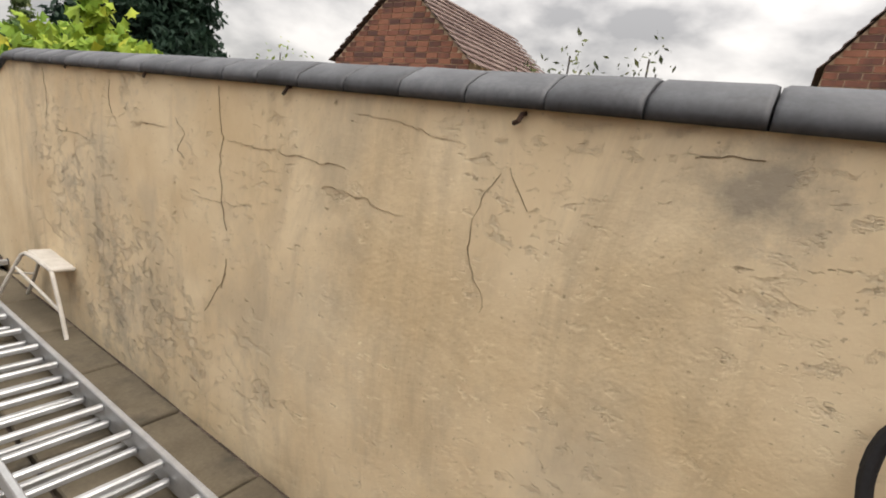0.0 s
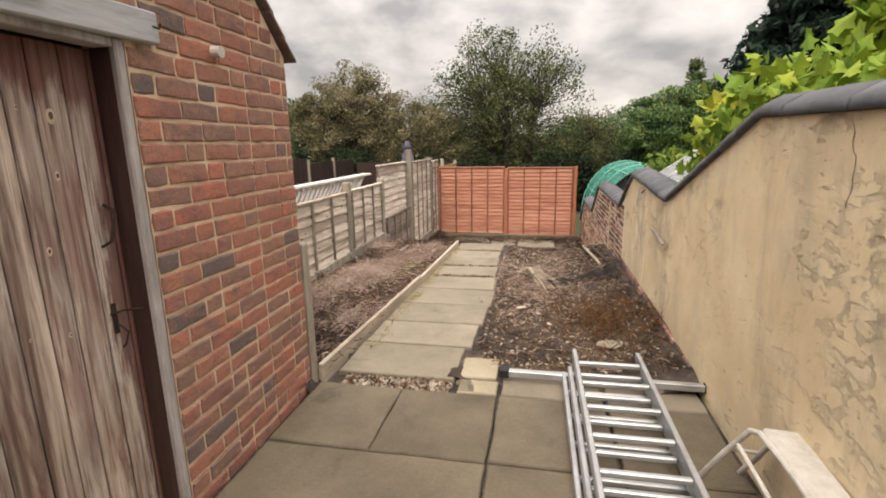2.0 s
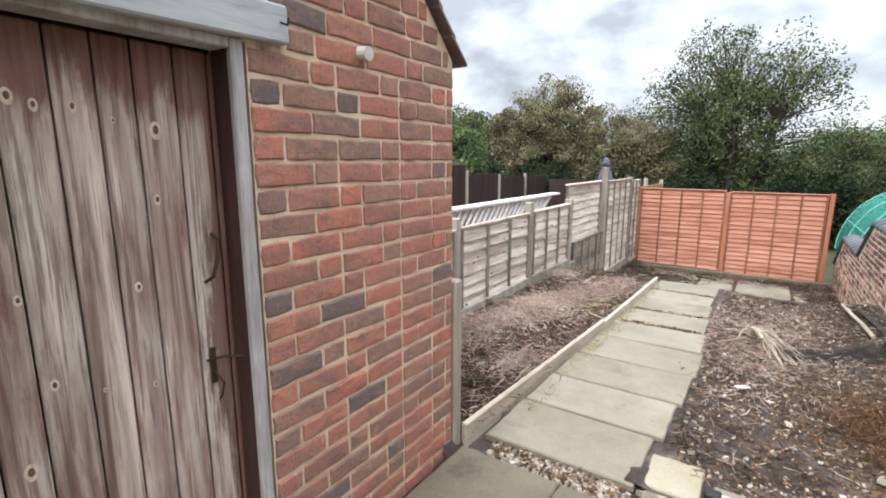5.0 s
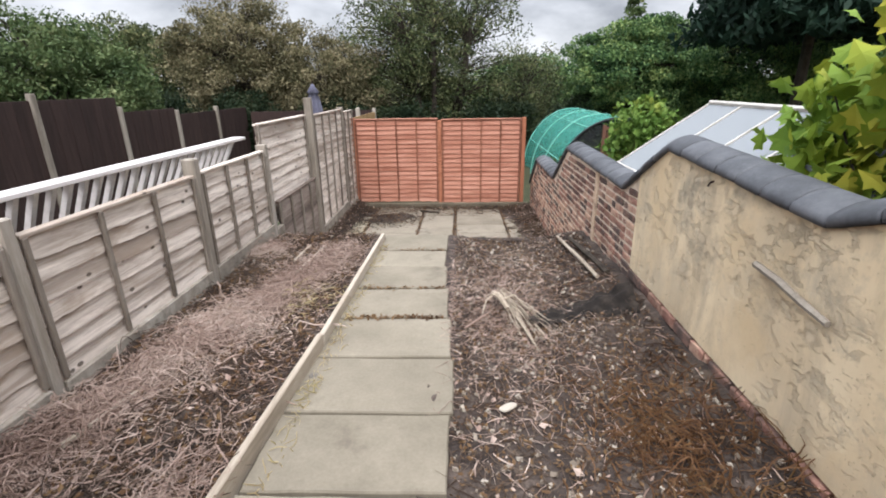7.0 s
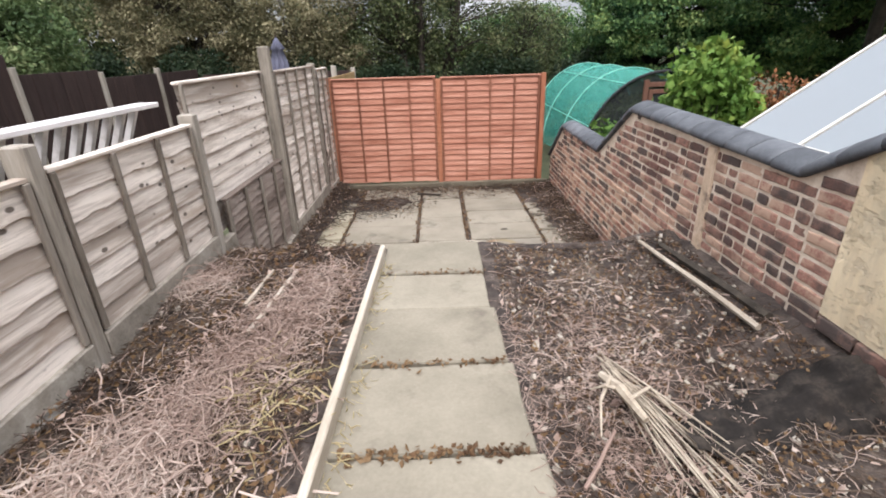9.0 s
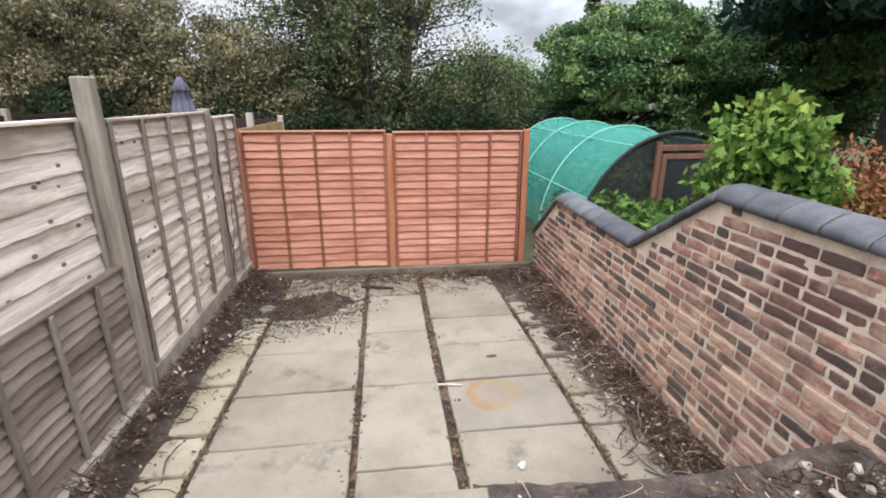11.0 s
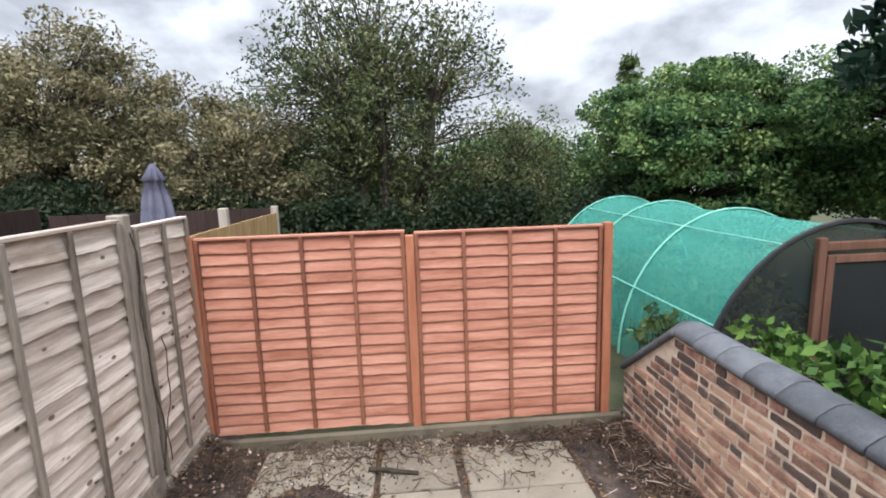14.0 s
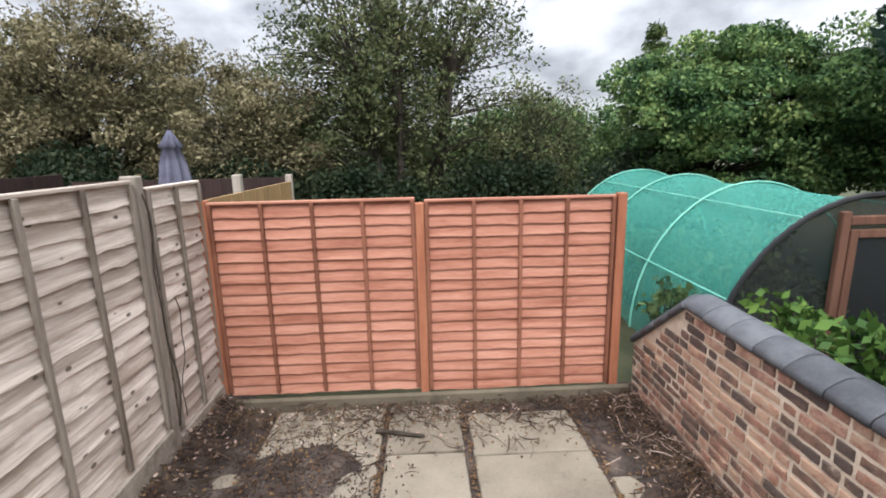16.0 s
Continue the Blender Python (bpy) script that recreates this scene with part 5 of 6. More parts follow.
part("canopy", bm, M["parasol"], parasol, smooth=True)

# ---- houses ----
def gable_house(name, label, x0, x1, y0, y1, eave, apex, along, windows=()):
    """A brick house; along 'x': the ridge runs along x, and gables face -x and +x."""
    h_ = thing(name, label, "house", pose(x0, y0, 0))
    w, d = x1 - x0, y1 - y0
    bm = bmesh.new()
    if along == "x":
        a_ = [bm.verts.new(p) for p in ((0, 0, -1), (0, d, -1), (0, d, eave), (0, d / 2, apex), (0, 0, eave))]
        b_ = [bm.verts.new(v.co + Vector((w, 0, 0))) for v in a_]
    else:
        a_ = [bm.verts.new(p) for p in ((0, 0, -1), (w, 0, -1), (w, 0, eave), (w / 2, 0, apex), (0, 0, eave))]
        b_ = [bm.verts.new(v.co + Vector((0, d, 0))) for v in a_]
    bm.faces.new(a_)
    bm.faces.new(b_[::-1])
    for k in range(5):
        bm.faces.new((a_[k], b_[k], b_[(k + 1) % 5], a_[(k + 1) % 5]))
    bmesh.ops.recalc_face_normals(bm, faces=bm.faces)
    part("wall", bm, M["mortar"], h_)
    span = d if along == "x" else w
    run = w if along == "x" else d
    slope = math.atan2(apex - eave, span / 2)
    length = math.hypot(apex - eave, span / 2) + 0.12
    for s in (-1, 1):
        bm = bmesh.new()
        cn = int(length / 0.17)
        for k in range(cn):
            for i in range(int(run / 0.24) + 1):
                u0 = -0.08 + i * 0.24
                v0, v1 = k * length / cn, (k + 1.2) * length / cn
                for_ = []
                for u, v, up in ((u0, v0, 0.045), (u0 + 0.225, v0, 0.045), (u0 + 0.225, v1, 0.09), (u0, v1, 0.09)):
                    across = span / 2 + s * v * math.cos(slope)
                    zz = apex + up - v * math.sin(slope)
                    for_.append(bm.verts.new((u, across, zz) if along == "x" else (across, u, zz)))
                low_ = [bm.verts.new(q.co - Vector((0, 0, 0.02))) for q in for_]
                bm.faces.new(for_)
                for q in range(4):
                    bm.faces.new((for_[q], low_[q], low_[(q + 1) % 4], for_[(q + 1) % 4]))
        part("roof", bm, M["roof_tile"], h_, "weathered brown roof tiles")
    return h_


def face_bricks(h_, d, eave, apex, z0):
    """Bricks proud of the gable that faces -x."""
    bm = bmesh.new()
    z, row = z0, 0
    while z < apex - 0.12:
        half = d / 2 if z < eave else d / 2 * (apex - z - 0.08) / (apex - eave)
        for a_, b_ in course(d / 2 - half, d / 2 + half, 0.12 * (row % 2), 0.225, 0.11, 0.014, "ss"):
            vs_ = [bm.verts.new(p) for p in ((-0.012, a_, z), (-0.012, b_, z), (-0.012, b_, z + 0.075), (-0.012, a_, z + 0.075))]
            lo = [bm.verts.new(q.co + Vector((0.011, 0, 0))) for q in vs_]
            bm.faces.new(vs_)
            for q in range(4):
                bm.faces.new((vs_[q], lo[q], lo[(q + 1) % 4], vs_[(q + 1) % 4]))
        z += 0.089
        row += 1
    bmesh.ops.recalc_face_normals(bm, faces=bm.faces)
    tagged(part("brick_facing", bm, M["far_brick"], h_, "red brick facing"), kind="stuff")


M["far_brick"] = material("far_red_brick", [(0.12, 0.06, 0.05), (0.24, 0.10, 0.07), (0.32, 0.14, 0.09)], scale=5, fine=60, rough=0.92, island=0.7)
barn = gable_house("outbuilding", "red brick outbuilding with a tiled gable roof beyond the wall", 6.6, 10.5, 4.25, 7.25, 2.75, 4.05, "x")
face_bricks(barn, 3.0, 2.75, 4.05, 1.2)
house_e = gable_house("neighbour_house", "tall red brick house with a dark verge next door", 8.0, 15.0, -6.2, -0.2, 3.05, 7.4, "x")
face_bricks(house_e, 6.0, 3.05, 7.4, 0.5)
win = new("window")
win.parent = house_e
part("frame", boxed(-0.05, -0.013, 4.75, 5.35, 2.0, 3.2, 0.01), M["white_paint"], win)
part("pane", boxed(-0.06, -0.052, 4.83, 5.27, 2.08, 3.12), M["window_glass"], win)
# rear of the house behind the yard
home = tagged(part("wall_south", boxed(-7.0, 1.2, -4.3, -4.0, -0.2, 5.2), M["house_brick"]), "plain rear brick wall of the house that closes the yard", "wall", kind="structure")


# ---- trees ----
def leaf_cloud(centres, radii, per, size, seed, droop=0.0, shape=0.55):
    """Folded leaves round many clump centres, as arrays of corners and faces."""
    g = np.random.default_rng(seed)
    k = len(centres)
    off = g.normal(0, 1, (k * per, 3))
    off /= np.maximum(1, np.linalg.norm(off, axis=1)[:, None] / 1.7)
    c = np.repeat(centres, per, 0) + off * np.repeat(radii, per, 0)
    m_ = len(c)
    ax = g.normal(0, 1, (m_, 3))
    ax[:, 2] -= droop
    ax /= np.linalg.norm(ax, axis=1)[:, None]
    ot = np.cross(ax, g.normal(0, 1, (m_, 3)))
    ot /= np.linalg.norm(ot, axis=1)[:, None] + 1e-9
    s = size * g.uniform(0.6, 1.35, (m_, 1))
    v = np.stack([c - ax * s * 0.5, c + ot * s * shape * 0.5, c + ax * s * 0.5, c - ot * s * shape * 0.5], 1).reshape(-1, 3)
    f = np.arange(m_ * 4).reshape(-1, 4)
    return v, f


def fast_mesh(name, v, f, mat):
    me = bpy.data.meshes.new(name)
    me.vertices.add(len(v))
    me.vertices.foreach_set("co", v.astype(np.float32).ravel())
    me.loops.add(f.size)
    me.loops.foreach_set("vertex_index", f.astype(np.int32).ravel())
    me.polygons.add(len(f))
    me.polygons.foreach_set("loop_start", np.arange(0, f.size, f.shape[1], dtype=np.int32))
    me.update(calc_edges=True)
    me.materials.append(mat)
    return me


def tree(name, label, x, y, z, height, rx, ry, mat, clumps, per, leaf, seed, trunk=0.14, low=0.15, clump=0.34, stems=1, droop=0.0, shape=0.55, hollow=0.45, squash=0.7):
    """A broadleaf: stems, limbs to every clump, and clumps of leaves in an uneven egg."""
    g = np.random.default_rng(seed)
    t = thing(name, label, "tree" if height > 2.4 else "shrub", pose(x, y, z))
    cz, hz = height * (1 + low) / 2, height * (1 - low) / 2
    d = g.normal(0, 1, (clumps, 3))
    d /= np.linalg.norm(d, axis=1)[:, None]
    rr = (hollow + (1 - hollow) * g.uniform(0, 1, clumps) ** 0.6)
    bulge = np.array([1 + 0.30 * noise.noise(Vector(q) * 1.7 + Vector((seed, 0, 0))) for q in d])
    c = d * (rr * bulge)[:, None] * np.array([rx, ry, hz]) + np.array([0, 0, cz])
    c[:, 2] = np.maximum(c[:, 2], 0.12)
    bm = bmesh.new()
    bases = [(g.normal(0, 0.06 * stems), g.normal(0, 0.06 * stems)) for _ in range(stems)]
    forks = []
    for bx, by in bases:
        if stems == 1:
            bx = by = 0.0
        lean = np.clip(np.array([bx * 1.2 + g.normal(0, 0.1), by * 1.2 + g.normal(0, 0.1)]), -0.45, 0.45)
        top = np.array([lean[0] * rx, lean[1] * ry, height * (0.80 - 0.3 * abs(lean).max())])
        pts = [np.array([bx, by, -0.15]) + (top - np.array([bx, by, -0.15])) * u + g.normal(0, 0.05, 3) * (0 < u < 1) for u in np.linspace(0, 1, 7)]
        r0 = trunk / math.sqrt(stems)
        tube(bm, pts, r0, 7, [r0 * (1 - 0.85 * u) for u in np.linspace(0, 1, 7)])
        forks += pts[1:-1]
    part("trunk", bm, M["bark"], t)
    bm = bmesh.new()
    forks = np.array(forks)
    for q in c:
        cand = forks[forks[:, 2] < max(q[2] - 0.1, forks[:, 2].min() + 0.01)]
        f0 = cand[np.argmin(np.linalg.norm(cand - q, axis=1))]
        mid = (f0 + q) / 2 + g.normal(0, 0.12, 3) + np.array([0, 0, 0.12])
        r0 = 0.012 + 0.010 * np.linalg.norm(q - f0)
        tube(bm, [f0, mid, q], r0, 4, [r0, r0 * 0.6, r0 * 0.25])
    part("branching", bm, M["bark"], t)
    rad = clump * g.uniform(0.6, 1.3, (clumps, 1)) * np.array([[1, 1, squash]])
    v, f = leaf_cloud(c, rad, per, leaf, seed + 1, droop, shape)
    ok = v.reshape(-1, 4, 3)[:, :, 2].min(1) > 0.02
    v = v.reshape(-1, 4, 3)[ok].reshape(-1, 3)
    part("crown", fast_mesh("crown", v, np.arange(len(v)).reshape(-1, 4), mat), None, t)
    return t


def conifer(name, label, x, y, z, height, radius, seed, tiers=26, per=16, start=0.08, mat="needle", dense=34):
    g = np.random.default_rng(seed)
    t = thing(name, label, "tree", pose(x, y, z))
    bm = bmesh.new()
    tube(bm, [(0, 0, -0.2), (0, 0, height * 0.5), (0.05, 0, height)], 0.2, 8, [radius * 0.04, radius * 0.028, 0.01])
    part("trunk", bm, M["bark"], t)
    bm = bmesh.new()
    cs, rs = [], []
    for k in range(tiers):
        u = start + (1 - start) * k / tiers
        zz = height * u
        reach = radius * (1 - u) ** 0.75
        for i in range(per):
            a = 2 * math.pi * (i + g.uniform(-0.4, 0.4)) / per
            ln = reach * g.uniform(0.65, 1.12)
            tip = (ln * math.cos(a), ln * math.sin(a), zz + g.uniform(-0.1, 0.15) - 0.10 * ln)
            if i % 2 == 0:
                tube(bm, [(0, 0, zz), (tip[0] * 0.6, tip[1] * 0.6, zz + 0.05), tip], 0.03, 4, [0.03, 0.02, 0.006])
            for w in np.linspace(0.35, 1.0, 5):
                cs.append((tip[0] * w, tip[1] * w, zz + (tip[2] - zz) * w))
                rs.append((0.16 * reach / radius + 0.10, 0.16 * reach / radius + 0.10, 0.10))
    part("branching", bm, M["bark"], t)
    v, f = leaf_cloud(np.array(cs), np.array(rs), dense, 0.26, seed + 1, 0.2, 0.35)
    part("crown", fast_mesh("crown", v, f, M[mat]), None, t)
    return t


G = -0.98
tree("tree", "large airy multi-stemmed tree with thinning olive leaves behind the fence", -1.2, 22.0, G, 6.9, 3.0, 2.2, M["leaf_mid"], 540, 74, 0.10, 21, 0.42, 0.10, 0.27, stems=11, hollow=0.15, shape=0.5)
tree("tree", "round autumn-brown tree beyond the neighbouring garden", -7.6, 21.5, G, 5.4, 2.1, 2.0, M["leaf_brown"], 340, 230, 0.095, 22, 0.2, 0.05, 0.25, stems=3, shape=0.45)
tree("tree", "bushy green tree beyond the dark fence", -9.8, 15.8, G, 4.3, 2.1, 2.1, M["leaf_shrub_dark"], 300, 250, 0.10, 23, 0.2, 0.05, 0.26, stems=2, shape=0.45)
tree("tree", "brown-leaved thicket between the trees", -4.6, 21.5, G, 4.3, 1.8, 1.7, M["leaf_brown"], 280, 230, 0.09, 24, 0.14, 0.02, 0.24, stems=4, shape=0.45)
tree("tree", "dense dark green broadleaf tree behind the tunnel", 5.2, 19.8, G, 4.5, 2.2, 1.8, M["leaf_green"], 380, 280, 0.085, 25, 0.2, 0.10, 0.23, stems=2, hollow=0.55, squash=0.5)
tree("tree", "dense dark green broadleaf tree behind the tunnel", 8.4, 18.4, G, 4.7, 2.4, 2.0, M["leaf_green"], 400, 280, 0.085, 26, 0.2, 0.22, 0.24, stems=2, hollow=0.55, squash=0.5)
tree("tree", "thin scrubby tree with sparse leaves behind the fence", 2.2, 22.5, G, 4.0, 1.5, 1.5, M["leaf_mid"], 210, 70, 0.085, 27, 0.12, 0.05, 0.24, stems=6, hollow=0.3, shape=0.45)
tree("tree", "dark green hedge tree in the distance", 3.4, 27.0, G, 3.7, 3.2, 1.6, M["leaf_green"], 260, 210, 0.11, 28, 0.2, 0.0, 0.34, stems=3)
tree("tree", "dark green hedge tree in the distance", -3.5, 28.0, G, 3.6, 4.0, 1.6, M["leaf_mid"], 280, 210, 0.11, 29, 0.2, 0.0, 0.34, stems=3)
tree("tree", "dark green hedge tree in the distance", -12.5, 24.0, G, 5.0, 3.2, 2.0, M["leaf_mid"], 280, 210, 0.11, 30, 0.2, 0.0, 0.34, stems=3)
# added low growth, coloured near black in place of shade under the crowns
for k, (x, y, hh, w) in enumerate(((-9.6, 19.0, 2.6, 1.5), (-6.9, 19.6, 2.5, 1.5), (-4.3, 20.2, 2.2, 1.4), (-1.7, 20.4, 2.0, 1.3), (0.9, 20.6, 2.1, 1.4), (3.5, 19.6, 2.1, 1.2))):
    tree("thicket", "near-black leafy thicket added to stand for the shade under the trees", x, y, G, hh, w, 0.8, M["leaf_undershade"], 130, 150, 0.10, 60 + k, 0.08, 0.0, 0.26, stems=5, hollow=0.2)
conifer("conifer", "tall dark blue-green conifer beyond the gardens", 6.7, 15.0, G, 8.6, 3.1, 31, tiers=26, per=18, start=0.42)
conifer("conifer", "slim young conifer behind the hedge", 7.2, 27.0, G, 6.3, 1.3, 32, tiers=13, per=7, mat="leaf_shrub_dark", dense=7)


# ---- climbing vine and shrubs beyond the wall ----
def lobed_leaves(name, label, mat, centres, radii, per, size, seed, parent):
    """Broad five-lobed leaves with a slight fold."""
    g = np.random.default_rng(seed)
    vs_, fs_ = [], []
    outline = [(0, -0.45), (0.30, -0.50), (0.26, -0.18), (0.55, -0.02), (0.30, 0.14), (0.0, 0.60), (-0.30, 0.14), (-0.55, -0.02), (-0.26, -0.18), (-0.30, -0.50)]
    for c, r in zip(centres, radii):
        for _ in range(per):
            p = Vector(c) + Vector(g.normal(0, 1, 3) * r)
            m_ = Matrix.Translation(p) @ Euler((g.uniform(0.2, 1.7), g.uniform(-0.6, 0.6), g.uniform(0, 6.28))).to_matrix().to_4x4()
            s = size * g.uniform(0.6, 1.3)
            b0 = len(vs_)
            vs_.append(m_ @ Vector((0, 0, 0.04 * s)))
            for q, w in outline:
                vs_.append(m_ @ Vector((q * s, w * s, -0.10 * s * abs(q) * 2)))
            for k in range(10):
                fs_.append((b0, b0 + 1 + k, b0 + 1 + (k + 1) % 10))
    return raw(name, vs_, fs_, mat, parent, label)


def vine(name, label, x, y, z, spots, mat, leaf, seed, stem_from=None, per=22):
    t = thing(name, label, "vine", pose(x, y, z))
    bm = bmesh.new()
    for s in spots:
        q = Vector(s[:3])
        tube(bm, [(0, 0, -0.1), q * 0.5 + Vector((0.05, -0.05, 0.1)), q], 0.012, 5, [0.018, 0.012, 0.005])
    part("stem", bm, M["bark"], t)
    lobed_leaves("foliage", "large lobed yellow-green leaves", mat, [s[:3] for s in spots], [s[3] for s in spots], per, leaf, seed, t)
    return t


g5 = np.random.default_rng(55)
spots = [(g5.uniform(-0.25, 0.45), v_, 2.52 + 0.12 * math.sin(v_ * 1.7 + 1.5) - 0.3 * max(0, v_ - 0.6) + g5.uniform(-0.6, 0.42), 0.11) for v_ in g5.uniform(-1.75, 1.5, 135)]
spots += [(0.0, -0.75, 3.36, 0.04), (0.03, -0.85, 3.24, 0.06), (0.0, -0.80, 3.10, 0.07)]
vine("grape_vine", "yellow-green climbing vine that rises above the wall", 2.0, 6.2, -0.98, spots, M["leaf_vine"], 0.125, 56, per=30)
spots = []
while len(spots) < 130:
    q = g5.uniform(-1, 1, 3)
    if np.linalg.norm(q) < 1:
        spots.append((0.52 * q[0], 0.55 * q[1], 1.46 + 0.78 * q[2], 0.09))
vine("shrub", "leafy green shrub with yellowing tips beside the tunnel", 2.82, 12.7, -0.98, spots, M["leaf_shrub"], 0.085, 57, per=48)


M["leaf_russet"] = leaf_material("russet_leaves", [(0.08, 0.04, 0.02), (0.18, 0.075, 0.035), (0.27, 0.12, 0.05), (0.24, 0.22, 0.06)])
tree("shrub", "russet shrub behind the leafy shrub", 3.75, 12.5, G, 1.9, 0.62, 0.6, M["leaf_russet"], 90, 110, 0.06, 96, 0.06, 0.05, 0.16, stems=5, hollow=0.3)


def bramble(label, x, y, z, spread, height, clumps, seed, mat="leaf_shrub"):
    g_ = np.random.default_rng(seed)
    t = thing("bramble", label, "shrub", pose(x, y, z))
    c = np.stack([g_.uniform(-spread[0], spread[0], clumps), g_.uniform(-spread[1], spread[1], clumps), height * g_.uniform(0.55, 1.0, clumps)], 1)
    bm = bmesh.new()
    for q in c:
        tube(bm, [(q[0] * 0.3, q[1] * 0.3, -0.05), (q[0] * 0.8, q[1] * 0.8, q[2] * 0.6), tuple(q)], 0.006, 4)
    part("stem", bm, M["bark"], t)
    v, f = leaf_cloud(c, np.full((clumps, 3), 0.075), 16, 0.10, seed + 1, 0.3, 0.6)
    part("foliage", fast_mesh("foliage", v, f, M[mat]), None, t)
    return t


bramble("bright green bramble leaves behind the brick wall", 1.95, 12.85, -0.98, (0.24, 1.0), 1.25, 140, 58, "leaf_bramble")
for bx_, by_, bh_ in ((2.6, 15.2, 1.25), (3.2, 16.3, 1.35), (2.5, 17.1, 1.2), (3.1, 14.8, 0.95)):
    bramble("dark green crop that grows inside the netted tunnel", bx_, by_, -0.98, (0.42, 0.5), bh_, 60, int(by_ * 10), "leaf_shrub_dark")
bramble("dull green leaves at the tunnel's near corner", 1.72, 14.85, -0.98, (0.12, 0.3), 0.98, 14, 59, "leaf_shrub_dark")
for x, y, tip, label in ((2.2, 0.84, 1.94, "thin leafy sprig that rises above the wall"), (2.2, 0.50, 1.93, "thin leafy sprig that rises above the wall"), (2.2, 2.9, 1.94, "yellowing sprig that rises above the wall")):
    t = thing("sapling", label, "shrub", pose(x, y, -0.98))
    bm = bmesh.new()
    c = [(0, 0, tip + 0.98)]
    for k in range(5):
        a_ = k * 1.3
        q = (0.16 * math.cos(a_), 0.16 * math.sin(a_), tip + 0.98 - 0.03 - 0.05 * k)
        c.append(q)
        tube(bm, [(0, 0, tip + 0.60 - 0.03 * k), q], 0.004, 4)
    tube(bm, [(0, 0, -0.05), (0.02, 0, 1.5), (0, 0, tip + 0.98)], 0.01, 5, [0.015, 0.01, 0.004])
    part("stem", bm, M["bark"], t)
    v, f = leaf_cloud(np.array(c), np.full((6, 3), 0.06), 16, 0.032, 90 + int(y * 10), 0.2, 0.4)
    part("foliage", fast_mesh("foliage", v, f, M["leaf_vine"] if y > 2 else M["leaf_mid"]), None, t)


# ---- litter on the beds ----
def strands(name, label, mat, n, area, z_of, length, radius, seed, lift=0.03, category="litter", flat=0.25, curl=0.2):
    """Thin curled three-sided stalks scattered over an area."""
    g = np.random.default_rng(seed)
    vs_, fs_ = [], []
    steps = (-0.5, -0.22, 0.05, 0.28, 0.5)
    for _ in range(n):
        x, y = area(g)
        a, ln = g.uniform(0, 6.28), length * g.uniform(0.3, 1.5)
        r = radius * g.uniform(0.5, 1.6)
        z = z_of(x, y) + abs(g.normal(0, lift)) + r
        tilt = g.normal(0, flat)
        d = Vector((math.cos(a), math.sin(a), tilt)).normalized()
        sd = d.orthogonal().normalized()
        up = d.cross(sd)
        bend, twist = Vector(g.normal(0, curl, 3)) * ln, Vector(g.normal(0, curl, 3)) * ln
        b0 = len(vs_)
        for u in steps:
            c = Vector((x, y, z)) + d * ln * u + bend * (0.25 - u * u) * 2 + twist * (u * (0.25 - u * u)) * 4
            c.z = max(c.z, z_of(c.x, c.y) + r * 0.4)
            w = r * (1.15 - 0.9 * abs(u))
            for k in range(3):
                vs_.append(c + w * (math.cos(k * 2.094) * sd + math.sin(k * 2.094) * up))
        for s in (0, 3, 6, 9):
            for k in range(3):
                fs_.append((b0 + s + k, b0 + s + (k + 1) % 3, b0 + s + 3 + (k + 1) % 3, b0 + s + 3 + k))
    ob = raw(name, vs_, fs_, mat)
    return tagged(ob, label, category, kind="stuff")


def flakes(name, label, mat, n, area, z_of, size, seed, lift=0.015, category="litter"):
    g = np.random.default_rng(seed)
    vs_, fs_ = [], []
    for _ in range(n):
        x, y = area(g)
        s = size * g.uniform(0.4, 1.5)
        m_ = Matrix.Translation((x, y, z_of(x, y) + abs(g.normal(0, lift)) + 0.004)) @ Euler((g.normal(0, 0.5), g.normal(0, 0.5), g.uniform(0, 6.28))).to_matrix().to_4x4()
        b0 = len(vs_)
        for q in ((-0.5, 0, 0.1), (0, 0.32, 0), (0.5, 0, 0.12), (0, -0.32, 0)):
            vs_.append(m_ @ (Vector(q) * s))
        fs_.append((b0, b0 + 1, b0 + 2, b0 + 3))
    return tagged(raw(name, vs_, fs_, mat), label, category, kind="stuff")


def pebbles(name, label, mat, n, area, z_of, size, seed, category="rubble"):
    g = np.random.default_rng(seed)
    cube = np.array([(-1, -1, -1), (1, -1, -1), (1, 1, -1), (-1, 1, -1), (-1, -1, 1), (1, -1, 1), (1, 1, 1), (-1, 1, 1)], float) * 0.5
    quad = [(0, 3, 2, 1), (4, 5, 6, 7), (0, 1, 5, 4), (1, 2, 6, 5), (2, 3, 7, 6), (3, 0, 4, 7)]
    vs_, fs_ = [], []
    for _ in range(n):
        x, y = area(g)
        s = size * g.uniform(0.3, 1.0) ** 1.5 * 1.6
        m_ = Matrix.Translation((x, y, z_of(x, y) + s * 0.15)) @ Euler(tuple(g.uniform(0, 6.28, 3))).to_matrix().to_4x4()
        b0 = len(vs_)
        for q in cube:
            vs_.append(m_ @ Vector(q * s * np.array([1, 0.75, 0.5]) * g.uniform(0.6, 1.2, 3)))
        fs_ += [tuple(b0 + k for k in f) for f in quad]
    return tagged(raw(name, vs_, fs_, mat), label, category, kind="stuff")


def left_area(g):
    return g.uniform(-2.42, -1.25), g.uniform(4.95, 10.02)


def left_far(g):
    return float(np.clip(g.normal(-1.75, 0.35), -2.42, -1.22)), float(np.clip(g.normal(7.7, 0.85), 5.4, 10.0))


TUFTS = [(-1.45 - 0.9 * ((k * 0.618) % 1.0), 6.0 + 3.6 * ((k * 0.377) % 1.0)) for k in range(34)]


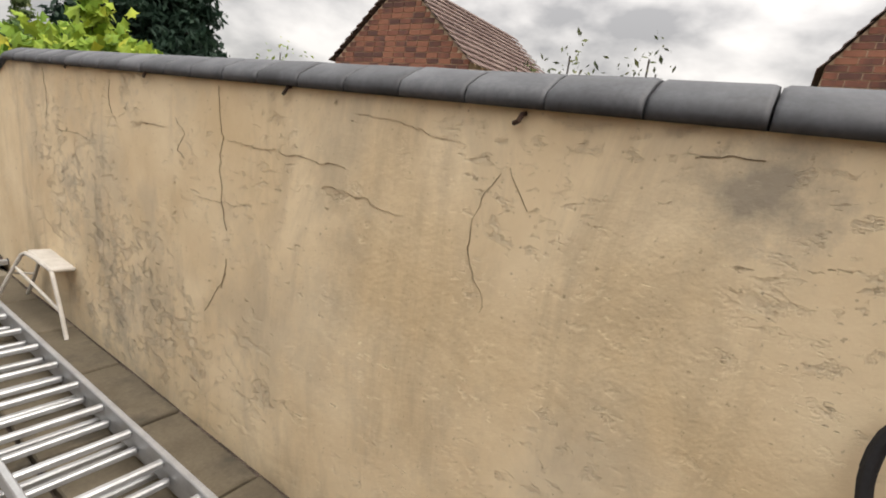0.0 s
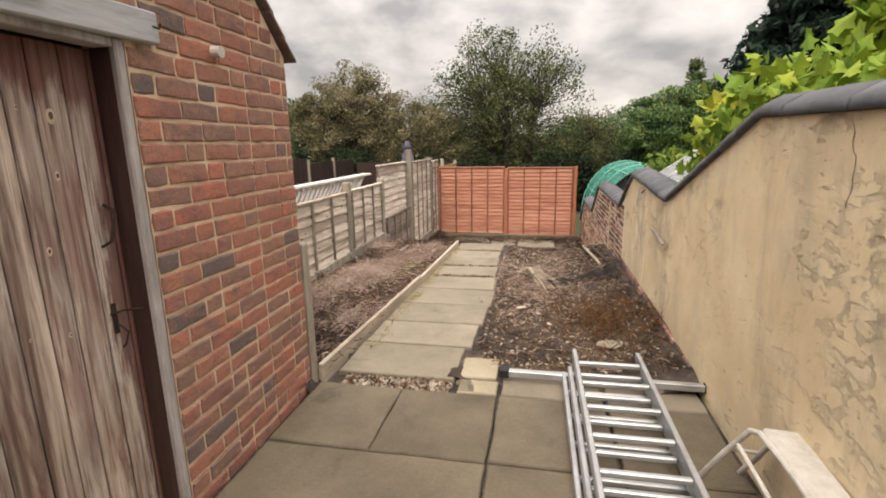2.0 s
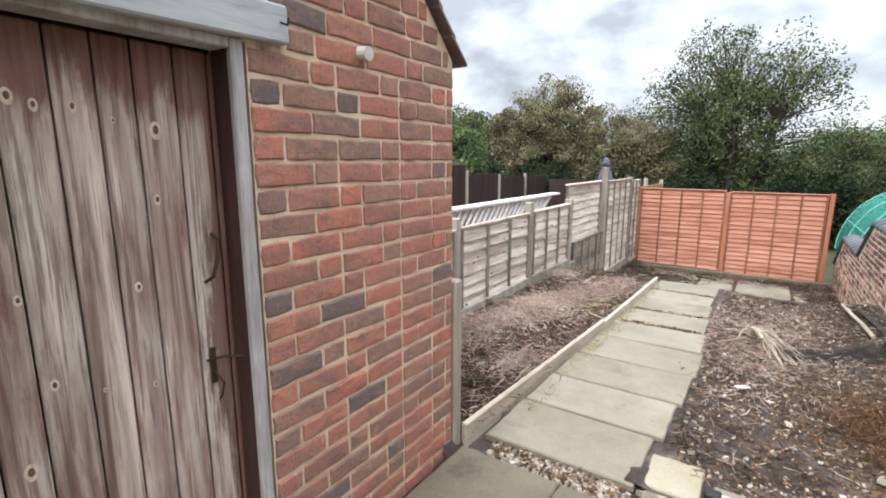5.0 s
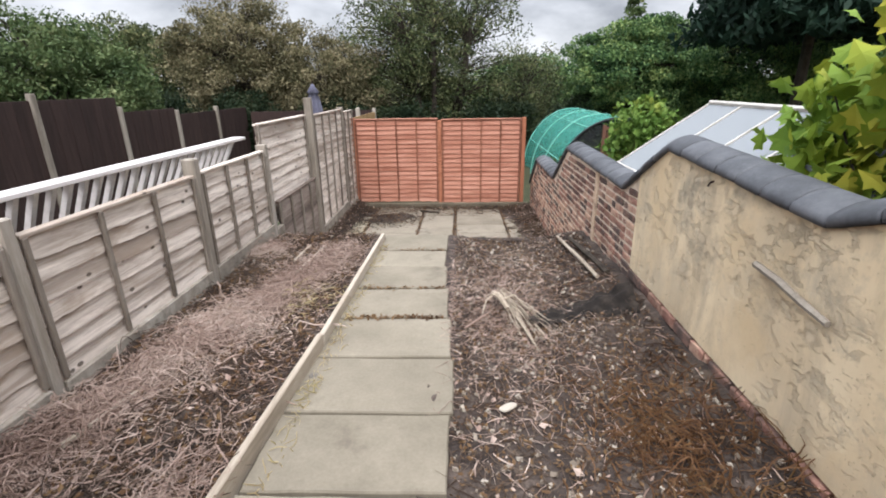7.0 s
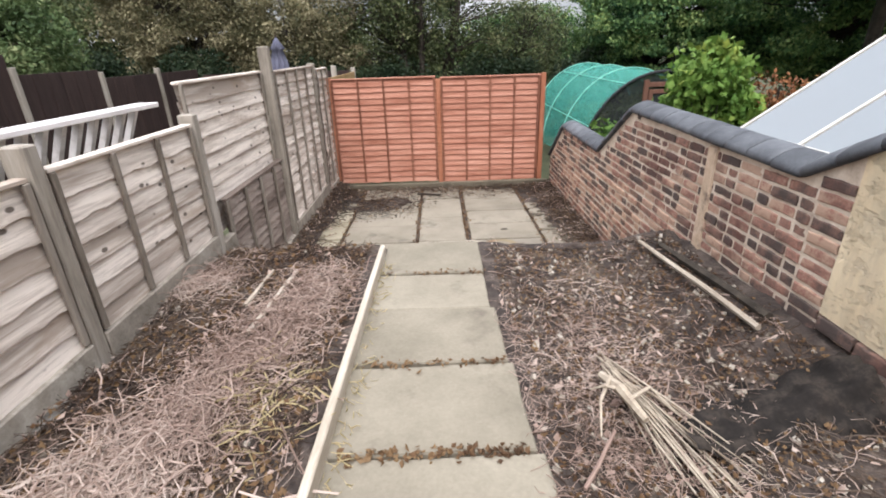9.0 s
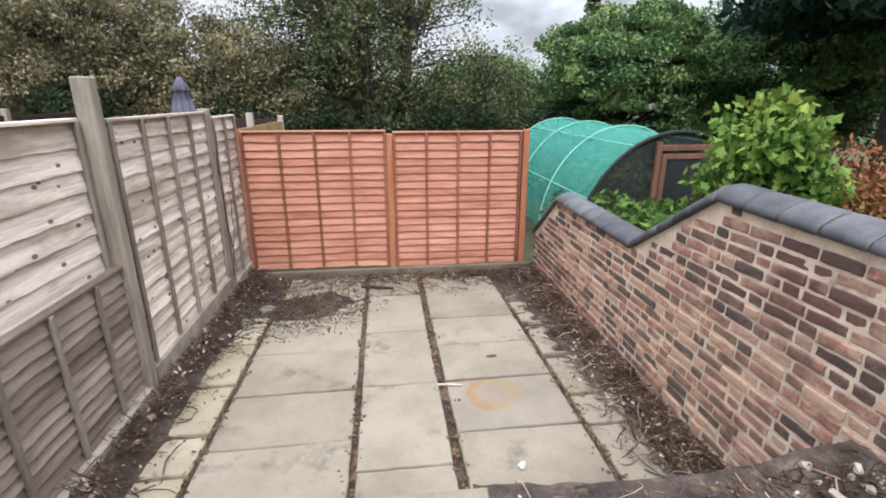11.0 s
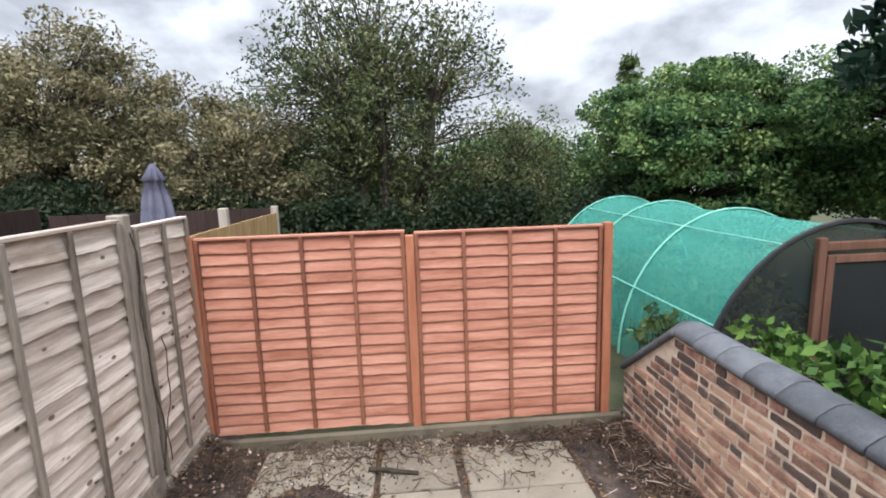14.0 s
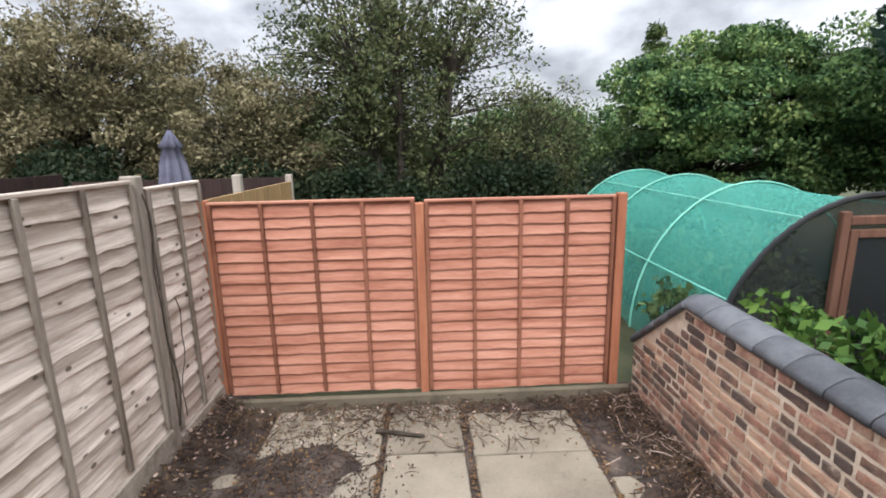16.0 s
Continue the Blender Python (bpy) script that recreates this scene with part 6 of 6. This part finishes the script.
def left_tuft(g):
    tx, ty = TUFTS[int(g.integers(0, len(TUFTS)))]
    return float(np.clip(g.normal(tx, 0.12), -2.42, -1.22)), float(np.clip(g.normal(ty, 0.16), 5.3, 10.02))


def left_near(g):
    return g.uniform(-2.42, -1.28), float(np.clip(g.normal(6.2, 0.9), 4.95, 9.8))


def right_area(g):
    return g.uniform(-0.28, 1.18), g.uniform(5.3, 10.02)


def right_clump(g):
    return float(np.clip(g.normal(0.15, 0.30), -0.3, 1.1)), float(np.clip(g.normal(8.0, 0.7), 5.8, 10.0))


def patio_right(g):
    return float(np.clip(1.28 - abs(g.normal(0, 0.22)), 0.4, 1.24)), g.uniform(10.4, 14.6)


def patio_left(g):
    return float(np.clip(-2.44 + abs(g.normal(0, 0.14)), -2.44, -1.3)), g.uniform(10.4, 14.6)


def patio_back(g):
    return g.uniform(-2.3, 1.0), float(np.clip(14.6 - abs(g.normal(0, 0.32)), 13.0, 14.6))


def patio_z(x, y):
    return patio_level(y) + 0.012 + 0.05 * max(0, abs(x + 0.6) - 1.3) + 0.7 * max(0, -2.22 - x)


strands("dry_stems", "mat of dry pinkish-brown cut stems", M["straw"], 11500, left_tuft, bed_left, 0.17, 0.0021, 61, 0.028, curl=0.3, flat=0.4)
strands("dry_stems", "thick broken stalks over the bed", M["straw"], 110, left_far, bed_left, 0.24, 0.0042, 86, 0.02)
flakes("leaf_litter", "pale papery leaves among the stems", M["straw"], 420, left_far, bed_left, 0.038, 87, 0.02)
flakes("leaf_litter", "pale papery scraps on the soil", M["straw"], 260, right_clump, bed_right, 0.040, 88, 0.012)
strands("dry_stems", "scattered dry stems over the bed", M["straw"], 1300, left_area, bed_left, 0.15, 0.0018, 62, 0.012)
strands("dry_stems", "broken pale stalks over the near bed", M["straw"], 800, left_near, bed_left, 0.12, 0.0038, 93, 0.014, curl=0.08)
strands("dry_stems", "broken pale stalks on the bare soil", M["straw"], 420, right_area, bed_right, 0.10, 0.0030, 94, 0.010, curl=0.1)
flakes("leaf_litter", "curled buff leaves on the bare soil", M["straw"], 700, right_area, bed_right, 0.022, 95, 0.010)
strands("twigs", "dark broken twigs over the bed", M["twig"], 7000, left_area, bed_left, 0.13, 0.0024, 63, 0.016)
strands("dry_stems", "pale dry grass stems on the soil", M["straw"], 1900, right_clump, bed_right, 0.15, 0.0014, 64, 0.018, curl=0.3)
strands("twigs", "dark roots and twigs over the soil", M["twig"], 3800, right_area, bed_right, 0.12, 0.0022, 65, 0.012)
flakes("leaf_litter", "dead brown leaves on the soil", M["dead_leaf"], 6500, right_area, bed_right, 0.024, 66)
flakes("leaf_litter", "dead brown leaves among the stems", M["dead_leaf"], 6000, left_area, bed_left, 0.032, 67)
pebbles("rubble", "small pale stones in the soil", M["stone"], 1300, right_area, bed_right, 0.024, 68)
pebbles("rubble", "small pale stones in the bed", M["stone"], 260, left_area, bed_left, 0.026, 69)
strands("dead_weeds", "rusty dead weeds near the wall", M["weed"], 800, lambda g: (float(np.clip(g.normal(0.80, 0.22), 0.2, 1.18)), float(np.clip(g.normal(6.4, 0.35), 5.4, 7.3))), bed_right, 0.14, 0.0026, 78, 0.05, flat=0.9)
strands("dead_weeds", "wilted yellow weeds among the stems", M["straw_yellow"], 170, lambda g: (float(np.clip(g.normal(-1.52, 0.13), -1.9, -1.2)), float(np.clip(g.normal(8.05, 0.18), 7.6, 8.5))), bed_left, 0.15, 0.003, 79, 0.02, flat=0.15)
strands("weeds", "low weeds along the path edge", M["straw_yellow"], 260, lambda g: (float(np.clip(g.normal(-1.09, 0.03), -1.14, -1.0)), g.uniform(5.4, 9.6)), lambda x, y: lerp(PATH_Z, y), 0.07, 0.002, 80, 0.01, flat=0.9)
flakes("leaf_litter", "dirt and leaves in the path joints", M["dead_leaf"], 380, lambda g: (g.uniform(-1.1, -0.36), g.choice([7.74, 8.34, 9.45, 7.74]) + g.normal(0, 0.02)), lambda x, y: lerp(PATH_Z, y) + 0.002, 0.028, 81, 0.004)
flakes("leaf_litter", "leaf dirt in the patio joints", M["dead_leaf"], 1500, lambda g: (float(g.choice([-0.985, -0.32, -1.955, 0.62])) + g.normal(0, 0.025), g.uniform(10.4, 14.5)), patio_z, 0.030, 82, 0.004)
# fan of pale canes
fan = random.Random(9)
for k in range(22):
    c_ = thing("cane", "thin pale dry cane in a loose bundle", "cane", None, "bundle of canes")
    bm = bmesh.new()
    spread_ = (k / 21 - 0.35)
    x0, y0 = 0.13 + fan.uniform(-0.03, 0.03), 8.36 + fan.uniform(-0.14, 0.06)
    x1, y1 = 0.30 + 0.34 * spread_ + fan.uniform(-0.05, 0.05), 7.42 + 0.30 * abs(spread_) + fan.uniform(-0.12, 0.2)
    xm, ym = x0 + (x1 - x0) * 0.5 + fan.uniform(-0.015, 0.02), (y0 + y1) / 2 + fan.uniform(-0.04, 0.04)
    lift = 0.03 + 0.05 * fan.random()
    wd = fan.uniform(0.0022, 0.0058)
    tube(bm, [(x0, y0, bed_right(x0, y0) + lift), (xm, ym, bed_right(xm, ym) + lift + 0.01), (x1, y1, bed_right(x1, y1) + 0.012)], 0.004, 5, [wd, wd * 1.1, wd * 0.5])
    part("shaft", bm, M["cane"], c_)
root = thing("root", "broken pale root that sticks up beside the canes", "root")
bm = bmesh.new()
tube(bm, [(0.05, 8.16, -0.03), (0.09, 8.02, 0.0), (0.14, 7.86, -0.03)], 0.02, 7, [0.018, 0.026, 0.016])
part("stub", bm, M["cane"], root)
for pts in ([(0.09, 8.03, -0.01), (0.02, 8.02, 0.02), (-0.03, 8.06, -0.03)], [(0.07, 8.1, 0.0), (-0.02, 7.95, 0.0), (-0.06, 7.8, -0.05)], [(0.1, 7.95, 0.0), (0.2, 7.99, 0.03), (0.29, 7.93, -0.05)]):
    bm = bmesh.new()
    tube(bm, pts, 0.008, 6, [0.010, 0.007, 0.003])
    part("side_root", bm, M["cane"], root)

strands("twigs", "dead twigs along the foot of the brick wall", M["twig"], 1500, patio_right, patio_z, 0.15, 0.0035, 70, 0.02)
flakes("leaf_litter", "dead leaves along the foot of the brick wall", M["dead_leaf"], 2600, patio_right, patio_z, 0.026, 71)
strands("twigs", "dead twigs along the side fence", M["twig"], 520, patio_left, patio_z, 0.18, 0.0035, 72, 0.025)
flakes("leaf_litter", "pale dry leaf scraps by the brick wall", M["straw"], 420, patio_right, patio_z, 0.034, 89, 0.02)
flakes("leaf_litter", "pale dry leaf scraps by the side fence", M["straw"], 260, patio_left, patio_z, 0.036, 90, 0.02)
flakes("leaf_litter", "pale dry leaf scraps by the end fence", M["straw"], 240, patio_back, patio_z, 0.030, 91, 0.015)
strands("dry_stems", "pale dry stems along the brick wall", M["straw"], 200, patio_right, patio_z, 0.18, 0.003, 92, 0.02)
flakes("leaf_litter", "dead leaves along the side fence", M["dead_leaf"], 900, patio_left, patio_z, 0.026, 73)
flakes("leaf_litter", "dead leaves along the end fence", M["dead_leaf"], 1500, patio_back, patio_z, 0.022, 74)
strands("twigs", "dead twigs along the end fence", M["twig"], 600, patio_back, patio_z, 0.16, 0.0035, 75, 0.02)
pebbles("rubble", "gritty rubble in the gap before the path", M["stone"], 420, lambda g: (g.uniform(-1.12, -0.38), g.uniform(4.86, 5.01)), lambda x, y: -0.035, 0.026, 76)
flakes("leaf_litter", "dead leaves in the gap before the path", M["dead_leaf"], 260, lambda g: (g.uniform(-1.12, -0.38), g.uniform(4.86, 5.01)), lambda x, y: -0.03, 0.03, 77)

def mound(g):
    return float(np.clip(g.normal(-1.62, 0.34), -2.4, -0.75)), float(np.clip(g.normal(13.6, 0.30), 12.8, 14.5))


def mound_z(x, y):
    return max(patio_level(y) + 0.018, patio_level(y) - 0.02 + 0.075 * math.exp(-((x + 1.65) ** 2 / 0.22 + (y - 13.65) ** 2 / 0.16)))


M["crumb"] = material("crumbled_earth", [(0.02, 0.015, 0.012), (0.045, 0.034, 0.028), (0.09, 0.07, 0.056)], scale=12, fine=90, rough=1.0, island=0.5)
pebbles("soil_crumbs", "dark crumbs of earth spilt over the patio slabs", M["crumb"], 2200, mound, mound_z, 0.012, 83, "soil")
flakes("leaf_litter", "dead leaves over the spilt earth", M["dead_leaf"], 420, mound, mound_z, 0.028, 84)
strands("twigs", "dead twigs over the spilt earth", M["twig"], 160, mound, mound_z, 0.16, 0.0032, 85, 0.02)
# loose sticks and boards
for label, mat, pts, r in (
    ("pale stick that lies among the dry stems", "board", [(-2.10, 6.25, 0.045), (-2.02, 6.72, 0.03)], 0.016),
    ("pale stick that lies among the dry stems", "board", [(-1.76, 8.62, -0.03), (-1.72, 9.48, -0.06)], 0.018),
    ("pale stick that lies among the dry stems", "board", [(-1.90, 8.95, -0.04), (-1.90, 9.50, -0.06)], 0.014),
    ("thin pale timber that lies along the wall", "board", [(1.00, 8.50, -0.03), (0.905, 9.85, -0.075)], 0.018),
    ("dark timber that lies along the wall", "bark", [(1.12, 8.60, -0.03), (1.03, 9.75, -0.07)], 0.028),
    ("thin dry cane on the bare soil", "straw", [(-0.20, 7.55, -0.035), (0.0, 7.82, -0.04)], 0.008),
    ("grey timber stub that sticks out of the rendered wall", "grey_post", [(1.225, 6.75, 0.762), (1.19, 6.20, 0.722)], 0.018),
    ("short stick on the patio slabs", "board", [(-0.36, 11.90, -0.86), (-0.16, 11.87, -0.86)], 0.009),
    ("brown stick on the soil by the end fence", "bark", [(-1.05, 14.15, -0.885), (-0.66, 14.05, -0.885)], 0.020),
):
    s = thing("stick", label, "stick")
    bm = bmesh.new()
    a_, b_ = Vector(pts[0]), Vector(pts[1])
    tube(bm, [a_, a_.lerp(b_, 0.35) + Vector((0.006, 0, 0.004)), a_.lerp(b_, 0.7), b_], r, 6, [r, r * 1.05, r * 0.95, r * 0.8])
    part("shaft", bm, M[mat], s)

# black plastic sheet half buried in the right bed
sheet_ob = sheet("plastic_sheet", 0.30, 1.12, 7.74, 8.14, 0.02, lambda x, y: bed_right(x, y) + 0.035 + 0.085 * abs(noise.noise((x * 5, y * 8, 2))) + 0.03 * noise.noise((x * 17, y * 17, 5)) + 0.16 * max(0, x - 0.80) - 0.5 * max(0, abs(y - 7.83 - 0.24 * (x - 0.30)) - 0.075), M["old_plastic"])
tagged(sheet_ob, "torn black plastic sheet half buried in the soil", "plastic sheet")

# loose stones and a scrap of paper
def rock(label, x, y, z, sx, sy, sz, turn, mat, seed, name="stone", category="stone"):
    g_ = random.Random(seed)
    bm = bmesh.new()
    bmesh.ops.create_icosphere(bm, subdivisions=2, radius=1.0)
    for v in bm.verts:
        k = 1 + 0.22 * noise.noise(v.co * 1.3 + Vector((seed, 0, 0))) + g_.uniform(-0.04, 0.04) * (9 if name == "paper" else 1)
        v.co = Vector((v.co.x * sx * k, v.co.y * sy * k, max(-0.6, min(0.75, v.co.z)) * sz * k))
    ob = part(name, bm, mat)
    ob.matrix_world = pose(x, y, z, 0, 0, turn)
    return tagged(ob, label, category)


rock("flat pale stone beside the path", 0.03, 6.70, -0.055, 0.06, 0.028, 0.011, 35, M["stone"], 3)
rock("flat buff stone in the dark soil", 0.78, 5.85, -0.03, 0.13, 0.08, 0.016, 10, M["slab"], 4)
rock("small round stone by the edging board", -1.12, 6.95, -0.045, 0.03, 0.03, 0.03, 0, M["slate"], 5)
rock("grey stone by the edging board", -1.12, 6.66, -0.045, 0.035, 0.03, 0.02, 0, M["slate"], 6)
rock("pale slate along the fence foot", -2.41, 8.03, -0.05, 0.05, 0.13, 0.02, 8, M["slate"], 7)
rock("pale slate along the fence foot", -2.38, 7.45, -0.03, 0.04, 0.10, 0.02, -6, M["slate"], 8)
rock("broken buff stone beside the dug earth", -2.05, 13.62, -0.885, 0.10, 0.08, 0.018, 20, M["patio_slab"], 9)
rock("broken buff stone beside the dug earth", -1.72, 13.95, -0.885, 0.07, 0.045, 0.016, 50, M["patio_slab"], 10)
rock("crumpled scrap of white paper on the slabs", 0.06, 10.93, -0.832, 0.028, 0.022, 0.016, 20, M["white_paint"], 11, "paper", "litter")
rock("small brown lump on a patio slab", 0.17, 12.29, -0.865, 0.05, 0.02, 0.012, 5, M["bark"], 12)

# bent dry canes heaped by the side fence
for k in range(7):
    c_ = thing("cane", "bent dry cane on the earth by the fence", "cane", None, "canes by the fence")
    bm = bmesh.new()
    x0, y0 = -2.28 + 0.05 * k, 12.75 + 0.09 * k
    ang = 0.5 + 0.35 * k
    tube(bm, [(x0, y0, -0.85), (x0 + 0.3 * math.cos(ang), y0 + 0.3 * math.sin(ang), -0.79 + 0.02 * k), (x0 + 0.55 * math.cos(ang - 0.4), y0 + 0.55 * math.sin(ang - 0.4), -0.85)], 0.004, 5)
    part("shaft", bm, M["bark"], c_)

# dead climber on the corner post
climber = thing("dead_climber", "thin dead climber stem that hangs down the corner post", "vine")
bm = bmesh.new()
tube(bm, [(LX + 0.075 + 0.012 * math.sin(k * 1.3), 13.80 + 0.03 * math.sin(k * 0.8) + 0.006 * k, 1.12 - 0.13 * k) for k in range(14)], 0.006, 5)
part("stem", bm, M["bark"], climber)
bm = bmesh.new()
tube(bm, [(LX + 0.07 + 0.01 * math.sin(k * 1.7), 14.02 + 0.05 * math.sin(k * 0.6) - 0.004 * k, 0.35 - 0.10 * k) for k in range(10)], 0.004, 5)
part("side_stem", bm, M["bark"], climber)

# ---- paving ----
yard = thing("yard_paving", "square concrete slabs of the yard", "paving", kind="structure")
cells = []
xs = [-1.27, -0.685, -0.055, 0.60, 1.185]
for j, y0 in enumerate([-3.90 + 0.672 * k for k in range(13)]):
    for i in range(4):
        if y0 < 3.9 and i < 2:
            if i == 0:
                cells.append((xs[0] if y0 > 1.85 else -1.90, xs[2], y0 + 0.02, y0 + 0.692))
            continue
        cells.append((xs[i] - (0.006 if i == 1 else 0), xs[i + 1] + (0.006 if i == 0 else 0), y0 + 0.02, y0 + 0.692))
for j in range(12):
    for i in range(4):
        cells.append((-1.91 - 0.62 * (i + 1), -1.91 - 0.62 * i, -3.97 + 0.53 * j, -3.97 + 0.53 * (j + 1)))
# yard slabs take the darker tone that has the wall's shade in it
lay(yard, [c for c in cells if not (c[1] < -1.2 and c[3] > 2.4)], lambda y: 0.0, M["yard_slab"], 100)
garden_path = thing("path_paving", "wide concrete slabs of the garden path", "paving", kind="structure")
joints = [5.02, 5.56, 6.06, 6.60, 7.17, 7.74, 8.34, 8.93, 9.45, 10.09]
rights = [-0.36, -0.31, -0.28, -0.26, -0.285, -0.32, -0.345, -0.37, -0.36]
cells = [(-1.215 + 0.0105 * j, rights[j], joints[j], joints[j + 1]) for j in range(9)]
lay(garden_path, cells, lambda y: lerp(PATH_Z, y), M["slab"], 200)
cells = [(-0.375, -0.06, 4.865, 5.06, -1), (-0.35, -0.075, 5.075, 5.40), (-0.045, 0.60, 4.865, 5.28), (0.61, 1.2, 4.865, 5.22)]
lay(garden_path, cells[:2], lambda y: -0.008, M["buff_slab"], 240)
lay(garden_path, cells[2:], lambda y: -0.01, M["patio_slab"], 242)
patio = thing("patio_paving", "worn pale slabs of the sunken patio", "paving", kind="structure")
cells = []
for y0, y1 in ((10.12, 10.68), (10.68, 11.32), (11.32, 11.93), (11.93, 12.58), (12.58, 13.20), (13.20, 13.86), (13.86, 14.55)):
    cells.append((-1.95, -0.995, y0, y1))
for y0, y1 in ((10.12, 11.02), (11.02, 11.95), (11.95, 12.90), (12.90, 13.86), (13.86, 14.58)):
    cells.append((-0.968, -0.345, y0, y1))
for y0, y1 in ((10.12, 10.70), (10.70, 11.32), (11.96, 12.57), (12.57, 13.16), (13.16, 13.80), (13.80, 14.40)):
    cells.append((-0.295, 0.61, y0, y1))
cells += [(0.63, 1.04, 10.66, 11.27, 1), (0.63, 1.06, 11.29, 11.64, 1), (0.63, 1.00, 11.66, 12.20, 1), (0.63, 0.92, 12.28, 12.85, 1), (0.63, 0.90, 12.95, 13.5, 1)]
buff = [(-2.40, -1.97, 10.62, 11.10, -1), (-2.42, -1.97, 11.12, 11.48, -1), (-2.42, -1.97, 11.50, 12.08, -1), (-2.40, -1.97, 12.11, 12.78, -1), (-2.34, -1.97, 12.82, 13.40, -1)]
rusty = (-0.295, 0.61, 11.32, 11.96)
lay(patio, cells, lambda y: patio_level(y) + 0.015, M["patio_slab"], 300)
lay(patio, buff, lambda y: patio_level(y) + 0.02, M["buff_slab"], 370)
lay(patio, [rusty], lambda y: patio_level(y) + 0.015, M["rust_slab"], 390)

# ---- bricks of the shed front ----
H, J = 0.0865, 0.0115
for r_ in range(37):
    z0 = -0.045 + r_ * H
    z1 = z0 + H - J
    if z1 > DOOR_TOP + 0.11 or z0 > DOOR_TOP + 0.05:
        half = (APEX - z1) / (APEX - EAVE) * (SY1 - APEX_Y)
        if half < 0.12:
            continue
        spans = [(max(SY0, APEX_Y - half), min(SY1, APEX_Y + half))]
    elif z1 > DOOR_TOP + 0.004:
        spans = [(SY0, 2.725), (3.805, SY1)]
    else:
        spans = [(SY0, DOOR0 - 0.006), (DOOR1 + 0.006, SY1)]
    for si, (a_, b_) in enumerate(spans):
        if b_ - a_ < 0.5:
            pat, off = ("sh", 0.0) if r_ % 2 else ("hs", 0.0)
        else:
            pat, off = (("ss", 0.0), ("hs", 0.0), ("sh", 0.0), ("hss", 0.0))[r_ % 4]
        for y0, y1 in course(a_, b_, off, 0.228, 0.108, J, pat):
            m_ = pose(-0.030 + random.uniform(-0.003, 0.003), (y0 + y1) / 2, (z0 + z1) / 2, random.uniform(-0.4, 0.4), 0, random.uniform(-0.4, 0.4))
            piece("brick", brick_piece("red", y1 - y0, H - J, M["brick"]), shed_front, m_)

# ---- bricks of the garden wall ----
count = 0
rest_v, rest_f = [], []
rr = random.Random(5)


def add_brick(kind, length, height, mat, m):
    """Adds one worn brick to the joined brickwork."""
    me = brick_piece(kind, length, height, mat)
    b0 = len(rest_v)
    rest_v.extend(m @ v.co for v in me.vertices)
    rest_f.extend(tuple(b0 + i for i in f.vertices) for f in me.polygons)


for r_ in range(25):
    z0 = -1.0035 + r_ * 0.0735
    z1 = z0 + 0.058
    ya, yb = 8.465, 14.66
    for y0, y1 in course(ya, yb, 0.12 * (r_ % 2), 0.208, 0.101, 0.016, ("sh", "hs", "ss", "hsh")[r_ % 4]):
        if max(z1, z0) > min(lerp(WALL_TOP, y0), lerp(WALL_TOP, y1)) + 0.004:
            continue
        low = lerp([(8.4, -0.12), (10.2, -0.3), (10.24, -0.96), (15, -0.96)], (y0 + y1) / 2)
        if z1 < low:
            continue
        x = wall_face((y0 + y1) / 2) + 0.030 + rr.uniform(-0.008, 0.005)
        m_ = pose(x, (y0 + y1) / 2, (z0 + z1) / 2, rr.uniform(-0.8, 0.8), 0, rr.uniform(-1.0, 1.0))
        if y0 > 10.7 and count < 300:
            piece("brick", brick_piece("old", y1 - y0, 0.058, M["old_brick"]), wall, m_)
            count += 1
        else:
            add_brick("old", y1 - y0, 0.058, M["old_brick"], m_)
# brick plinth under the render beside the bed
for r_ in range(1):
    for y0, y1 in course(5.3, 8.44, 0.12 * r_, 0.226, 0.108, 0.015, "ss"):
        zc = lerp([(5.3, -0.02), (8.44, 0.0)], y0) - 0.02 - 0.088 * r_ + 0.06
        add_brick("plinth", y1 - y0, 0.074, M["old_brick"], pose(wall_face(y0) + 0.010, (y0 + y1) / 2, zc, rr.uniform(-0.8, 0.8), 0, rr.uniform(-1, 1)))
M["old_brick_rest"] = material("old_garden_brick_rest", [(0.085, 0.064, 0.056), (0.145, 0.096, 0.078), (0.225, 0.132, 0.102), (0.33, 0.172, 0.130), (0.46, 0.31, 0.225)],
                               scale=9, fine=80, rough=0.92, bump=0.6, depth=0.008, island=0.6, stain=(0.125, 0.062, 0.05), stain_scale=1.2, stain_at=0.53)
tagged(raw("brickwork", rest_v, rest_f, M["old_brick_rest"], wall, "old weathered brickwork"), kind="stuff")
part("pilaster", boxed(wall_face(9.9) - 0.012, wall_face(9.9) + 0.05, 9.62, 9.74, -0.3, 0.70, 0.01), M["mortar"], wall, "vertical mortar-smeared joint in the wall")
